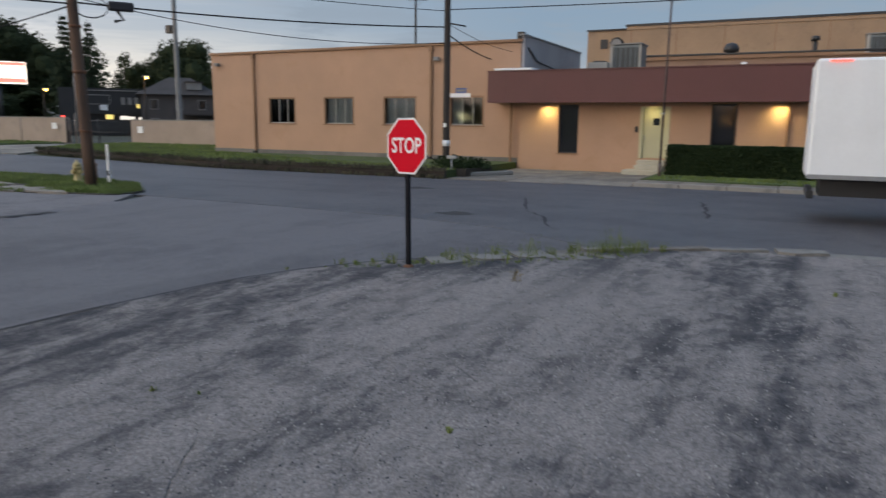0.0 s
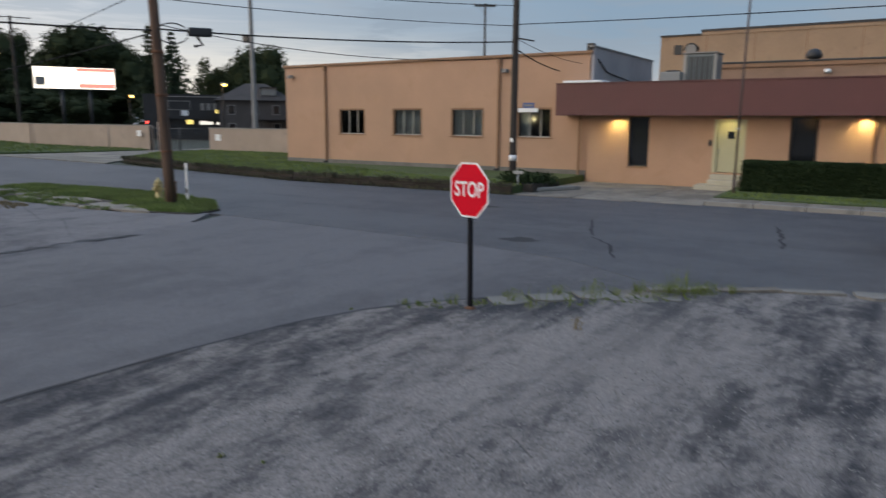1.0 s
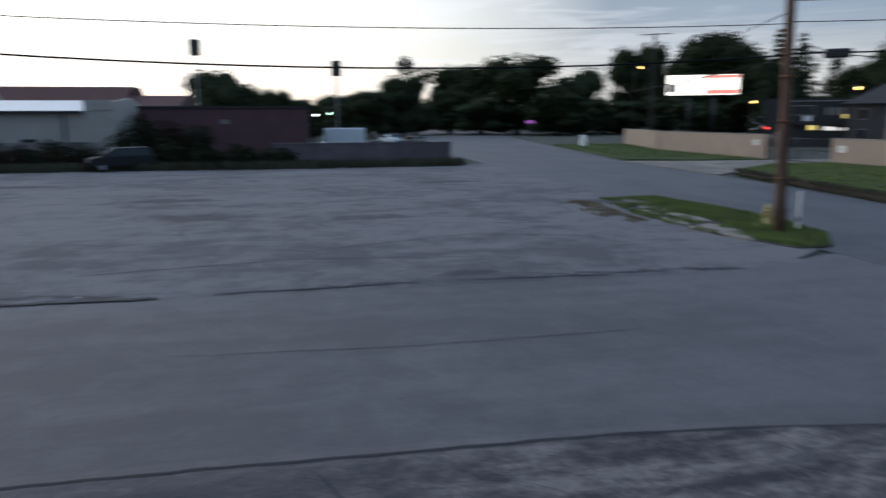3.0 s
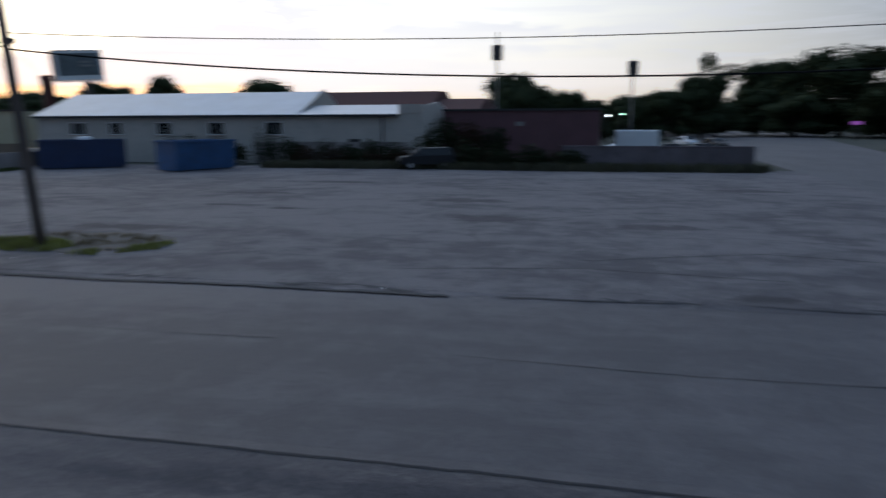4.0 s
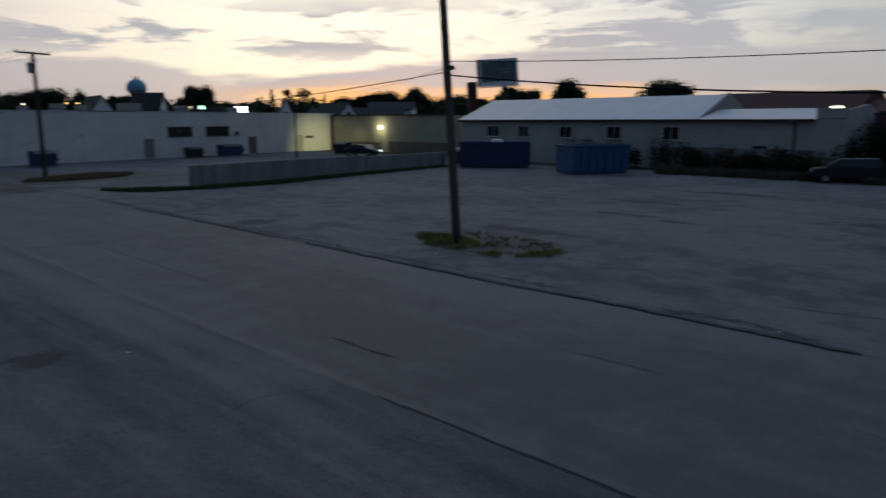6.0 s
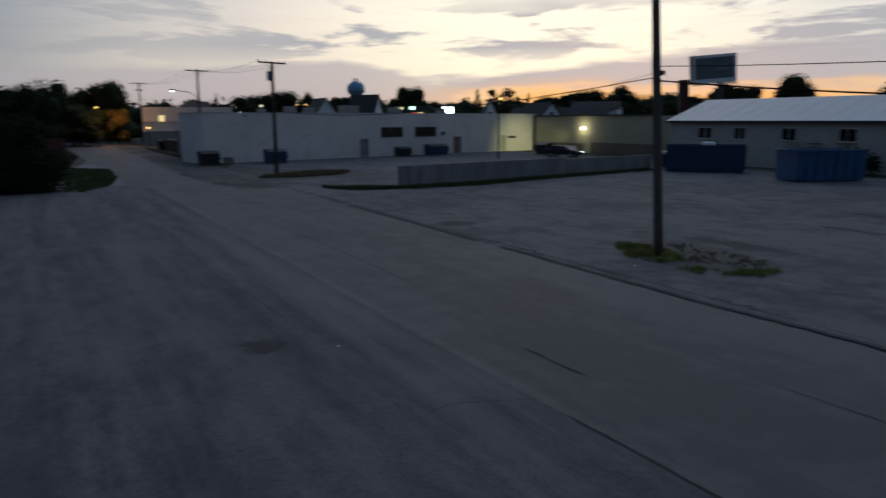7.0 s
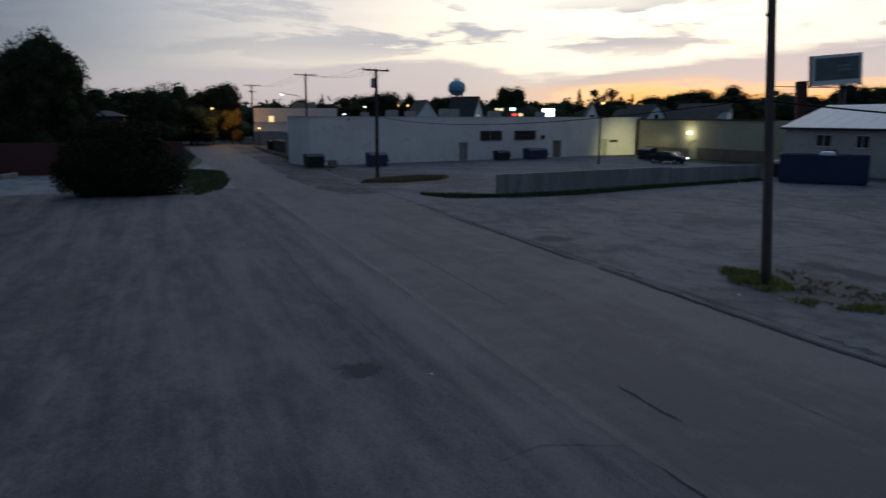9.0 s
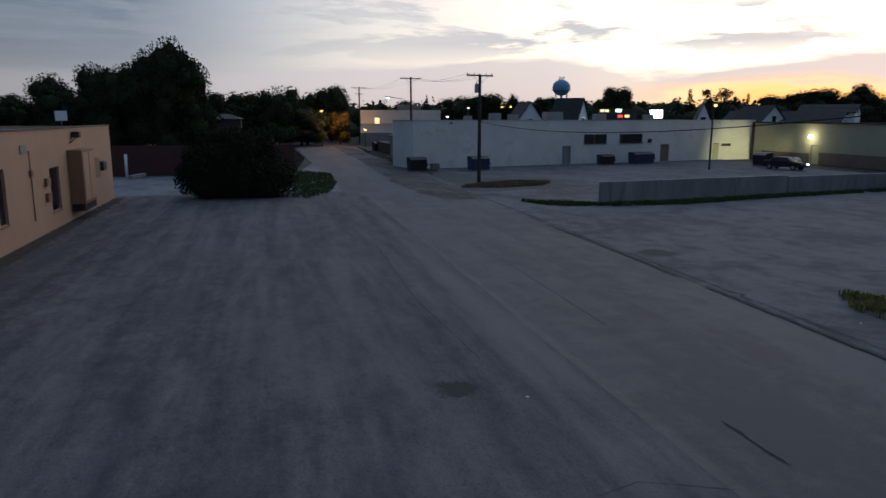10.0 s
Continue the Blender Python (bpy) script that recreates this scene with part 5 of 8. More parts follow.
pa = utility_pole("utility_pole", (-14.16, 5.53, 0.08), 10.5, (-0.45, 0.0), 0.175, POLE_BROWN, "weathered brown wooden utility pole on the island")
for z, w in ((1.6, 0.06), (3.3, 0.09), (4.6, 0.08)):
    part("pole_band", tube([(-0.068 * z / 1.6, 0, z), (-0.068 * z / 1.6, 0, z + w)], 0.185, 14), RUST, pa)
for k in range(14):
    part("climbing_staple", tube([(-0.043 * (0.8 + k * 0.38) + 0.17, -0.06, 0.8 + k * 0.38), (-0.043 * (0.8 + k * 0.38) + 0.2, -0.06, 0.82 + k * 0.38)], 0.012, 5), RUST, pa)
part("ground_wire", tube([(0.178 - 0.043 * z, -0.02, z) for z in (0, 2, 4, 6, 8)], 0.012, 5), DARK, pa)
pb = utility_pole("utility_pole", (-7.9, 16.9, 0.0), 11.0, (0.0, 0.0), 0.15, POLE_DARK, "dark wooden utility pole with a pale band")
part("pale_band", tube([(0, 0, 1.15), (0, 0, 1.38)], 0.155, 14), SIGN_WHITE, pb, "pale reflective band")
part("pole_tag", box(-0.06, 0.06, -0.165, -0.15, 1.9, 2.05), SIGN_WHITE, pb)
part("guy_bracket", tube([(0, 0, 5.9), (0.75, 0.1, 5.75)], 0.03, 6), DARK, pb)
s = part("street_plate", box(0.40, 0.86, -0.02, 0.02, 3.22, 3.42), SIGN_BLUE, pb, "blue and white street name plate")
part("plate_border", box(0.17, 1.03, -0.012, 0.012, 3.06, 3.215), SIGN_WHITE, s)
part("lettering_bar", box(0.46, 0.80, -0.026, -0.021, 3.28, 3.36), TRIMGREY, s)
pc = utility_pole("utility_pole", (-13.12, -25.18, 0.02), 10.5, (0.40, -0.50), 0.165, POLE_GREY, "leaning dark wooden utility pole amid weeds")
part("clamp", box(-0.1, 0.24, -0.05, 0.05, 8.36, 8.46, 0.02), DARK, pc).location = (0.3, -0.4, 0)
part("clamp", box(-0.3, 0.12, -0.1, 0.1, 6.0, 6.15, 0.02), DARK, pc).location = (0.22, -0.3, 0)
pd = utility_pole("utility_pole", (-12.6, -67.2, 0.0), 9.35, (0, 0), 0.17, POLE_DARK, "dark utility pole with crossarm and transformer", [(9.25, 1.35)], 18, 8.2)
pe = utility_pole("utility_pole", (-14.66, -108.1, 0.0), 11.3, (0, 0), 0.18, POLE_DARK, "dark utility pole with crossarm and street lamp", [(11.1, 1.6)], 10)
pg = utility_pole("utility_pole", (-14.7, -168.0, 0.0), 12.3, (0, 0), 0.2, POLE_DARK, "distant utility pole with double crossarm", [(12.1, 1.8), (10.8, 0.9)], 8)
pf = utility_pole("utility_pole", (-42.76, -78.1, 0.0), 7.2, (0, 0), 0.11, POLE_DARK, "thin dark pole in the yard")
ph = utility_pole("utility_pole", (-24.4, 43.9, 0.0), 12.2, (0, 0), 0.12, POLE_DARK, "thin pole with a short crossarm behind the roof", [(12.0, 0.9)], 35)
pi = utility_pole("utility_pole", (-50.2, 42.4, 0.0), 16.0, (0, 0), 0.26, TRIMGREY, "tall grey pole with a flood light behind the fence")
part("flood_light", box(-1.0, -0.3, -0.3, 0.3, 10.35, 11.1, 0.05), DARK, pi)
part("flood_bracket", tube([(-0.4, 0, 10.7), (0, 0, 10.6)], 0.05, 6), STEEL, pi)
thin = thing("flag_pole", (0.14, 18.9, 0.16), label="tall thin grey metal pole beside the hedge", category="pole")
part("shaft", tube([(0, 0, 0), (0.02, 0, 4), (0.10, 0, 10)], [0.045, 0.040, 0.030], 10), MAST, thin)
part("base_sleeve", tube([(0, 0, 0), (0, 0, 0.5)], 0.06, 10), MAST, thin)
part("cleat", box(-0.09, 0.09, -0.08, -0.04, 2.3, 2.36), STEEL, thin)
utility_pole("utility_pole", (-102, 45.5, 0), 17.0, (0, 0), 0.25, POLE_DARK, "distant utility pole near the fence wall", [(16.8, 2.6)], 60)
for x, y, z, h in ((-84.2, -21.6, 12.1, 14.5), (-85.1, -5.2, 9.9, 11.0)):
    t = utility_pole("utility_pole", (x, y, 0), h, (0, 0), 0.12, TRIMGREY, "far thin pole carrying a dark cabinet")
    part("cabinet", box(-0.5, 0.5, -0.6, 0.6, z - 0.9, z + 0.9, 0.05), DARK, t)

hyd = thing("fire_hydrant", (-15.55, 6.1, 0.08), label="faded yellow cast-iron fire hydrant on the grass", category="hydrant")
part("barrel", spun([(0.17, 0), (0.17, 0.05), (0.12, 0.07), (0.115, 0.42), (0.15, 0.44), (0.15, 0.49), (0.12, 0.51)], 18), HYDRANT, hyd)
part("bonnet", spun([(0.125, 0.51), (0.115, 0.58), (0.07, 0.64), (0.03, 0.66), (0.03, 0.71)], 18), HYDRANT, hyd)
for dx, dy in ((-1, 0), (1, 0), (0, -1)):
    part("outlet", tube([(dx * 0.1, dy * 0.1, 0.34), (dx * 0.2, dy * 0.2, 0.34)], [0.06, 0.065], 12), HYDRANT, hyd)
mk = thing("marker_post", (-14.35, 6.3, 0.08), label="slim white marker post on the island", category="post")
part("post", box(-0.05, 0.05, -0.02, 0.02, 0, 1.22, 0.012), WHITE, mk)
part("sticker", box(-0.045, 0.045, -0.024, -0.021, 0.25, 0.4), DARK, mk)
t = thing("valve_stub", (-14.8, 6.2, 0.08), label="short dark valve pipe by the hydrant", category="pipe")
part("pipe", tube([(0, 0, 0), (0, 0, 0.55)], 0.035, 8), RUST, t)
part("pipe_cap", tube([(0, 0, 0.55), (0, 0, 0.62)], 0.05, 8), RUST, t)


def cable(name, a, b, sag, radius=0.016, label="black overhead cable slung between poles"):
    a, b = Vector(a), Vector(b)
    pts = [a.lerp(b, k / 20) - Vector((0, 0, sag * 4 * (k / 20) * (1 - k / 20))) for k in range(21)]
    return tagged(mesh_object(name, tube(pts, radius * 0.85, 6), CABLE), label, "cable", group="overhead cables")


A0, B0, C0 = (-14.4, 5.5), (-7.9, 16.9), (-12.88, -25.48)
cable("cable", (*A0, 5.40), (*B0, 5.75), 0.15, 0.030)
cable("cable", (*A0, 6.3), (*B0, 6.35), 0.12)
cable("cable", (*A0, 6.9), (*B0, 7.1), 0.15)
cable("cable", (*A0, 5.55), (*B0, 5.15), 0.45)
cable("cable", (*C0, 5.85), (*A0, 5.35), 0.75, 0.030)
cable("cable", (*C0, 6.3), (*A0, 6.25), 0.45)
cable("cable", (*B0, 6.4), (40, 17.2, 6.9), 0.5, 0.02)
cable("cable", (*B0, 5.9), (-7.3, 22.4, 5.3), 0.15, 0.014)
cable("cable", (*B0, 5.5), (-8.4, 22.45, 5.0), 0.1, 0.03)
cable("cable", (*A0, 5.3), (-70, 22.5, 6.3), 0.3, 0.025)
cable("cable", (*A0, 6.6), (-70, 25.5, 8.3), 0.3)
cable("cable", (-12.6, -67.2, 5.4), (*C0, 5.95), 0.75, 0.022)
cable("cable", (*C0, 6.1), (-56, -88, 8.4), 0.5, 0.010)
cable("cable", (*C0, 6.25), (-95, -97, 11.2), 0.5, 0.010)
for dx in (-1.2, 0.0, 1.2):
    cable("cable", (-12.6 + dx, -67.2 + dx * 0.3, 9.4), (-14.66 + dx, -108.1 + dx * 0.2, 11.25), 0.6, 0.012)
    cable("cable", (-14.66 + dx, -108.1 + dx * 0.2, 11.25), (-14.7 + dx, -168, 12.25), 0.9, 0.012)
# splice case hanging at the brown pole
t = thing("splice_case", (-13.35, 6.35, 5.25), 55, "grey cable splice case with a slack loop", "cable box")
part("case", box(-0.35, 0.35, -0.12, 0.12, -0.06, 0.20, 0.05), DARK, t)
part("clamp", tube([(-0.1, 0, -0.06), (0.05, 0, -0.3), (-0.2, 0, -0.36)], 0.05, 8), DARK, t)
part("slack_loop", tube([(-0.3 + 0.45 * math.cos(a) - 0.5, 0, 0.0 + 0.30 * math.sin(a)) for a in [k * math.pi / 8 for k in range(17)]], 0.02, 6), DARK, t)

# weeds on the lot
WEEDS = [((-0.9, -0.35), 0.12, 10), ((-0.35, 0.10), 0.18, 14), ((0.35, 0.75), 0.22, 18), ((0.75, 0.55), 0.34, 14), ((1.15, 1.0), 0.30, 12), ((1.35, 1.7), 0.40, 14), ((1.1, 1.75), 0.30, 10),
         ((2.1, 2.2), 0.3, 20), ((2.45, 2.5), 0.34, 26), ((2.3, 2.75), 0.45, 16), ((1.75, 2.2), 0.16, 14), ((1.7, -0.12), 0.22, 10), ((0.64, -5.02), 0.05, 6), ((2.95, -4.6), 0.045, 8), ((1.0, -4.9), 0.03, 4),
         ((5.4, 1.0), 0.06, 8), ((7.0, 0.9), 0.1, 8), ((7.1, 3.9), 0.10, 8), ((-1.35, -1.0), 0.05, 6), ((2.75, 2.85), 0.25, 16), ((0.05, 0.35), 0.12, 10), ((-0.55, -0.05), 0.1, 10), ((0.75, 1.45), 0.20, 18), ((0.15, 0.85), 0.12, 16), ((1.75, 2.35), 0.24, 22), ((2.6, 2.75), 0.24, 26), ((2.2, 2.55), 0.2, 22), ((1.5, 1.95), 0.14, 16), ((-0.75, -0.2), 0.08, 14), ((3.0, 3.1), 0.2, 16)]
for i, ((x, y), h, k) in enumerate(WEEDS):
    rng, bm = random.Random(50 + i), bmesh.new()
    h *= 0.9
    blades(bm, 0, 0, 0, h, rng, 0.55, 0.006, k)
    for _ in range(k * 2):
        p = Vector((rng.gauss(0, h * 0.22), rng.gauss(0, h * 0.22), rng.uniform(0, h * 0.9)))
        a = Vector((rng.gauss(0, 1), rng.gauss(0, 1), rng.gauss(0, 0.6))).normalized()
        b, s = a.orthogonal().normalized(), 0.016
        bm.faces.new([bm.verts.new(p + q) for q in (a * s, b * s * 0.5, -a * s, -b * s * 0.5)])
    w = tagged(mesh_object("weed", bm, WEED if i != 11 else DRYGRASS), "small green weed growing from the worn asphalt", "weed", group="weeds on the lot")
    w.matrix_basis = pose(x, y, 0.03)
meadow("kerb_grass", [(-1.1, -0.7), (-0.3, 0.2), (0.6, 0.9), (1.6, 2.0), (2.6, 2.75), (2.9, 2.6), (2.0, 1.7), (0.9, 0.6), (-0.1, -0.1)], 0.03, 60, 0.05, GRASS, 31, "sparse grass along the broken kerb", 0.45, 0.008)
DIRT = surface("dusty_dirt", (0.115, 0.100, 0.085), 0.95, 0.35, 1.5, 16.0, 0.01, stain=(0.06, 0.055, 0.048))
tagged(mesh_object("pole_dirt", slab(ragged([(-13.6, -27.6), (-12.1, -25.6), (-12.3, -23.4), (-13.4, -21.6), (-15.4, -21.8), (-15.8, -24.6), (-15.0, -27.0)], 3.0, 0.5), 0.0, 0.032), DIRT),
       "patch of dusty dirt round the leaning pole", "verge", kind="structure")
meadow("pole_weeds", [(-13.3, -27.4), (-12.1, -25.6), (-12.4, -24.2), (-13.2, -24.2), (-13.9, -25.6), (-14.0, -26.8)], 0.03, 120, 0.20, POLE_GRASS, 33, "green weeds round the leaning pole's foot", 0.25, 0.025)
meadow("edge_weeds", [(-12.2, -25.0), (-12.0, -22.6), (-13.2, -21.3), (-14.4, -21.4), (-13.6, -22.4), (-12.9, -23.6)], 0.03, 90, 0.15, POLE_GRASS, 35, "low weeds along the dirt patch", 0.5, 0.025)
meadow("pole_dry_weeds", [(-13.2, -27.6), (-12.2, -25.6), (-12.6, -22.0), (-15.2, -22.0), (-15.8, -26.0)], 0.03, 14, 0.12, DRYGRASS, 34, "dry tufts on the dirt patch", 0.35, 0.02)

for i, (x, y, z) in enumerate([(-0.09, -21.6, 0.03), (-9.9, -13.2, 0.022), (-12.0, -23.6, 0.03), (-11.2, -24.4, 0.03)]):
    rng = random.Random(i)
    bm = bmesh.new()
    vs = [[bm.verts.new(((u - 1) * 0.05 + rng.uniform(-0.01, 0.01), (v - 1) * 0.035 + rng.uniform(-0.01, 0.01), 0.005 + rng.uniform(0, 0.02))) for u in range(3)] for v in range(3)]
    for v in range(2):
        for u in range(2):
            bm.faces.new((vs[v][u], vs[v][u + 1], vs[v + 1][u + 1], vs[v + 1][u]))
    o = tagged(mesh_object("litter", bm, WHITE), "small crumpled scrap of white paper on the pavement", "litter", group="litter")
    o.matrix_basis = pose(x, y, z, 0, 0, i * 50) @ Matrix.Scale(0.65, 4)

def gravel(name, count, x0, x1, y0, y1, lo, hi, material, seed, label):
    """Loose stones scattered on the lot, each a small uneven wedge."""
    rng, verts, faces = random.Random(seed), [], []
    for _ in range(count):
        x, y, s = rng.uniform(x0, x1), rng.uniform(y0, y1), rng.uniform(lo, hi)
        if noise.noise((x * 0.6, y * 0.25, seed)) < rng.uniform(-0.5, 0.35):
            continue
        k, a = len(verts), rng.uniform(0, 6.283)
        for j in range(4):
            r = s * rng.uniform(0.6, 1.2)
            verts.append((x + r * math.cos(a + j * 1.57), y + r * math.sin(a + j * 1.57), 0.029))
        verts.append((x + rng.uniform(-0.3, 0.3) * s, y + rng.uniform(-0.3, 0.3) * s, 0.03 + s * rng.uniform(0.5, 0.9)))
        faces += [(k + j, k + (j + 1) % 4, k + 4) for j in range(4)]
    me = bpy.data.meshes.new(name)
    me.from_pydata(verts, [], faces)
    me.materials.append(material)
    tagged(new(name, me), label, "gravel", kind="stuff")


GRAVEL_PALE = surface("pale_gravel", (0.30, 0.28, 0.26), 0.9, 0.3, 3.0, 30.0)
GRAVEL_DARK = surface("dark_gravel", (0.045, 0.045, 0.05), 0.9, 0.3, 3.0, 30.0)
gravel("loose_gravel", 9000, 0.0, 7.5, -6.2, 2.8, 0.006, 0.014, GRAVEL_PALE, 61, "pale loose gravel on the worn lot")
gravel("dark_gravel", 7000, 0.0, 7.5, -6.2, 2.8, 0.006, 0.013, GRAVEL_DARK, 62, "dark loose gravel on the worn lot")

# ---- white delivery truck on the road ----
truck = thing("box_truck", (5.0, 8.6, 0.0), 1.5, "white box truck with a plain cargo body", "truck")
part("cargo_body", box(0.0, 6.2, 0.0, 2.4, 0.95, 3.48, 0.06), WHITE, truck)
part("chassis", box(0.3, 8.2, 0.5, 1.9, 0.55, 0.945), DARK, truck)
part("rear_bumper", box(0.05, 0.19, 0.3, 2.1, 0.5, 0.68, 0.02), DARK, truck)
part("body_sill", box(0.0, 6.2, -0.03, -0.002, 0.96, 1.05), STEEL, truck)
for x in (0.25, 1.6, 3.0, 4.4):
    part("marker_lamp", box(x, x + 0.4 if x < 0.3 else x + 0.12, -0.03, -0.002, 3.41, 3.44), LAMP_RED if x < 0.3 else HYDRANT, truck)
bm = extruded([(0.1, 0.55), (2.3, 0.55), (2.3, 1.6), (2.2, 2.35), (0.2, 2.35), (0.1, 1.6)], 6.35, 8.1)
cab = part("cab", bm, WHITE, truck)
part("side_window", box(6.9, 7.7, 0.085, 0.1, 1.55, 2.1, 0.0), DARK_GLASS, cab)
part("bonnet", box(8.1, 9.1, 0.25, 2.15, 0.55, 1.45, 0.12), WHITE, cab)
for x in (2.4, 8.5):
    for y in (0.18, 2.22):
        w = part("wheel", tube([(x, y - 0.13, 0.44), (x, y + 0.13, 0.44)], 0.44, 24), RUBBER, truck)
        part("rim", tube([(x, y - 0.145, 0.44), (x, y + 0.145, 0.44)], 0.22, 16), STEEL, w)

# ---- west side of the parking lot ----
BARN_TRIM = surface("pale_window_trim", (0.74, 0.73, 0.71), 0.6, 0.1, 1.0, 10.0)
BARN_GABLE = surface("beige_gable_boards", (0.36, 0.32, 0.27), 0.85, 0.15, 0.6, 8.0)
barn = thing("workshop_building", (-56.0, -24.0, 0), -90, "long grey-white workshop with a silver roof", "building")
# the front runs along the building's own x, which points south
BW = [(13.5, 15.2), (19.4, 21.1), (25.0, 26.6), (30.4, 31.9), (34.4, 36.3)]


def west_wall(parent, x0, x1, y, z0, z1, holes, material, name="wall"):
    o = part(name, pierced(x1 - x0, z1, 0.25, [(a - x0, b - x0, c, d) for a, b, c, d in holes], z0=z0), material, parent)
    o.matrix_basis = pose(x0, y, 0)
    return o


barn.matrix_basis = pose(-56.0, -24.0, 0, 0, 0, 90) @ Matrix.Translation((-40.0, 0, 0))
# local x now runs north from the far south end, local y runs west
BW = [(40 - b, 40 - a) for a, b in BW]
west_wall(barn, 0, 40, 0, -0.1, 4.45, [(a, b, 2.52, 3.8) for a, b in BW], BARN)
part("wall", box(0, 0.25, 0.25, 12, 0, 4.45), BARN, barn)
part("wall", extruded([(0.25, 0), (12, 0), (12, 4.45), (6.1, 5.6), (0.25, 5.1)], 39.75, 40), BARN, barn)
part("base_course", box(23.8, 38.6, -0.06, -0.003, 0, 1.95), OLD_WALL, barn, "grey stained block base")
part("wall", box(0.25, 39.75, 11.75, 12, 0, 4.45), BARN, barn)
part("roof", extruded([(-0.35, 4.42), (6.1, 6.72), (12.3, 4.42), (12.3, 4.30), (6.1, 6.58), (-0.35, 4.30)], -0.3, 28.2), SILVER, barn, "silver coated metal roof")
part("roof", extruded([(-0.3, 4.40), (3.4, 5.3), (12.3, 4.5), (12.3, 4.40), (3.4, 5.18), (-0.3, 4.28)], 28.2, 37.8), SILVER, barn)
part("gable", extruded([(0.3, 4.46), (6.1, 6.9), (11.8, 4.46)], 28.2, 28.4), BARN_GABLE, barn, "beige boarded gable")
part("eave_board", box(-0.3, 37.8, -0.42, -0.352, 4.18, 4.40), DARK, barn)
part("end_parapet", box(37.8, 40, -0.05, 0.24, 4.452, 5.25), BARN, barn)
for k in range(15):
    part("roof_seam", extruded([(-0.34, 4.425), (6.1, 6.723), (6.1, 6.738), (-0.34, 4.437)], 0.8 + k * 1.9, 0.84 + k * 1.9), SILVER, barn)
for a, b in BW:
    window(barn, a, b, 2.52, 3.8, 2, 0.08, BARN_TRIM, DARK_GLASS, 0.0, True, 0.10)
part("downspout", box(36.2, 36.35, -0.1, -0.003, 0, 4.2), DARK, barn)
part("side_door", box(33.0, 34.2, -0.04, -0.003, 0.05, 2.2), DARK, barn)

red_hall = thing("maroon_shed", (-62.0, -23.5, 0), 90, "long faded maroon shed with a dark roof edge", "building")
block("wall", 14.7, 10, 4.7, MAUVE, red_hall)
part("roof_edge", box(-0.1, 14.8, -0.15, 0.25, 4.702, 4.9), DARK, red_hall)
for k in range(12):
    part("rib", box(0.6 + k * 1.2, 0.66 + k * 1.2, -0.04, -0.002, 0, 4.68), MAUVE, red_hall)
part("wall_plate", box(7.0, 7.7, -0.05, -0.003, 3.3, 3.7), TRIMGREY, red_hall)
brick = thing("brick_store", (-80, -46, 0), 90, "dark red store with a low hipped roof", "building")
block("wall", 26, 14, 5.2, DARK_RED, brick)
part("roof", extruded([(-0.5, 5.2), (5, 7.6), (9, 7.6), (14.5, 5.2)], 0.0, 17.0), DARK_RED, brick)
part("roof", extruded([(-0.4, 5.2), (5, 6.6), (9, 6.6), (14.4, 5.2)], 17.0, 23.0), DARK_RED, brick)
part("wall_lamp", box(14.2, 15.4, -0.1, -0.002, 5.6, 5.8), LAMP_YELLOW, brick)

low = thing("lot_wall", (-51.0, -11.5, 0), 90, "stained low concrete wall along the lot", "wall")
part("wall", box(0, 14.0, -0.1, 0.1, 0, 1.75, 0.01), STAINED, low)
part("coping", box(-0.05, 14.05, -0.15, 0.15, 1.752, 1.85, 0.01), STAINED, low)
for k in range(5):
    part("pier", box(k * 3.4, k * 3.4 + 0.3, -0.2, -0.102, 0, 1.75), STAINED, low)
meadow("wall_weeds", [(-50.9, -36), (-48.4, -36), (-49.0, -22), (-48.2, -10), (-48.8, 3), (-50.9, 3.6)], 0.02, 17, 0.62, DARKGRASS, 41, "rank weeds along the low wall", 0.0, 0.05)
for i, (y, h) in enumerate([(-26.5, 2.0), (-23.5, 2.6), (-19.0, 2.4), (-16.5, 1.9), (-14.0, 2.0), (-11.0, 1.6), (-30.5, 1.8), (-28.4, 2.2), (-36, 2.4), (-41.5, 2.0), (-46, 2.8)]):
    rng, bm = random.Random(i), bmesh.new()
    leaf_cloud(bm, [((0, 0, h * 0.5), (0.9, 1.1, h * 0.5)), ((0.2, 0.8, h * 0.4), (0.6, 0.7, h * 0.4))], 700, 0.14, rng, 0.2)
    t = thing("shrub", (-50.2 if y > -23 else -54.2, y, 0), label="dark shrub growing by the wall", category="shrub", group="shrubs by the wall")
    part("stems", tube([(0, 0, 0), (0, 0, h * 0.7)], 0.06, 6), BARK, t)
    part("leaves", bm, LEAF_BUSH, t)


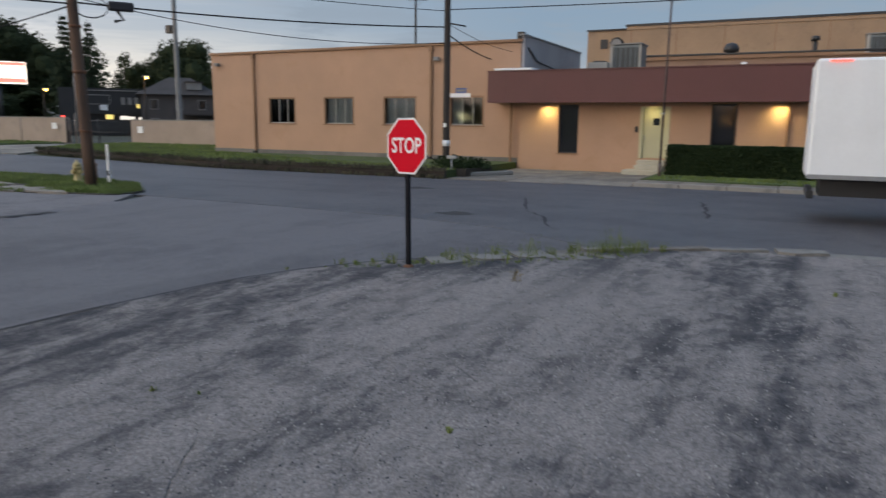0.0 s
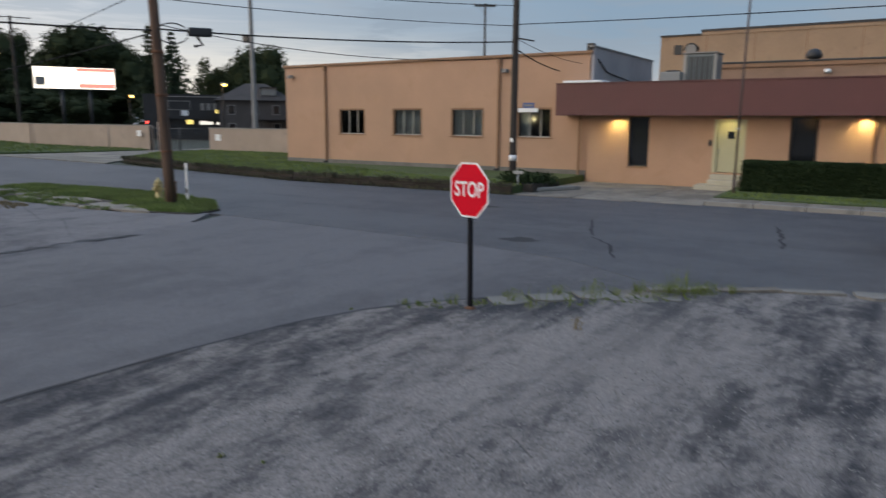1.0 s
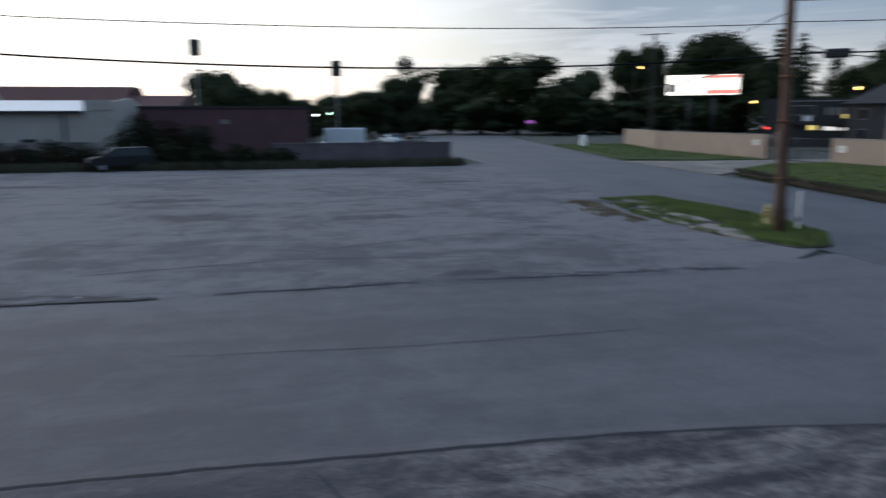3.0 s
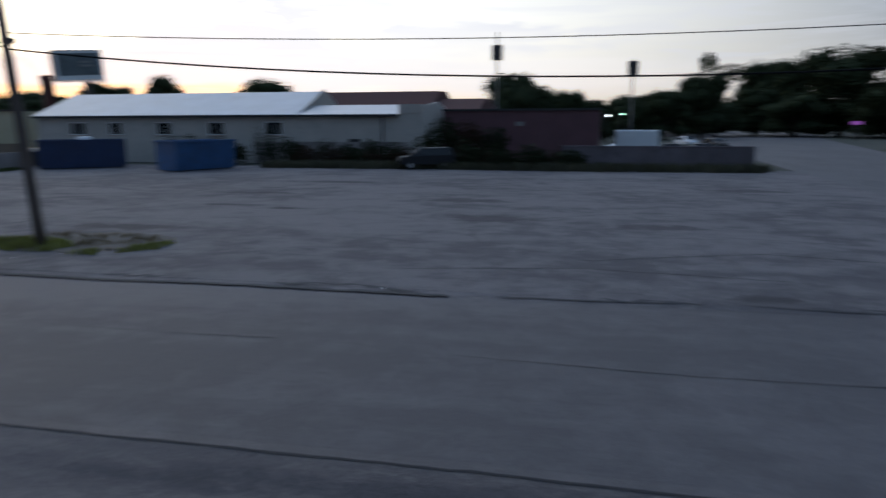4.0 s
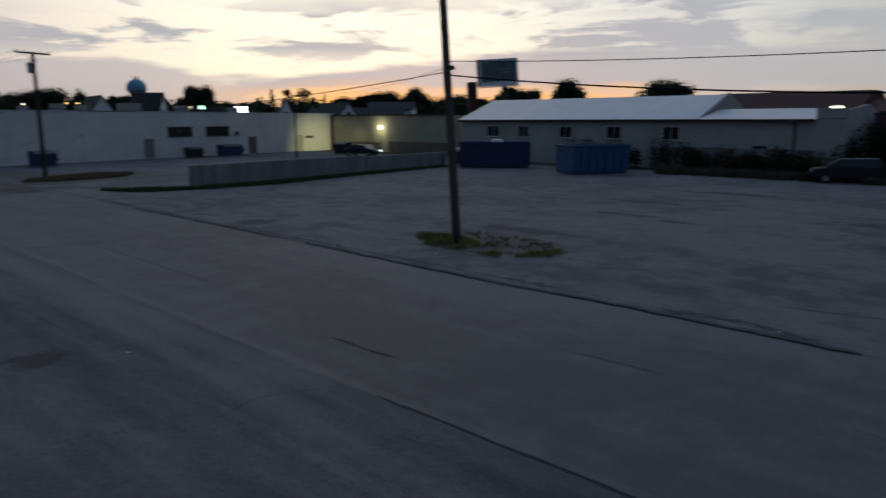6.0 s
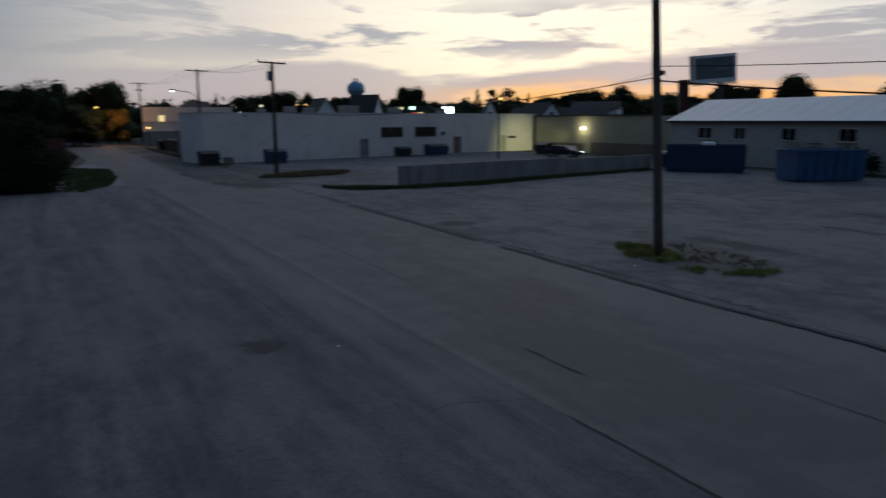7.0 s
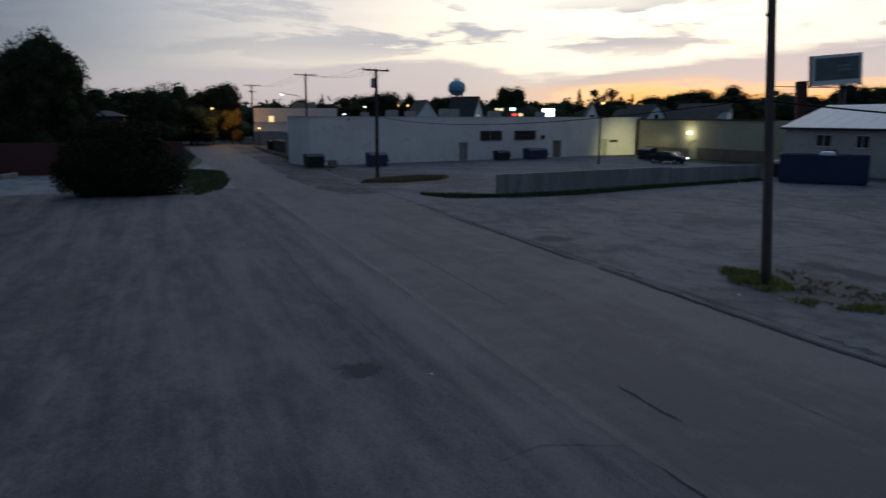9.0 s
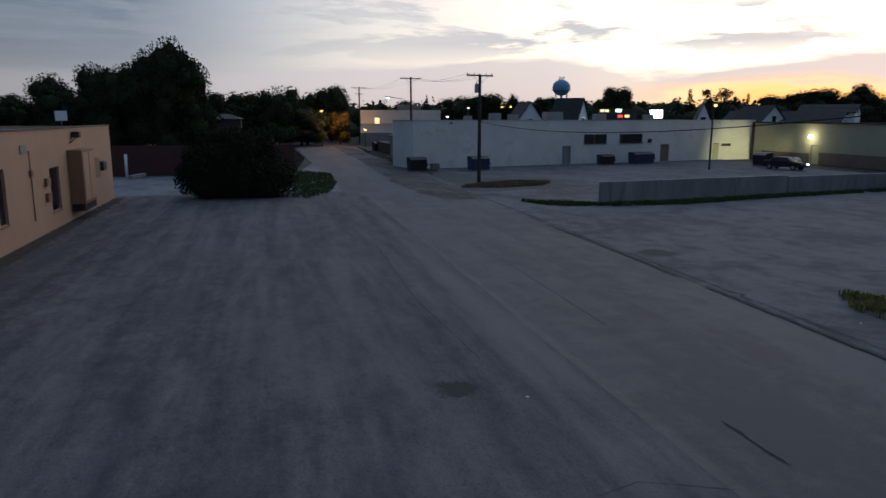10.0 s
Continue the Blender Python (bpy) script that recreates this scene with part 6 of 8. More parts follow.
LEAF_DRY = leaf_material("dry_brush", (0.050, 0.034, 0.024), (0.085, 0.058, 0.038))
for i, (y, h) in enumerate([(-33.0, 2.3), (-35.0, 1.7), (-39.0, 3.3), (-43.5, 3.2), (-48.5, 3.0), (-57.5, 2.6), (-38.0, 3.0)]):
    rng, bm = random.Random(70 + i), bmesh.new()
    leaf_cloud(bm, [((0, 0, h * 0.55), (0.5, 0.8, h * 0.45)), ((0.1, 0.7, h * 0.4), (0.5, 0.6, h * 0.4)), ((0.1, -0.6, h * 0.35), (0.5, 0.6, h * 0.35))], 420, 0.10, rng, 0.2)
    for k in range(9):
        a = rng.uniform(0, 6.283)
        tube([(0, 0, 0), (0.3 * math.cos(a), 0.5 * math.sin(a), h * 0.5), (0.5 * math.cos(a), 0.9 * math.sin(a), h * rng.uniform(0.8, 1.05))], [0.03, 0.02, 0.006], 4, bm)
    t = thing("brush", (-55.0, y, 0), label="half-dry brush growing against the workshop wall", category="shrub", group="brush by the workshop")
    part("leaves", bm, LEAF_DRY if i % 2 else LEAF_BUSH, t)


rng = random.Random(83)
for i in range(15):
    y, h = -33.5 + i * 1.6 + rng.uniform(-0.5, 0.5), rng.uniform(1.2, 2.1)
    bm = bmesh.new()
    leaf_cloud(bm, [((0, 0, h * 0.5), (0.6, 1.0, h * 0.5)), ((0.1, 0.7, h * 0.35), (0.5, 0.7, h * 0.35)), ((0.1, -0.8, h * 0.3), (0.5, 0.7, h * 0.3))], 460, 0.11, rng, 0.15)
    for k in range(7):
        a = rng.uniform(0, 6.283)
        tube([(0, 0, 0), (0.3 * math.cos(a), 0.6 * math.sin(a), h * 0.6), (0.45 * math.cos(a), 0.9 * math.sin(a), h * rng.uniform(0.9, 1.2))], [0.025, 0.018, 0.006], 4, bm)
    t = thing("brush", (-51.8 + rng.uniform(-0.6, 0.6), y, 0), label="dark tangled brush along the lot's edge", category="shrub", group="brush along the lot")
    part("leaves", bm, LEAF_DRY if rng.random() < 0.55 else LEAF_BUSH, t)
for i, (x, y, h) in enumerate([(-57.2, -22.6, 4.1), (-58.6, -20.8, 3.8), (-59.6, -18.4, 3.2)]):
    bm = bmesh.new()
    leaf_cloud(bm, [((0, 0, h * 0.5), (1.2, 1.4, h * 0.5)), ((0.2, 0.8, h * 0.65), (0.8, 0.9, h * 0.33)), ((0.2, -0.9, h * 0.45), (0.8, 0.9, h * 0.4))], 1500, 0.13, rng, 0.2)
    t = thing("shrub", (x, y, 0), label="tall dark vine-grown shrub beside the workshop", category="shrub", group="shrubs by the workshop")
    part("stems", tube([(0, 0, 0), (0, 0, h * 0.7)], 0.08, 6), BARK, t)
    part("leaves", bm, LEAF_DRY if i == 1 else LEAF_BUSH, t)


def roll_off(place, turn, length, label, colour, lid):
    t = thing("dumpster", place, turn, label, "dumpster", group="blue dumpsters")
    bm = extruded([(0.0, 0.08), (2.3, 0.08), (2.4, 2.2), (-0.1, 2.2)], 0, length)
    part("body", bm, colour, t)
    for k in range(int(length / 0.8) + 1):
        part("rib", box(k * 0.8, k * 0.8 + 0.1, -0.17, -0.07, 0.25, 2.2), colour, t)
    part("top_rail", box(-0.08, length + 0.08, -0.2, -0.08, 2.2, 2.36, 0.01), colour, t)
    part("top_rail", box(-0.08, length + 0.08, 2.38, 2.5, 2.2, 2.36, 0.01), colour, t)
    part("end_rail", box(-0.12, 0.0, -0.1, 2.4, 2.2, 2.36, 0.01), colour, t)
    for x in (0.4, length - 0.5):
        part("skid", box(x, x + 0.2, 0.1, 2.2, 0, 0.078), DARK, t)
    if lid:
        part("lid", box(0.05, length * 0.5, -0.05, 2.35, 2.362, 2.42), BLACK, t)
        part("lid", box(length * 0.52, length - 0.05, -0.05, 2.35, 2.362, 2.42), BLACK, t)
    elif lid is not None:
        part("load", box(length * 0.45, length * 0.62, 0.5, 1.8, 2.0, 2.6, 0.15), WHITE, t)
    return t


roll_off((-43.4, -52.8, 0.02), 128, 6.4, "blue steel roll-off dumpster, worn and rusty", BLUE, False)
roll_off((-43.0, -40.2, 0.02), 158, 5.6, "bright blue open steel dumpster, dented", BRIGHT_BLUE, None)


def car(place, turn, paint, label, lit=False, estate=False):
    t = thing("parked_car", place, turn, label, "car", group="parked cars")
    side = [(-2.2, 0.35), (2.15, 0.35), (2.25, 0.55), (2.15, 0.78), (1.15, 0.92), (0.45, 1.38), (-0.75, 1.43), (-1.5, 1.02), (-2.15, 0.95), (-2.25, 0.6)]
    if estate:
        side = [(-2.2, 0.4), (2.15, 0.4), (2.25, 0.65), (2.15, 0.95), (1.25, 1.08), (0.55, 1.66), (-1.85, 1.70), (-2.15, 1.15), (-2.22, 1.0), (-2.25, 0.65)]
    glass = [(1.34, 0.96), (1.60, 1.12)][estate]
    bm = bmesh.new()
    rows = []
    for y, k in ((-0.88, 0.0), (-0.80, 1.0), (0.80, 1.0), (0.88, 0.0)):
        rows.append([bm.verts.new((x * (0.97 + 0.03 * k), y * (0.82 if z > 1.2 else 1.0), z - (0.04 if not k and z > 0.5 else 0))) for x, z in side])
    for r, s in zip(rows, rows[1:]):
        for i in range(len(side)):
            j = (i + 1) % len(side)
            bm.faces.new((r[i], r[j], s[j], s[i])).smooth = True
    bm.faces.new(rows[0][::-1])
    bm.faces.new(rows[-1])
    bmesh.ops.recalc_face_normals(bm, faces=bm.faces)
    body = part("body", bm, paint, t)
    for y in (-0.875, 0.875):
        part("side_window", extruded([(y * 0.86, glass[0]), (y * 0.9, glass[0]), (y * 1.01, glass[1]), (y * 0.97, glass[1])], -1.75 if estate else -1.2, 0.62), DARK_GLASS, body)
    part("windscreen", slab([(0.5, -0.62), (1.05, -0.72), (1.05, 0.72), (0.5, 0.62)], 0.0, 0.02), DARK_GLASS, body).matrix_basis = pose(0.66, 0, 2.00 if estate else 1.74, 0, 40, 0)
    for x in (-1.4, 1.35):
        for y in (-0.8, 0.8):
            w = part("wheel", tube([(x, y - 0.1, 0.32), (x, y + 0.1, 0.32)], 0.32, 20), RUBBER, t)
            part("rim", tube([(x, y - 0.115, 0.32), (x, y + 0.115, 0.32)], 0.19, 12), STEEL, w)
    for y in (-0.62, 0.62):
        # the one glowing box imitates a glint on the bodywork, not a switched-on headlamp
        part("headlight", box(2.12, 2.24, y - 0.2, y + 0.2, 0.6, 0.75, 0.03), LAMP_WHITE if lit and y > 0 else TRIMGREY, t)
        part("tail_light", box(-2.26, -2.16, y - 0.18, y + 0.18, 0.68, 0.85, 0.03), DARK_RED, t)
    return t


car((-49.8, -22.2, 0.02), 292, CARBLACK, "dark parked estate car beside the brush", estate=True)
car((-51.3, -76.4, 0.01), 112, CARBLACK, "black parked sedan under the wall lamp", True)
car((-72, -1.2, 0), 90, CARBLACK, "dark parked car in the far lot")
car((-73, 2.0, 0), 90, CARBLUE, "dark parked car in the far lot")
car((1.6, -178, 0), 95, WHITE, "white car parked along the street")
t = thing("storage_tank", (-70.0, -5.1, 0), 90, "white storage box container in the far lot", "container")
part("body", box(-2.1, 2.1, -1.0, 1.0, 0.15, 2.8, 0.08), WHITE, t)
part("base", box(-2.0, 2.0, -0.9, 0.9, 0, 0.148), DARK, t)

# billboard on its column
bb = thing("billboard", (-100.2, -94.0, 0), 143, "grey billboard frame on a steel column, leaning slightly", "billboard")
bb.matrix_basis = pose(-100.2, -94.0, 0, 0, -4, 143)
part("column", tube([(1.2, 0.4, 0), (1.2, 0.4, 11.0)], 0.5, 12), DARK, bb)
part("backing", box(-3.9, 3.9, 0.0, 0.5, 10.8, 15.7), DARK, bb)
f = part("frame", box(-3.6, 3.9, -0.16, -0.005, 10.85, 15.65), BARN_TRIM, bb, "pale metal frame")
part("screen", box(-3.1, 3.5, -0.2, -0.162, 11.6, 15.2), surface("billboard_print", (0.13, 0.15, 0.155), 0.5, 0.5, 0.4, 3.0), f)
for z, w in ((13.6, 1.9), (13.0, 2.2)):
    part("lettering_bar", box(0.2, 0.2 + w, -0.22, -0.202, z, z + 0.35), TRIMGREY, f)
part("catwalk", box(-3.6, 3.9, -0.9, -0.01, 10.55, 10.7), BARN_TRIM, bb)
part("chimney", box(-5.6, -4.0, 0.5, 2.2, 0, 11.8), DARK_RED, bb)

# ---- south-west: yard wall, long white building, yellow building ----
yw = thing("yard_wall", (-16.5, -51.8, 0), 187.5, "stained low concrete yard wall, white streaked", "wall")
part("wall", box(0, 16.6, -0.12, 0.12, 0, 1.5, 0.015), OLD_WALL, yw)
part("wall", box(16.7, 28.0, -0.12, 0.12, 0, 1.38, 0.015), OLD_WALL, yw)
for k in range(7):
    part("pilaster", box(k * 4.0 + 0.2, k * 4.0 + 0.5, 0.122, 0.17, 0, 1.46 if k < 4 else 1.34), OLD_WALL, yw)
meadow("yard_wall_grass", [(-11.6, -54.6), (-13, -51.6), (-16.5, -50.4), (-22, -50.2), (-31, -52.2), (-43.5, -54.2), (-43.5, -55.2), (-31, -53.4), (-22, -51.9), (-16.4, -51.6), (-14.6, -53)],
       0.015, 60, 0.24, MIDGRASS, 44, "rough grass along the foot of the yard wall", 0.12, 0.03)
tagged(mesh_object("street_shoulder", slab(ragged([(-10.35, -57.0), (-6.9, -57.0), (-5.9, -62), (-5.7, -70), (-6.2, -86), (-6.8, -103), (-7.5, -154), (-8.4, -200), (-10.5, -200), (-10.35, -120)], 5.0, 0.9, 1.2), -0.3, 0.006), SHOULDER),
       "gritty brown-grey shoulder along the street", "shoulder", kind="structure")
# dark soil colour stands in for tree shade over this verge
tagged(mesh_object("far_verge", slab([(2.6, -82.7), (12, -82.7), (12, -200), (1.0, -200), (0.3, -110)], -0.3, 0.012), SOIL), "weedy verge beside the far street, tree shade in its dark colour", "verge", kind="structure")
meadow("far_verge_grass", [(2.6, -83.5), (8, -83.5), (6, -140), (1.0, -140), (0.4, -110)], 0.01, 9, 0.25, DARKGRASS, 71, "dark rough grass beside the far street", 0.0, 0.04)
tagged(mesh_object("dirt_verge", slab(ragged([(-10.3, -62.5), (-12.5, -61.5), (-17.5, -62.6), (-21.0, -64.0), (-20.0, -69.5), (-14.5, -74.0), (-12.6, -84), (-12.4, -104), (-11.6, -146), (-8.4, -162), (-10.2, -120), (-10.6, -95), (-10.6, -76)], 9.0, 0.9, 1.2), 0.0, 0.018), DIRT),
       "dusty brown dirt strip along the street edge", "verge", kind="structure")
meadow("verge_grass", [(-10.4, -76), (-12.6, -84), (-12.4, -104), (-11.6, -146), (-10.0, -120), (-10.6, -95)], 0.018, 14, 0.14, DRYGRASS, 61, "thin dry grass on the dirt strip", 0.4, 0.03)
meadow("dry_bed", [(-10.4, -64.6), (-12.5, -66.8), (-16.5, -68.3), (-19.2, -67.2), (-17.5, -65.0), (-13.5, -63.9)], 0.01, 75, 0.30, DRYGRASS, 45, "dry brown grass bed round the pole", 0.0, 0.03)

front = math.degrees(math.atan2(-9.5, -49.8))
white = thing("white_building", (-62.0, -96.0, 0), front + 180, "long low white painted block building", "building")
LW = 52.4
U = lambda u: 50.7 - u
holes = [(U(24.94), U(21.41), 2.45, 3.66), (U(30.65), U(26.92), 2.45, 3.66), (U(19.5), U(18.2), 0.03, 2.25), (U(35.2), U(33.7), 0.03, 2.22), (U(44.0), U(42.95), 0.03, 2.2)]


def north_wall(parent, length, height, holes, material, depth):
    """The front faces the building's own +y."""
    o = part("wall", pierced(length, height, 0.25, [(length - b, length - a, c, d) for a, b, c, d in holes], z0=-0.1), material, parent)
    o.matrix_basis = pose(length, 0, 0, 0, 0, 180)
    part("wall", box(0, 0.25, -depth, -0.25, 0, height), material, parent)
    part("wall", box(length - 0.25, length, -depth, -0.25, 0, height), material, parent)
    part("wall", box(0.25, length - 0.25, -depth, -depth + 0.25, 0, height), material, parent)
    part("roof", box(0.25, length - 0.25, -depth + 0.25, -0.25, height - 0.4, height - 0.25), ROOF, parent)


north_wall(white, LW, 5.38, holes, WHITE_WALL, 6.4)
part("rear_wall", box(0.0, LW - 15.0, -12.0, -6.402, 0, 5.1), WHITE_WALL, white)
part("coping", box(-0.05, LW + 0.05, -0.28, 0.06, 5.382, 5.45), SILVER, white)
part("coping", box(LW - 0.28, LW + 0.06, -6.4, -0.28, 5.382, 5.45), SILVER, white)
for a, b in ((U(24.94), U(21.41)), (U(30.65), U(26.92))):
    w = part("window", box(a, b, -0.2, -0.12, 2.46, 3.65), DARK_GLASS, white, "dark louvred strip window")
    for k in range(5):
        part("louvre", box(a + 0.03, b - 0.03, -0.118, -0.06, 2.5 + k * 0.24, 2.66 + k * 0.24), TIMBER, w)
    part("sill", box(a - 0.1, b + 0.1, -0.1, 0.06, 2.36, 2.445), TRIMGREY, w)
for a, b, m in ((U(19.5), U(18.2), TRIMGREY), (U(35.2), U(33.7), BROWN_BASE), (U(44.0), U(42.95), DOOR)):
    d = part("door", box(a + 0.05, b - 0.05, -0.2, -0.12, 0.03, 2.18), m, white)
    part("door_frame", box(a, b, -0.1, 0.02, 2.185, 2.28), TRIMGREY, d)
    part("door_knob", spun([(0.02, 0), (0.05, 0.03), (0.02, 0.07)], 8, at=(b - 0.2, -0.11, 1.05)), STEEL, d)
part("wall_plate", box(U(46.2), U(44.5), 0.003, 0.04, 1.85, 2.2), DARK, white)
part("meter_cap", box(U(32.0), U(31.5), 0.003, 0.25, 2.5, 3.0, 0.05), DARK, white)
part("eave_lamp", spun([(0.05, 0), (0.16, 0.05), (0.1, 0.25)], 10, at=(U(3.0), 0.2, 5.0)), STEEL, white)
for k in range(12):
    part("wall_joint", box(U(4.2 * k + 2.0), U(4.2 * k + 1.98), 0.002, 0.006, 0.1, 5.3), WHITE_WALL, white)
for i, (u, d, w, h) in enumerate([(12, 5.2, 1.3, 0.8), (14.5, 5, 1.2, 0.7), (21, 5.4, 2.2, 1.0), (28, 5.2, 1.5, 0.8), (36, 5, 1.2, 0.7), (8, 5, 0.9, 0.5)]):
    m = white.matrix_basis @ Matrix.Translation((U(u), -d, 5.12))
    roof_unit(tuple(m.translation), (w, w * 0.8, h + 0.3), "pale roof unit on the white building", False)

yellow = thing("yellow_building", (-61.16, -95.15, 0), 90, "yellowish rendered building with a brown base", "building")
block("wall", 25, 16, 5.0, YELLOW_WALL, yellow, [(11.1, 12.4, 0.02, 2.35)])
part("base_course", box(12.6, 24.9, -0.05, -0.003, 0, 1.5), BROWN_BASE, yellow)
part("base_course", box(2.0, 10.9, -0.05, -0.003, 0, 1.3), BROWN_BASE, yellow)
part("roof_edge", box(-0.1, 25.1, -0.2, 0.25, 5.002, 5.2), DARK, yellow)
part("corner_post", box(-0.3, 0.2, -0.10, -0.004, 0, 5.1), DARK, yellow)
d = part("door", box(11.15, 12.35, 0.1, 0.15, 0.03, 2.3), DOOR, yellow)
part("door_handle", box(11.25, 11.3, 0.03, 0.098, 1.0, 1.15), STEEL, d)
part("wall_lamp", box(10.85, 11.35, -0.3, -0.004, 3.2, 3.6, 0.02), LAMP_YELLOW, yellow, "lit wall pack lamp")
p = (yellow.matrix_basis @ Matrix.Translation((11.1, -0.95, 3.30))).translation
# added spot, hung clear of the wall pack, to brighten the white building's end
bulb("white_wall_spot", tuple(p), 6200, (1.0, 0.96, 0.40), 0.15, 60, (0.20, -0.96, -0.22), 1.0)
bulb("wall_lamp_halo", tuple(p), 240, (1.0, 0.93, 0.5), 0.12)


def bin_(place, turn, w, d, h, label, colour):
    t = thing("trash_container", place, turn, label, "trash container", group="yard containers")
    part("body", extruded([(0.12, 0.12), (d - 0.12, 0.12), (d, h * 0.82), (0, h * 0.82)], 0, w), colour, t)
    part("lid", extruded([(-0.04, h * 0.83), (d + 0.04, h * 0.83), (d * 0.9, h), (d * 0.3, h * 0.97)], -0.03, w + 0.03), BLACK, t)
    for x in (0.15, w - 0.15):
        for y in (0.25, d - 0.25):
            part("caster", tube([(x - 0.04, y, 0.07), (x + 0.04, y, 0.07)], 0.07, 10), RUBBER, t)
    for x in (0.0, w - 0.06):
        part("lift_pocket", box(x - 0.08, x + 0.12, -0.1, -0.002, h * 0.4, h * 0.55), colour, t)
    return t


bin_((-9.6, -82.6, 0.01), 190, 1.9, 1.3, 1.5, "dark front-load trash container with a lid", BLACK)
t = bin_((-12.0, -82.6, 0.01), 190, 0.8, 0.8, 0.8, "small grey crate container by the dumpster", CONCRETE)
bin_((-16.4, -82.3, 0.01), 190, 2.1, 1.4, 1.55, "dark blue front-load trash container", BLUE)
bin_((-34.4, -87.6, 0.01), 190, 1.9, 1.2, 1.25, "black trash container by the white wall", BLACK)
bin_((-39.2, -88.2, 0.01), 190, 3.0, 1.5, 1.45, "blue trash container by the white wall", BLUE)
bin_((-5.8 - 6.5, -128, 0.01), 190, 2.6, 1.6, 1.6, "black trash container beside the far street", BLACK)
bin_((-52.0, -83.0, 0.01), 100, 1.8, 1.4, 1.6, "dark trash container behind the sedan", BLACK)
bin_((-46.2, -56.5, 0.02), 100, 1.6, 1.2, 1.6, "dark trash container by the roll-off", BLACK)
fn = thing("yard_fence", (-12.8, -112.0, 0), 90, "low dark board fence beside the far street", "fence")
for k in range(24):
    part("board", box(-k * 0.8, -k * 0.8 + 0.72, -0.03, 0.03, 0, 1.7), TIMBER, fn)
shed = thing("lean_to_shed", (-11.6, -99.0, 0), 90, "grey lean-to shed behind the white building", "shed")
part("wall", extruded([(0.0, 0.0), (4.2, 0.0), (4.2, 4.6), (0.0, 3.2)], -9.0, 3.5), TRIMGREY, shed)
part("roof", extruded([(-0.4, 3.1), (4.4, 4.7), (4.4, 4.85), (-0.4, 3.25)], -9.3, 3.8), ROOF, shed)
wl = thing("white_works", (-30.6, -156.6, 0), -8, "two-storey white works far down the street", "building")
north_wall(wl, 17, 7.2, [(13.0, 14.0, 4.0, 5.6)], WHITE_WALL, 14)
part("lit_window", box(13.0, 14.0, -0.2, -0.1, 4.0, 5.6), LAMP_WARM, wl)
part("roof_unit", box(4, 9, -6, -3, 7.2, 8.4, 0.05), TRIMGREY, wl)
part("lean_to", extruded([(0, 0), (6, 0), (6, 2.6), (0, 4.4)], 10, 17), TRIMGREY, wl)


def gabled(place, turn, w, d, eave, ridge, wall_mat, roof_mat, label, win=True):
    """A small house, its gable towards its own -y."""
    t = thing("house", place, turn, label, "house", group="distant houses")
    bm = bmesh.new()
    out = [(-w / 2, 0), (w / 2, 0), (w / 2, eave), (0, ridge), (-w / 2, eave)]
    a, b = [bm.verts.new((x, 0, z)) for x, z in out], [bm.verts.new((x, d, z)) for x, z in out]
    bm.faces.new(a)
    bm.faces.new(b[::-1])
    for i in range(5):
        bm.faces.new((a[i], b[i], b[(i + 1) % 5], a[(i + 1) % 5]))
    bmesh.ops.recalc_face_normals(bm, faces=bm.faces)
    part("wall", bm, wall_mat, t)
    for s in (-1, 1):
        k = (ridge - eave) / (w / 2)
        bm = bmesh.new()
        vs = [bm.verts.new(p) for p in ((0, -0.3, ridge + 0.05), (s * (w / 2 + 0.4), -0.3, eave - 0.4 * k + 0.05), (s * (w / 2 + 0.4), d + 0.3, eave - 0.4 * k + 0.05), (0, d + 0.3, ridge + 0.05),
                                        (0, -0.3, ridge + 0.2), (s * (w / 2 + 0.4), -0.3, eave - 0.4 * k + 0.2), (s * (w / 2 + 0.4), d + 0.3, eave - 0.4 * k + 0.2), (0, d + 0.3, ridge + 0.2))]
        for q in ((0, 1, 2, 3), (7, 6, 5, 4), (0, 4, 5, 1), (1, 5, 6, 2), (2, 6, 7, 3), (3, 7, 4, 0)):
            bm.faces.new([vs[i] for i in q])
        bmesh.ops.recalc_face_normals(bm, faces=bm.faces)
        part("roof", bm, roof_mat, t)
    if win:
        wd = part("window", box(-0.5, 0.5, -0.06, -0.003, eave - 0.4, eave + 0.9), WHITE, t)
        part("pane", box(-0.4, 0.4, -0.075, -0.062, eave - 0.3, eave + 0.8), DARK_GLASS, wd)
    return t


S = 180 - 24
gabled((-41.3, -131, 0), S + 18, 5.4, 9, 4.6, 8.4, WHITE, SHINGLE, "white gabled house behind the white building")
gabled((-53.0, -134, 0), S + 62, 5.0, 5.6, 5.0, 9.2, WHITE, SHINGLE, "house with a steep dark shingle roof")
gabled((-92, -112, 0), S + 60, 8, 10, 4.6, 6.7, WHITE, SHINGLE, "low house with a long dark roof")
gabled((-82.5, -118, 0), S + 20, 4.6, 9, 5.2, 7.7, WHITE, SHINGLE, "white gable of a small house")
gabled((-61.9, -108.5, 0), S - 4, 2.3, 5, 5.0, 7.8, WHITE, SHINGLE, "narrow white dormer gable")
gabled((-96.0, -113.5, 0), S + 62, 6.0, 9, 6.6, 7.9, WHITE, SHINGLE, "white house with a low dark gable")
gabled((-92.0, -131.0, 0), S + 50, 6.0, 8, 5.4, 6.9, BARN, SHINGLE, "low pale house with a dark roof")
cabin = thing("house", (11.3, -120.4, 0), 180, "small house with a pale hipped roof beyond the bush", "house", group="distant houses")
part("wall", box(-2.2, 2.2, -2.0, 2.0, 0, 5.45), HOUSE_WALL, cabin)
bm = bmesh.new()
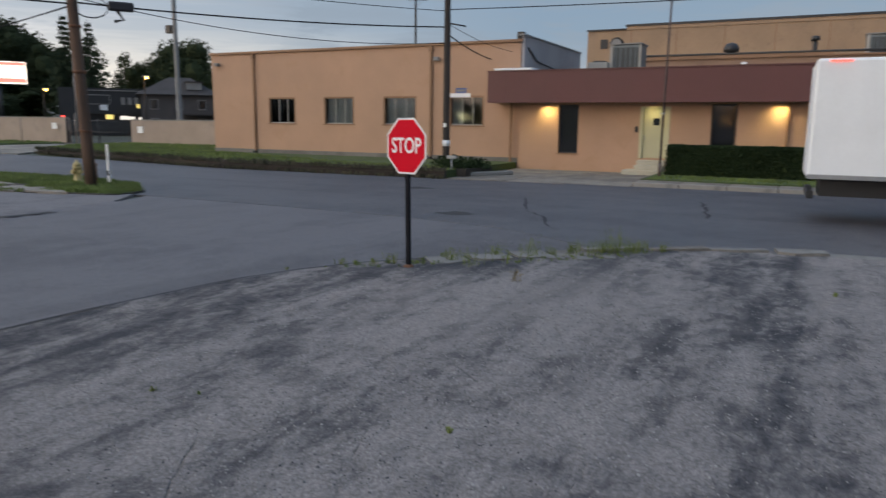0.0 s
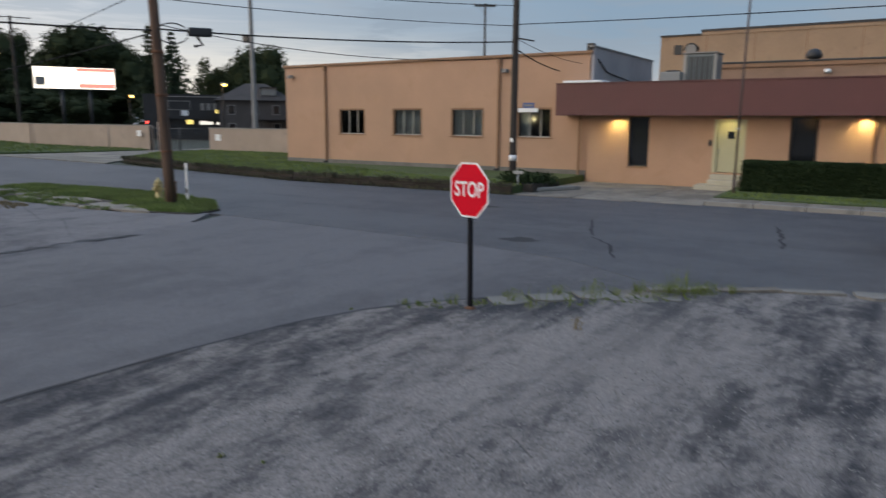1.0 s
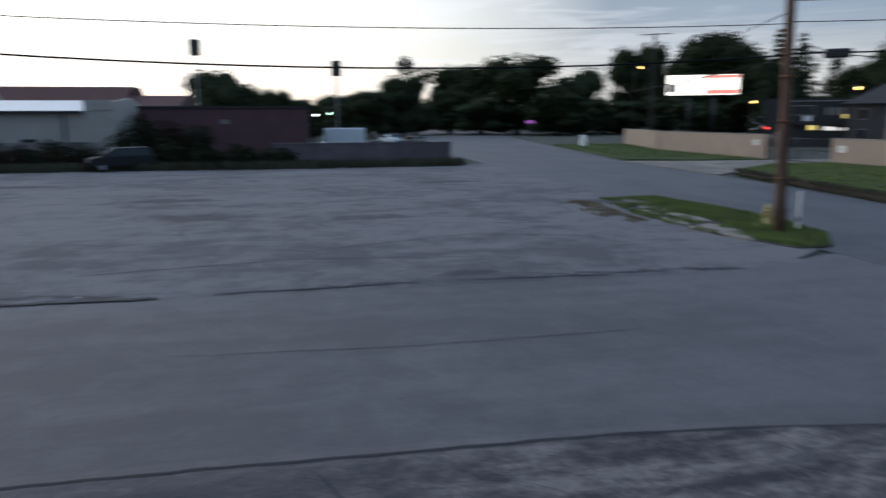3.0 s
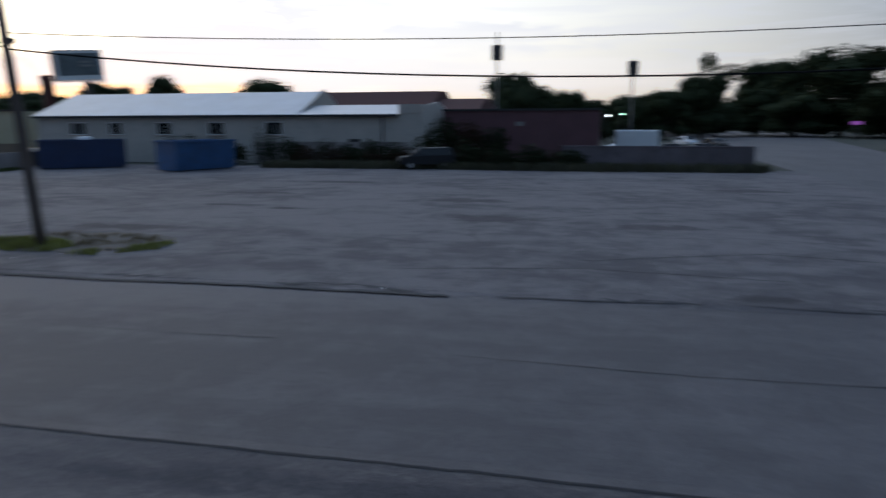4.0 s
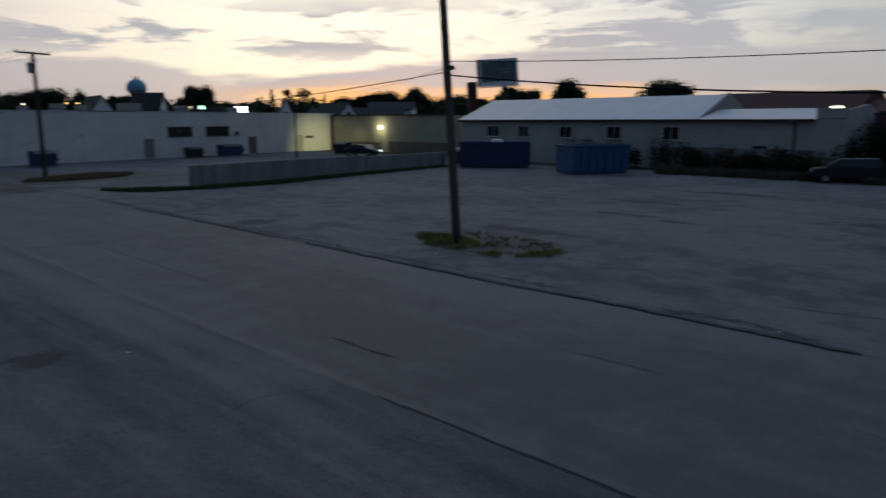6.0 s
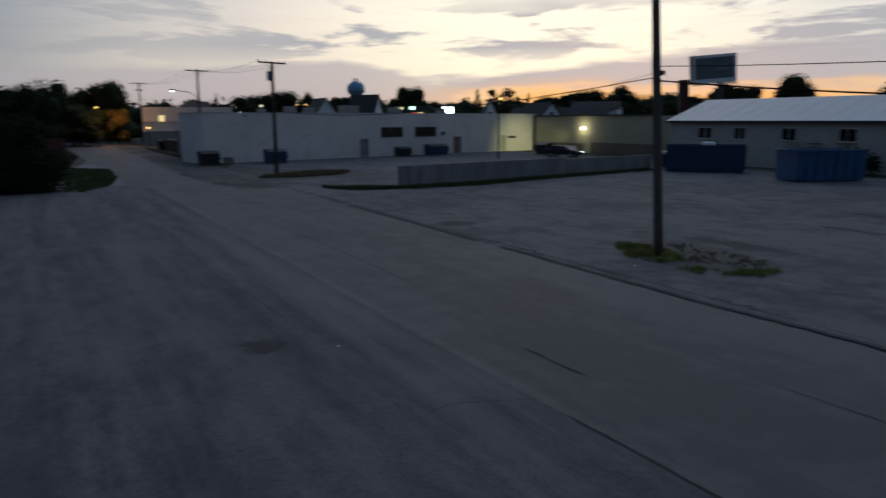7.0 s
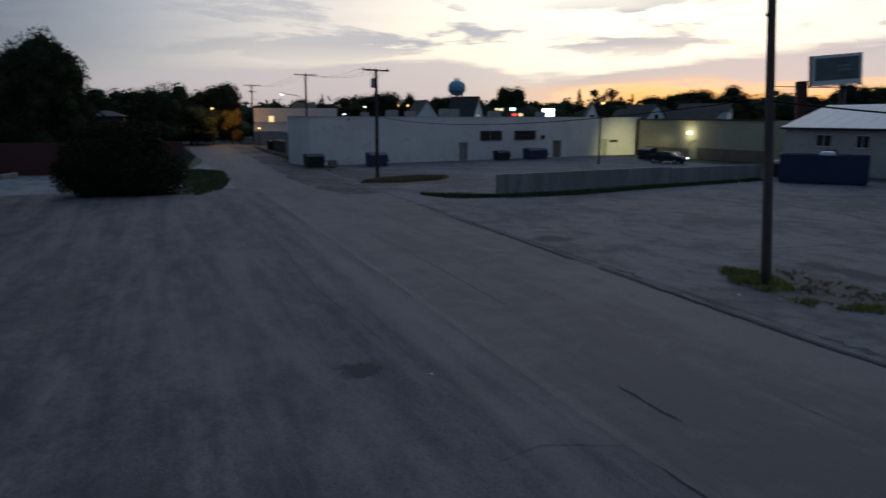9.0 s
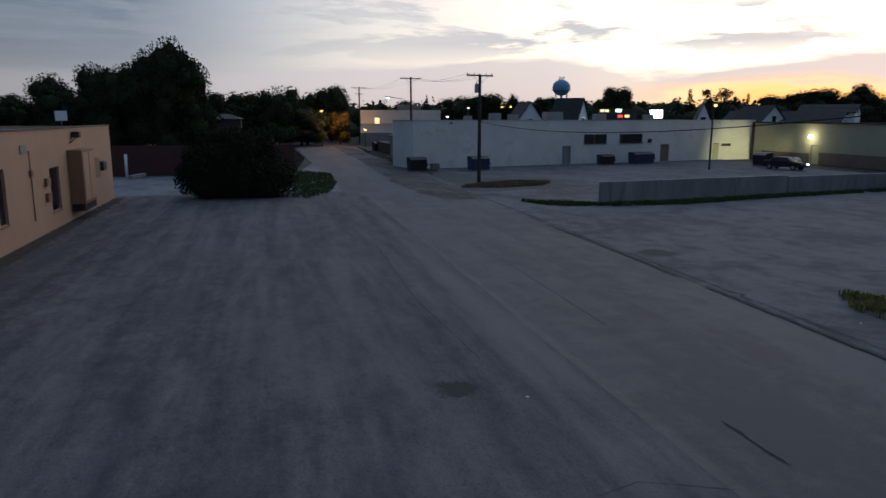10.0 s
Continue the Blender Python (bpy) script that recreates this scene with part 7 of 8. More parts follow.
lo = [bm.verts.new(q) for q in ((-2.7, -2.5, 5.45), (2.7, -2.5, 5.45), (2.7, 2.5, 5.45), (-2.7, 2.5, 5.45))]
hi = [bm.verts.new(q) for q in ((-0.5, 0, 6.20), (0.5, 0, 6.20))]
for q in ((lo[0], lo[1], hi[1], hi[0]), (lo[1], lo[2], hi[1]), (lo[2], lo[3], hi[0], hi[1]), (lo[3], lo[0], hi[0]), (lo[3], lo[2], lo[1], lo[0])):
    bm.faces.new(q)
part("roof", bm, ROOF, cabin)
house = thing("house", (-67.8, 58.7, 0), 47, "large grey house with a dark hipped roof and dormer", "house", group="distant houses")
part("wall", box(-4.6, 4.6, 0, 9, 0, 5.4), HOUSE_WALL, house)
bm = bmesh.new()
lo = [bm.verts.new(q) for q in ((-5.2, -0.6, 5.3), (5.2, -0.6, 5.3), (5.2, 9.6, 5.3), (-5.2, 9.6, 5.3))]
hi = [bm.verts.new(q) for q in ((-1.2, 4.5, 7.7), (1.6, 4.5, 7.7))]
for q in ((lo[0], lo[1], hi[1], hi[0]), (lo[1], lo[2], hi[1]), (lo[2], lo[3], hi[0], hi[1]), (lo[3], lo[0], hi[0]), (lo[3], lo[2], lo[1], lo[0])):
    bm.faces.new(q)
part("roof", bm, SHINGLE, house)
dm = part("dormer", box(0.9, 2.9, 0.6, 3.5, 6.0, 6.95), TRIMGREY, house, "pale dormer")
part("dormer_roof", box(0.7, 3.1, 0.4, 3.6, 6.952, 7.08), SHINGLE, dm)
for x in (-3.0, 0.0, 2.8):
    for z in (1.0, 3.4):
        w = part("window", box(x - 0.5, x + 0.5, -0.06, -0.003, z, z + 1.3), TRIMGREY, house)
        part("pane", box(x - 0.4, x + 0.4, -0.08, -0.062, z + 0.1, z + 1.2), DARK_GLASS, w)
part("porch_roof", box(0.5, 5.0, -2.4, -0.09, 2.7, 2.9, 0.02), SHINGLE, house)
for x in (0.7, 4.8):
    part("porch_post", box(x - 0.08, x + 0.08, -2.3, -2.14, 0, 2.698), TIMBER, house)
gabled((-100, 66, 0), 58, 6, 8, 3.4, 6.0, WHITE, SHINGLE, "pale house under the trees")
shop = thing("dark_shop", (-80.6, 50.8, 0), 52, "long dark shop with pale lettering and lit signs", "building")
block("wall", 10.1, 8, 6.1, DARK, shop)
for f, z, w, h, m in ((0.47, 3.25, 0.9, 0.7, SIGN_WHITE), (0.53, 2.1, 0.9, 0.6, SHOP_YELLOW), (0.70, 2.05, 1.1, 0.5, SHOP_SIGN), (0.80, 2.05, 0.8, 0.4, SHOP_SIGN), (0.92, 2.05, 0.4, 0.35, SHOP_SIGN),
                      (0.91, 3.6, 0.35, 0.5, SHOP_YELLOW), (0.02, 2.2, 0.35, 0.3, LAMP_RED)):
    part("shop_sign", box(f * 10.1, f * 10.1 + w, -0.12, -0.003, z, z + h), m, shop)
for x in (7.3, 8.1, 8.9):
    part("lettering_bar", box(x, x + 0.5, -0.08, -0.003, 4.0, 4.95), TRIMGREY, shop)
for a, b, c, d in ((3.1, 6.0, 5.15, 5.25), (3.1, 6.0, 4.0, 4.08), (3.1, 3.18, 4.082, 5.148), (5.92, 6.0, 4.082, 5.148)):
    part("sign_frame", box(a, b, -0.1, -0.003, c, d), TRIMGREY, shop)
part("parapet_line", box(2.1, 10.2, -0.15, -0.003, 5.75, 5.85), TRIMGREY, shop)
part("canopy", box(1.7, 10.2, -0.9, -0.005, 2.8, 3.0), DARK, shop)

# led sign by the road
led = thing("led_billboard", (-133, 72.4, 0), 60.5, "glowing wide led billboard on dark columns", "billboard")
for x in (-2.5, 2.5):
    part("column", tube([(x, 0.5, 0), (x, 0.5, 9)], 0.35, 10), DARK, led)
part("cabinet", box(-7.3, 7.3, 0.0, 0.9, 8.4, 12.9), DARK, led)
part("led_screen", box(-7.1, 7.1, -0.06, -0.004, 8.6, 12.7), LED_PANEL, led, "bright white led screen")
part("led_stripe", box(0.3, 7.0, -0.09, -0.063, 12.0, 12.6), LED_RED, led)
part("led_stripe", box(0.6, 7.0, -0.09, -0.063, 8.8, 9.6), LED_RED, led)
part("led_stripe", box(-6.9, -5.2, -0.09, -0.063, 9.2, 10.8), TRIMGREY, led)

t = thing("neon_sign", (-138.2, 36.6, 0), 75, "small purple neon sign on a post", "sign")
part("post", tube([(0, 0, 0), (0, 0, 2.9)], 0.1, 8), DARK, t)
part("face", box(-0.8, 0.8, -0.1, 0.1, 2.9, 3.5, 0.03), NEON, t)
car((-94.5, 6.0, 0), 20, CARBLACK, "dark car by the far road")
car((-104.5, 3.5, 0), 20, WHITE, "white car by the far road")
car((-78.0, -6.0, 0), 95, WHITE, "white parked car in the far lot")
t = thing("utility_cabinet", (-83.2, 26.6, 0.1), 20, "pale utility cabinet beside the fence wall", "cabinet")
part("body", box(-0.4, 0.4, -0.25, 0.25, 0, 1.5, 0.04), WHITE, t)
part("plinth", box(-0.5, 0.5, -0.35, 0.35, -0.1, -0.002), CONCRETE, t)

# water tower
wt = thing("water_tower", (-214.5, -524, 0), label="pale blue water tower on steel legs", category="water tower")
part("tank", spun([(0.6, 21.8), (4.0, 22.8), (6.2, 25.2), (6.9, 28.0), (6.4, 30.6), (4.6, 32.7), (2.2, 33.8), (0.5, 34.0)], 28), TOWER_BLUE, wt)
part("riser", tube([(0, 0, 0), (0, 0, 22.6)], 0.7, 12), TOWER_BLUE, wt)
for k in range(6):
    a = k * math.pi / 3
    part("leg", tube([(5.6 * math.cos(a), 5.6 * math.sin(a), 0), (4.8 * math.cos(a), 4.8 * math.sin(a), 26)], 0.3, 8), TOWER_BLUE, wt)
part("railing", spun([(7.1, 26.0), (7.25, 26.0), (7.25, 26.6), (7.1, 26.6)], 28), STEEL, wt)
for k in range(5):
    part("aerial", tube([(-2 + k, 0, 33.2), (-2 + k, 0, 36.0)], 0.25, 6), DARK, wt)

# tan neighbour at the end of the lot
nb = thing("neighbour_building", (16.0, -40.0, 0), -90, "tan block building with a wall air duct", "building")
nb.matrix_basis = pose(16.0, -20.0, 0, 0, 0, -90)
NBW = [(21.0, 22.0, 1.2, 3.6), (28.3, 30.0, 0.9, 3.2)]
block("wall", 43.0, 14, 5.15, TAN, nb, NBW, z0=-0.1)
for a, b, c, d in NBW:
    window(nb, a, b, c, d, 1, 0.1, TAN_DARK, DARK_GLASS, 0.0, True, 0.06)
part("roof_edge", box(-0.05, 43.06, -0.06, 0.25, 5.152, 5.24), DARK, nb)
duct = part("duct_cabinet", box(31.8, 34.6, -0.75, -0.004, 0.9, 3.95, 0.03), TAN_DARK, nb, "tan louvred air cabinet")
for x in (31.95, 33.3):
    part("cabinet_door", box(x, x + 1.2, -0.78, -0.752, 1.1, 3.8), TAN, duct)
part("cabinet_base", box(31.9, 34.5, -0.7, -0.004, 0.5, 0.9), DARK, duct)
part("small_box", box(36.4, 37.8, -0.35, -0.004, 2.0, 3.2, 0.02), TAN_DARK, nb)
part("vent_hood", box(38.6, 39.6, -0.4, -0.004, 2.3, 2.9, 0.08), DARK, nb)
part("flood_light", box(32.9, 33.4, -0.45, -0.05, 4.6, 4.95, 0.04), DARK, nb)
cd = part("conduit", tube([(25.3, -0.05, 0.9), (25.3, -0.05, 4.2)], 0.03, 8), TAN_DARK, nb)
part("junction_box", box(25.15, 25.45, -0.14, -0.004, 3.0, 3.3, 0.02), TAN_DARK, cd)
for x in (34.9, 35.3):
    part("riser_pipe", tube([(x, -0.12, 0.5), (x, -0.12, 3.2), (x, -0.003, 3.3)], 0.05, 8), TAN, nb)
for z0, z1 in ((2.35, 2.75), (1.55, 2.0)):
    part("meter_box", box(27.3, 27.9, -0.16, -0.004, z0, z1, 0.02), TAN_DARK, nb)
part("lamp_arm", tube([(32.5, -0.02, 4.3), (32.8, -0.25, 4.55), (33.1, -0.3, 4.7)], 0.03, 6), DARK, nb)
part("wall_plate", box(24.2, 25.0, -0.05, -0.004, 4.1, 4.5), TRIMGREY, nb)
t = thing("roof_sign", (16.95, -55.1, 5.15), -165.6, "small white plate on the neighbour roof", "sign")
part("stand", tube([(0, 0, 0), (0, 0, 0.5)], 0.03, 6), STEEL, t)
part("plate", box(-0.32, 0.32, -0.02, 0.02, 0.40, 0.98), SIGN_WHITE, t)
gas = part("gas_meter", box(33.0, 33.5, -0.55, -0.2, 0.35, 0.8, 0.05), HYDRANT, nb, "yellowish gas meter")
part("meter_pipe", tube([(32.9, -0.37, 0.0), (32.9, -0.37, 0.6), (33.02, -0.37, 0.6)], 0.03, 8), HYDRANT, gas)
part("meter_pipe", tube([(33.48, -0.37, 0.6), (33.7, -0.37, 0.6), (33.7, -0.02, 0.6)], 0.03, 8), HYDRANT, gas)
rw = thing("board_fence", (2.6, -83, 0), 0, "dark red board fence behind the lane", "fence")
for k in range(30):
    part("board", box(k * 0.8, k * 0.8 + 0.797, -0.03 - 0.008 * (k % 2), 0.03, 0, 3.0), DARK_RED, rw)
t = thing("bollard", (18.6, -82.0, 0), label="white steel guard post by the lane", category="bollard")
part("post", tube([(0, 0, 0), (0, 0, 2.2)], 0.14, 12), WHITE, t)
t = thing("wheel_stop", (17.4, -80.6, 0), 75, "long pale concrete stop in the lane", "kerb stone")
part("bar", box(-1.5, 1.5, -0.2, 0.2, 0, 0.4, 0.06), CONCRETE, t)

# big bush at the lot's end
rng = random.Random(77)
bush = thing("large_bush", (7.3, -61.5, 0), label="large dense dark bush at the lot's end", category="bush")
lobes = [((0, 0, 1.9), (3.2, 2.0, 1.9))]
for k in range(26):
    a, r = rng.uniform(0, 6.283), rng.uniform(0.5, 1.0)
    q = rng.uniform(0.6, 1.25)
    lobes.append(((3.1 * r * math.cos(a), 1.7 * r * math.sin(a), rng.uniform(0.5, 4.7 - 1.4 * r * r)), (q * 1.1, q, q * 0.8)))
lobes += [((-1.5, 0.2, 4.4), (1.1, 0.8, 0.6)), ((1.5, 0, 4.3), (1.2, 0.8, 0.6)), ((0.2, 0.3, 4.6), (1.0, 0.7, 0.5)), ((-3.4, 0.2, 1.6), (0.8, 0.8, 1.2)), ((3.5, 0.2, 1.5), (0.9, 0.9, 1.2))]
bm = bmesh.new()
leaf_cloud(bm, lobes, 56000, 0.085, rng, 0.30)
for k in range(60):
    a = rng.uniform(0, 6.283)
    o = Vector((2.9 * math.cos(a) * rng.random(), 1.4 * math.sin(a), rng.uniform(2.2, 4.3)))
    tip = o + Vector((rng.gauss(0, 0.4) + 0.3 * math.cos(a), rng.gauss(0, 0.3), rng.uniform(0.4, 0.9)))
    leaf_cloud(bm, [(tuple(o.lerp(tip, f)), (0.10, 0.10, 0.12)) for f in (0.3, 0.6, 0.9)], 26, 0.06, rng, 0.1)
part("leaves", bm, LEAF_BUSH, bush)
bm = bmesh.new()
for k in range(9):
    a = k * 0.7
    tube([(0.3 * math.cos(a), 0.3 * math.sin(a), 0), (1.2 * math.cos(a), 0.9 * math.sin(a), 1.6), (2.4 * math.cos(a), 1.4 * math.sin(a), 3.2)], [0.10, 0.07, 0.03], 6, bm)
part("stems", bm, BARK, bush)
meadow("bush_grass", [(3.6, -60.2), (2.4, -59.4), (0.4, -64), (-0.6, -71.5), (-1.0, -82), (2.0, -86), (3.0, -76), (3.2, -66)], 0.0, 25, 0.18, MIDGRASS, 46, "green grass strip beside the bush", 0.0, 0.03)

# ---- trees ----
def leafy_mesh(seed, lobes_n, leaves, size, spread=1.0, sparse=False):
    """A crown of unit height and unit half-width above its trunk, and the trunk with limbs."""
    rng = random.Random(seed)
    lobes = [((0, 0, 0.60), (0.60, 0.60, 0.30))]
    for k in range(lobes_n):
        a, r = rng.uniform(0, 6.283), rng.uniform(0.25, 0.72) * spread
        z = rng.uniform(0.34, 0.86)
        q = rng.uniform(0.20, 0.40) * (0.7 if sparse else 1.0) * (1.1 - 0.5 * abs(z - 0.6))
        lobes.append(((r * math.cos(a) * (1.25 - z * 0.6), r * math.sin(a) * (1.25 - z * 0.6), z), (q, q, q * 0.42)))
    for k in range(7):
        a = rng.uniform(0, 6.283)
        lobes.append(((0.5 * math.cos(a), 0.5 * math.sin(a), rng.uniform(0.16, 0.34)), (0.38, 0.38, 0.13)))
    if sparse:
        lobes = lobes[1:-5]
    crown = bmesh.new()
    leaf_cloud(crown, lobes, leaves, size, rng, 0.35, 0.42)
    if not sparse:
        for c, r in lobes:
            core(crown, c, r, 0.62)
    wood = bmesh.new()
    tube([(0, 0, -0.01), (0.01, 0, 0.2), (0, 0.01, 0.45), (0.01, 0, 0.75)], [0.055, 0.04, 0.03, 0.012], 8, wood)
    for c, r in lobes[1:]:
        tube([(0, 0, 0.22 + 0.3 * c[2] * 0.5), (c[0] * 0.5, c[1] * 0.5, c[2] * 0.82), (c[0], c[1], c[2])], [0.022, 0.014, 0.006], 5, wood)
    return crown, wood


seed_ball = bmesh.new()
bmesh.ops.create_icosphere(seed_ball, subdivisions=2, radius=1.0)
BALL = [v.co.copy() for v in seed_ball.verts]
BALL_FACES = [[v.index for v in f.verts] for f in seed_ball.faces]
seed_ball.free()


def core(bm, centre, radii, k=0.8):
    """The dense inside of a crown lobe, its surface uneven."""
    made = []
    for q in BALL:
        s = k * (1 + 0.22 * noise.noise(q * 2.1 + Vector(centre)))
        made.append(bm.verts.new((centre[0] + q.x * radii[0] * s, centre[1] + q.y * radii[1] * s, centre[2] + q.z * radii[2] * s)))
    for f in BALL_FACES:
        bm.faces.new([made[i] for i in f])


def fir_mesh(seed):
    rng, crown, wood = random.Random(seed), bmesh.new(), bmesh.new()
    tube([(0, 0, -0.01), (0, 0, 0.98)], [0.035, 0.004], 8, wood)
    for k in range(22):
        z = 0.12 + 0.86 * k / 22
        reach = (1.02 - z) * rng.uniform(0.8, 1.15)
        for j in range(6):
            a = rng.uniform(0, 6.283)
            tip = Vector((math.cos(a) * reach, math.sin(a) * reach, z - 0.06 * reach + rng.uniform(-0.01, 0.02)))
            for i in range(12):
                p = Vector((0, 0, z)).lerp(tip, (i + rng.random()) / 12)
                s = 0.10 * (1.1 - z) + 0.02
                d = Vector((rng.gauss(0, 1), rng.gauss(0, 1), rng.gauss(0, 0.3))).normalized()
                b = d.cross(Vector((0, 0, 1)))
                crown.faces.new([crown.verts.new(p + v) for v in (d * s, b * s * 0.22, -d * s, Vector((0, 0, -s * 0.35)))])
    return crown, wood


def palm_like(seed):
    """A sparse tree with bare spreading limbs that end in tufts."""
    rng, crown, wood = random.Random(seed), bmesh.new(), bmesh.new()
    tube([(0, 0, -0.01), (0, 0, 0.5)], [0.05, 0.03], 8, wood)
    lobes = []
    for k in range(9):
        a, r, z = k * 0.7 + rng.uniform(-0.2, 0.2), rng.uniform(0.4, 1.0), rng.uniform(0.68, 0.98)
        tube([(0, 0, 0.42), (r * 0.5 * math.cos(a), r * 0.5 * math.sin(a), z * 0.82), (r * math.cos(a), r * math.sin(a), z)], [0.03, 0.02, 0.008], 5, wood)
        lobes.append(((r * math.cos(a), r * math.sin(a), z), (0.22, 0.22, 0.07)))
    lobes.append(((0, 0, 0.45), (0.7, 0.7, 0.16)))
    leaf_cloud(crown, lobes, 1500, 0.05, rng, 0.2, 0.45)
    return crown, wood


def keep(name, bm, material):
    me = bpy.data.meshes.new(name)
    bm.to_mesh(me)
    bm.free()
    me.materials.append(material)
    return me


BROAD = []
for s in range(6):
    c, w = leafy_mesh(100 + s, 16 + 2 * s, 13000, 0.036)
    BROAD.append((keep("crown", c, LEAF), keep("trunk", w, BARK)))
c, w = leafy_mesh(140, 13, 2200, 0.05, 1.1, True)
SPARSE = (keep("crown", c, LEAF), keep("trunk", w, BARK))
c, w = fir_mesh(7)
FIR = (keep("crown", c, NEEDLE), keep("trunk", w, BARK))
c, w = palm_like(9)
PALM = (keep("crown", c, NEEDLE), keep("trunk", w, BARK))
c, w = leafy_mesh(151, 14, 4000, 0.055)
AMBER = (keep("crown", c, LEAF_AMBER), keep("trunk", w, BARK))
TREES_NORTH_WEST = [
    (-192.0, 110.5, 30.2, 11.0, 'b'),
    (-187.0, 88.5, 25.6, 5.6, 'b'),
    (-204.7, 108.4, 27.1, 5.8, 'b'),
    (-181.3, 117.8, 25.1, 7.5, 'b'),
    (-91.3, 59.9, 17.4, 3.6, 'c'),
    (-89.4, 62.4, 16.6, 3.3, 'c'),
    (-108.7, 89.5, 14.6, 4.3, 'b'),
    (-89.7, 80.7, 15.8, 5.6, 'b'),
    (-136.5, 102.9, 10.9, 5.1, 'b'),
    (-89.4, 81.0, 15.5, 5.0, 'b'),
]
TREES_WEST = [
    (-203.0, 21.7, 23.6, 7.0, 's'),
    (-201.1, 32.3, 19.9, 6.4, 'b'),
    (-177.3, 45.5, 22.7, 11.0, 'b'),
    (-189.7, 37.8, 19.2, 6.9, 'b'),
    (-214.2, 11.4, 13.9, 9.6, 'b'),
    (-181.4, 64.4, 17.7, 7.8, 'b'),
    (-189.3, 83.7, 25.2, 7.5, 'b'),
    (-196.8, 112.2, 29.4, 12.4, 'b'),
    (-155.3, 48.5, 11.7, 6.7, 'b'),
    (-135.5, 96.0, 21.0, 5.1, 's'),
    (-149.3, 119.0, 20.3, 4.2, 's'),
    (-114.3, -22.1, 11.6, 5.6, 'b'),
    (-154.9, -17.1, 9.1, 5.3, 'b'),
    (-175.1, -13.0, 9.2, 4.8, 'b'),
    (-119.9, -72.0, 13.2, 5.4, 'b'),
    (-127.9, -97.9, 13.6, 4.6, 'b'),
    (-128.4, -114.1, 14.2, 4.6, 'b'),
    (-109.4, -21.8, 11.4, 4.1, 'b'),
    (-155.0, -16.7, 9.6, 7.6, 'b'),
]
TREES_SUNSET = [
    (-92.1, -148.2, 10.7, 2.5, 's'),
    (-119.9, -151.9, 11.6, 4.3, 'b'),
    (-123.8, -141.5, 11.5, 5.7, 'b'),
    (-119.5, -165.2, 9.8, 6.3, 'b'),
    (-150.3, -150.1, 11.9, 7.5, 'b'),
    (15.5, -103.0, 14.7, 3.6, 'b'),
    (22.5, -117.2, 13.4, 3.2, 'b'),
    (14.8, -138.2, 10.7, 3.7, 'b'),
    (9.6, -158.5, 10.9, 5.0, 'b'),
    (3.2, -148.6, 12.8, 3.9, 'b'),
    (-3.6, -178.3, 11.3, 4.2, 'b'),
    (-9.2, -178.0, 13.5, 4.7, 'b'),
    (8.1, -208.5, 10.0, 9.6, 'b'),
    (30.4, -125.8, 15.0, 3.1, 'b'),
    (24.0, -122.0, 13.7, 3.9, 'b'),
    (40.8, -133.5, 9.9, 4.7, 'b'),
    (16.1, -105.9, 15.7, 3.3, 'b'),
    (48.2, -141.7, 10.1, 4.1, 'b'),
]
TREES_SOUTH_WEST = [
    (-9.3, -157.9, 7.3, 2.0, 'o'),
    (-47.7, -175.5, 12.8, 5.5, 'b'),
    (-45.5, -202.1, 11.2, 6.2, 'b'),
    (-40.1, -213.7, 12.6, 2.3, 'c'),
    (-53.9, -178.7, 11.4, 2.0, 'b'),
    (-91.5, -250.0, 13.5, 5.1, 'b'),
    (-100.9, -212.8, 15.4, 5.0, 'b'),
    (-97.8, -214.4, 13.1, 3.6, 'b'),
    (-144.5, -268.7, 12.0, 9.3, 'b'),
    (-124.8, -210.5, 15.2, 3.3, 'c'),
    (-120.8, -189.1, 14.3, 4.9, 'p'),
    (-132.8, -192.8, 13.3, 2.4, 'c'),
    (-170.9, -226.5, 13.9, 8.0, 'b'),
]
TREES_FAR_WEST = [
    (-168.0, -202.7, 16.6, 9.0, 'b'),
    (-168.9, -188.2, 16.0, 5.9, 'b'),
    (-188.0, -197.4, 14.8, 7.1, 'b'),
    (-179.9, -176.9, 13.1, 7.9, 'b'),
    (-182.6, -158.4, 14.2, 5.7, 'b'),
    (-154.2, -129.8, 13.3, 4.6, 'b'),
    (-121.6, -280.6, 12.0, 9.4, 'b'),
    (-35.6, -224.8, 10.9, 5.0, 'b'),
    (-59.2, -239.8, 14.2, 3.7, 'b'),
    (-223.8, -202.7, 13.9, 7.3, 'b'),
]
TREES_UNDER = [
    (-180.6, 1.6, 10.8, 6.1, 'b'),
    (-180.9, 9.9, 10.4, 6.3, 'b'),
    (-171.3, 17.1, 9.1, 6.2, 'b'),
    (-182.1, 27.7, 12.0, 6.7, 'b'),
    (-170.8, 34.2, 10.7, 6.4, 'b'),
    (-172.2, 43.6, 7.9, 6.7, 'b'),
    (-169.5, 52.2, 8.5, 6.7, 'b'),
    (-161.5, 58.7, 9.1, 6.5, 'b'),
    (-168.4, 71.6, 9.4, 6.9, 'b'),
    (-162.5, 79.0, 9.7, 6.8, 'b'),
    (-148.8, 81.5, 8.7, 6.3, 'b'),
    (-151.4, 93.3, 8.5, 6.5, 'b'),
    (-139.2, 95.2, 9.9, 6.0, 'b'),
    (-139.8, 106.1, 7.9, 6.1, 'b'),
    (-139.5, 116.6, 8.5, 6.1, 'b'),
    (-134.5, 123.2, 8.4, 6.0, 'b'),
]
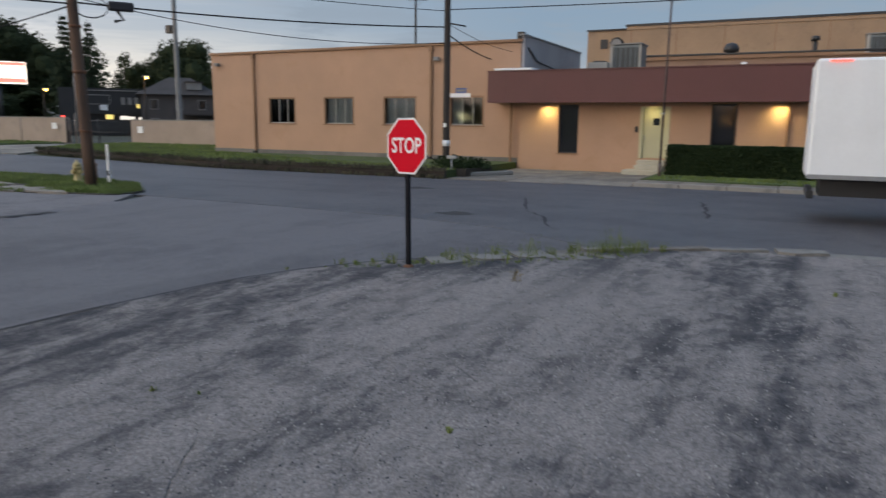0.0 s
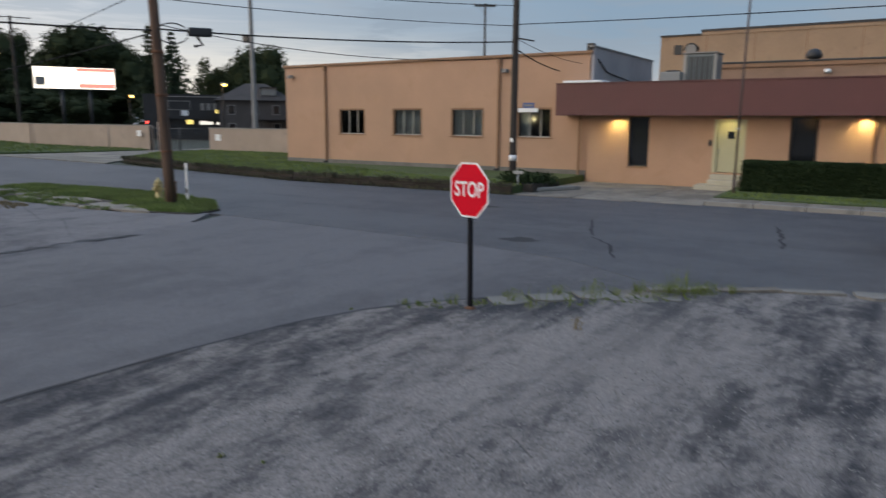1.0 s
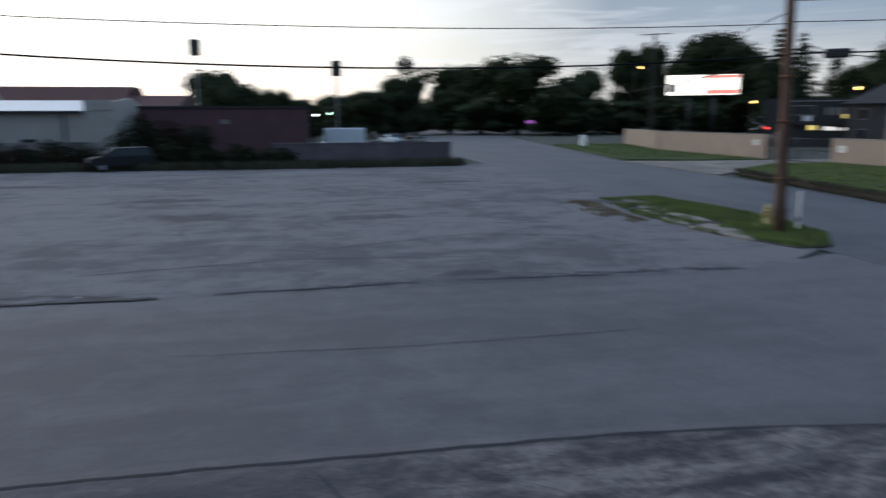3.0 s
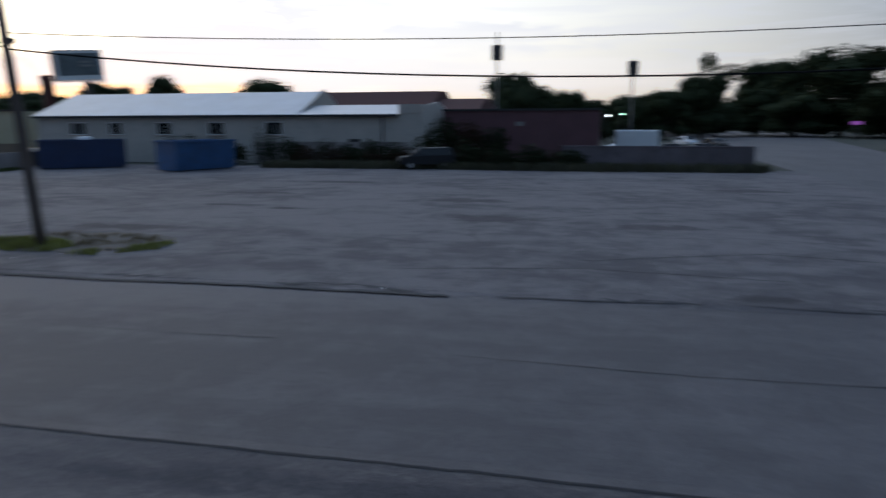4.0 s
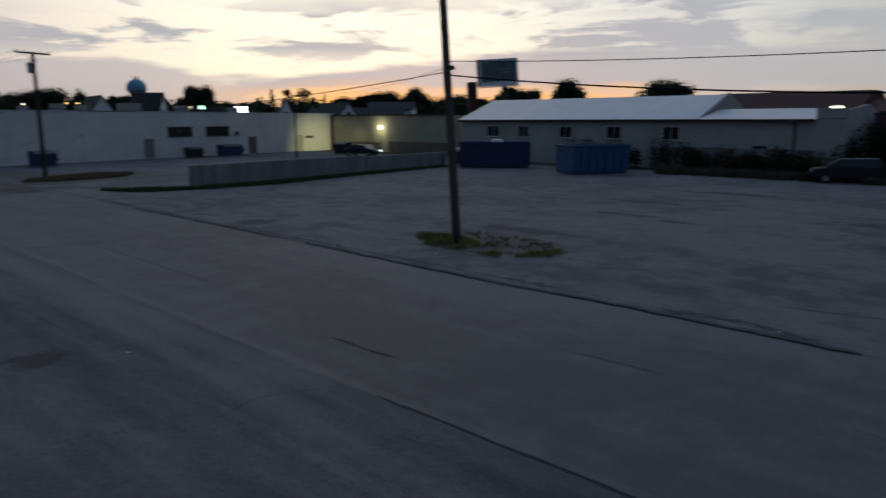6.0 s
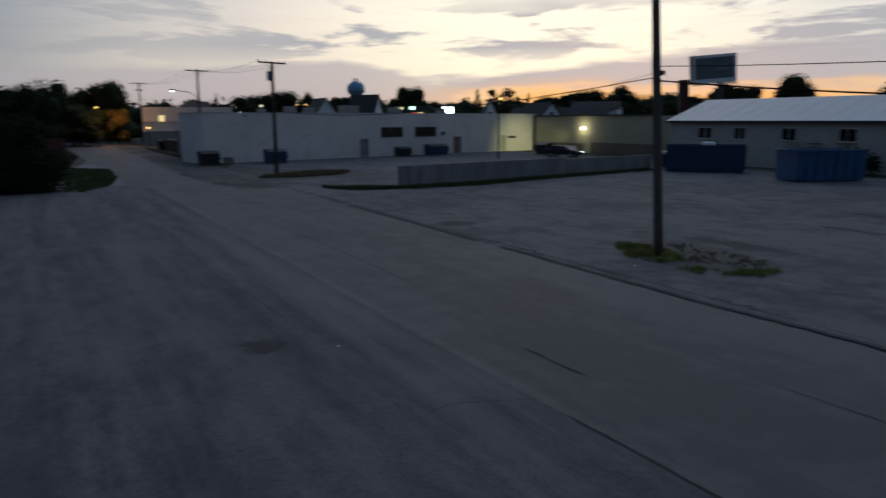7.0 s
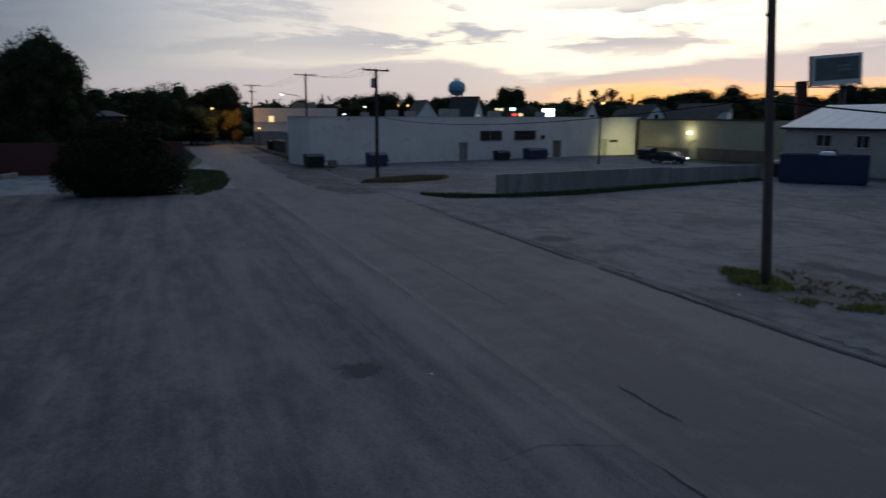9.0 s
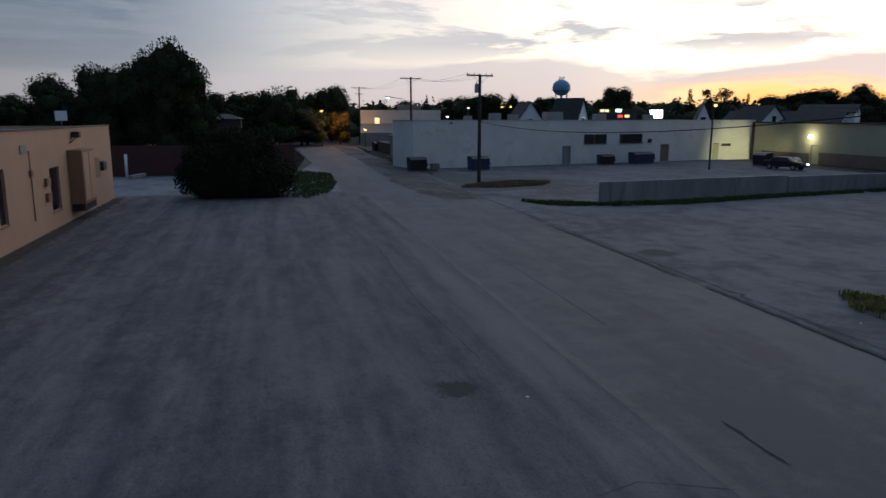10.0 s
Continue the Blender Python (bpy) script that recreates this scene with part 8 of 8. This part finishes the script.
TREES_STREET = [
    (26.1, -163.1, 8.1, 4.1, 'b'),
    (21.2, -166.4, 8.1, 4.4, 'b'),
    (14.7, -150.2, 6.9, 4.1, 'b'),
    (9.6, -152.8, 8.7, 4.3, 'b'),
    (4.4, -157.3, 6.9, 4.5, 'b'),
    (-1.2, -154.5, 7.7, 4.6, 'b'),
    (-2.6, -160.0, 8.0, 4.7, 'b'),
    (-145.1, -3.2, 9.0, 4.2, 'b'),
    (-144.7, 3.6, 10.3, 4.9, 'b'),
    (-148.9, 11.1, 13.4, 5.2, 'b'),
    (-125.2, -8.5, 7.0, 2.6, 'b'),
    (-125.0, -14.6, 9.4, 3.4, 'b'),
    (40.8, -123.1, 9.1, 4.3, 'b'),
    (34.5, -122.8, 11.9, 3.7, 'b'),
    (26.8, -118.4, 12.6, 3.3, 'b'),
    (19.1, -107.6, 14.4, 3.1, 'b'),
    (14.9, -128.2, 10.8, 3.9, 'b'),
]
rng = random.Random(21)
for i, (x, y, h, half, kind) in enumerate(TREES_NORTH_WEST + TREES_WEST + TREES_SUNSET + TREES_SOUTH_WEST + TREES_FAR_WEST + TREES_UNDER + TREES_STREET):
    crown, trunk = {"b": BROAD[i % 6], "s": SPARSE, "c": FIR, "p": PALM, "o": AMBER}[kind]
    label = {"b": "broad dark leafy tree in the distance", "s": "sparse open tree against the sky", "c": "dark pointed fir tree", "p": "tree with spreading tufted limbs",
             "o": "tree with amber lamplight tinted into its leaves"}[kind]
    t = thing("tree", (x, y, 0), rng.uniform(0, 360), label, "tree", group="distant trees")
    for nm, me in (("trunk", trunk), ("crown", crown)):
        o = alike(nm, me, t, Matrix.Identity(4))
        wide = half * (1.5 if kind == "c" else 1.3)
        o.scale = (wide, wide, h)

rng = random.Random(93)
for i in range(9):
    y, h = -92 - i * 9.0, rng.uniform(2.2, 3.6)
    bm = bmesh.new()
    lobes = [((0, 0, h * 0.5), (2.0, 4.2, h * 0.5)), ((0.4, 2.6, h * 0.4), (1.6, 2.4, h * 0.42)), ((-0.3, -2.6, h * 0.4), (1.6, 2.4, h * 0.42))]
    for c, r in lobes:
        core(bm, c, r, 0.8)
    leaf_cloud(bm, lobes, 900, 0.22, rng, 0.15)
    t = thing("street_hedge", (6.4 + rng.uniform(-0.6, 0.6) + 0.02 * i, y, -0.1), label="dark overgrown hedge beside the far street", category="hedge", group="hedges by the street")
    part("leaves", bm, LEAF, t)

# low woods along the horizon
bm = bmesh.new()
rng = random.Random(90)
for k in range(620):
    a = rng.uniform(0, 6.283)
    r = rng.uniform(300, 420) if k < 480 else rng.uniform(190, 235)
    x, y = r * math.cos(a), r * math.sin(a)
    h = rng.uniform(9, 13.5) * (1.0 if k < 480 else 0.55)
    core(bm, (x, y, h * 0.42), (8, 8, h * 0.5), 0.85)
    leaf_cloud(bm, [((x, y, h * 0.45), (8, 8, h * 0.5)), ((x + rng.uniform(-6, 6), y + rng.uniform(-6, 6), h * 0.6), (5, 5, h * 0.45))], 110, 1.2, rng, 0.2)
for k in range(150):
    a = math.radians(rng.uniform(122, 172))
    r = rng.uniform(235, 290)
    x, y, h = 5 - r * math.sin(a), -8.5 + r * math.cos(a), rng.uniform(8.5, 12.0)
    core(bm, (x, y, h * 0.46), (6.5, 6.5, h * 0.5), 0.85)
    leaf_cloud(bm, [((x, y, h * 0.5), (6, 6, h * 0.5)), ((x + rng.uniform(-5, 5), y + rng.uniform(-5, 5), h * 0.62), (3.6, 3.6, h * 0.4))], 170, 0.8, rng, 0.2)
tagged(mesh_object("far_woods", bm, LEAF), "dark belt of woods along the horizon", "woods", kind="stuff")


# ---- street lamps and far lights ----
def street_lamp(place, height, arm, turn, lamp, label, bulb_size=0.22):
    t = thing("street_lamp", place, turn, label, "street lamp", group="street lamps")
    part("column", tube([(0, 0, 0), (0, 0, height - 0.4)], [0.11, 0.07], 8), POLE_DARK, t)
    part("arm", tube([(0, 0, height - 0.5), (arm * 0.4, 0, height), (arm, 0, height + 0.05)], 0.04, 6), STEEL, t)
    h = part("lamp_head", box(arm - 0.35, arm + 0.35, -0.16, 0.16, height - 0.02, height + 0.14, 0.04), STEEL, t)
    part("lens", spun([(0.02, -bulb_size), (bulb_size * 0.7, -bulb_size * 0.75), (bulb_size, -bulb_size * 0.2), (bulb_size * 0.7, 0.03)], 12, at=(arm, 0, height - 0.02)), lamp, h)
    return t


part("lamp_arm", tube([(0, 0, 7.5), (1.2, -0.1, 8.3), (3.2, -0.2, 8.55)], 0.05, 6), STEEL, pe)
hd = part("lamp_head", box(2.9, 3.6, -0.35, -0.05, 8.5, 8.66, 0.04), STEEL, pe)
part("lens", spun([(0.02, -0.2), (0.15, -0.15), (0.2, -0.05), (0.15, 0.02)], 12, at=(3.3, -0.2, 8.48)), LAMP_WHITE, hd)
for p, h, arm, lamp, size in [((-5.0, -150, 0), 7.0, 1.0, LAMP_AMBER, 0.5), ((-41, -172, 0), 7.9, 0.3, LAMP_YELLOW, 0.5), ((-48.7, -170, 0), 8.2, 0.3, LAMP_AMBER, 0.45), ((-50.6, -169, 0), 8.2, 0.3, LAMP_AMBER, 0.4),
                              ((-27.3, -165, 0), 8.5, 0.3, LAMP_WHITE, 0.3), ((-66.5, -151.7, 0), 7.3, 0.3, LAMP_GREEN, 0.6), ((-46.0, -82.8, 0), 7.25, 0.3, LAMP_AMBER, 0.2), ((-59.8, 46.6, 0), 6.7, 0.3, LAMP_AMBER, 0.3),
                              ((-103.5, 43.0, 0), 11.9, 1.0, LAMP_AMBER, 0.45), ((-86.5, 52.8, 0), 6.0, 0.4, LAMP_AMBER, 0.35), ((-13.0, -146, 0), 3.4, 0.3, LAMP_AMBER, 0.45), ((-24.2, -125, 0), 5.9, 0.2, LAMP_WHITE, 0.25), ((-120.1, -8.0, 0), 4.7, 0.3, LAMP_WHITE, 0.35),
                              ((-120.1, -5.6, 0), 4.95, 0.3, LAMP_GREEN, 0.3)]:
    street_lamp(p, h, arm, 90, lamp, "distant street lamp, lit")
bulb("amber_bulb", (-8.3, -153.6, 6.6), 2400, (1.0, 0.46, 0.08), 0.3)
bulb("amber_bulb", (-13.0, -144.5, 3.2), 70, (1.0, 0.6, 0.2), 0.3)
t = thing("lit_sign_box", (-70.9, -138, 0), S, "bright white lit sign box on a post", "sign")
part("post", tube([(0, 0, 0), (0, 0, 5.6)], 0.15, 8), DARK, t)
part("face", box(-1.2, 1.2, -0.2, 0.2, 5.6, 7.2, 0.03), LAMP_WHITE, t)
diner = thing("lit_shop", (-66.8, -157.1, 0), 152, "low dark shop with lit windows", "building")
block("wall", 9, 6, 7.6, DARK, diner)
for x, z, w, m in ((1.0, 6.9, 0.9, LAMP_WARM), (2.2, 6.9, 0.7, LAMP_WARM), (4.4, 6.95, 1.2, LAMP_GREEN), (4.9, 5.7, 1.1, LAMP_RED), (6.4, 5.7, 1.0, LAMP_WARM)):
    part("lit_sign", box(x, x + w, -0.12, -0.003, z, z + 0.6), m, diner)
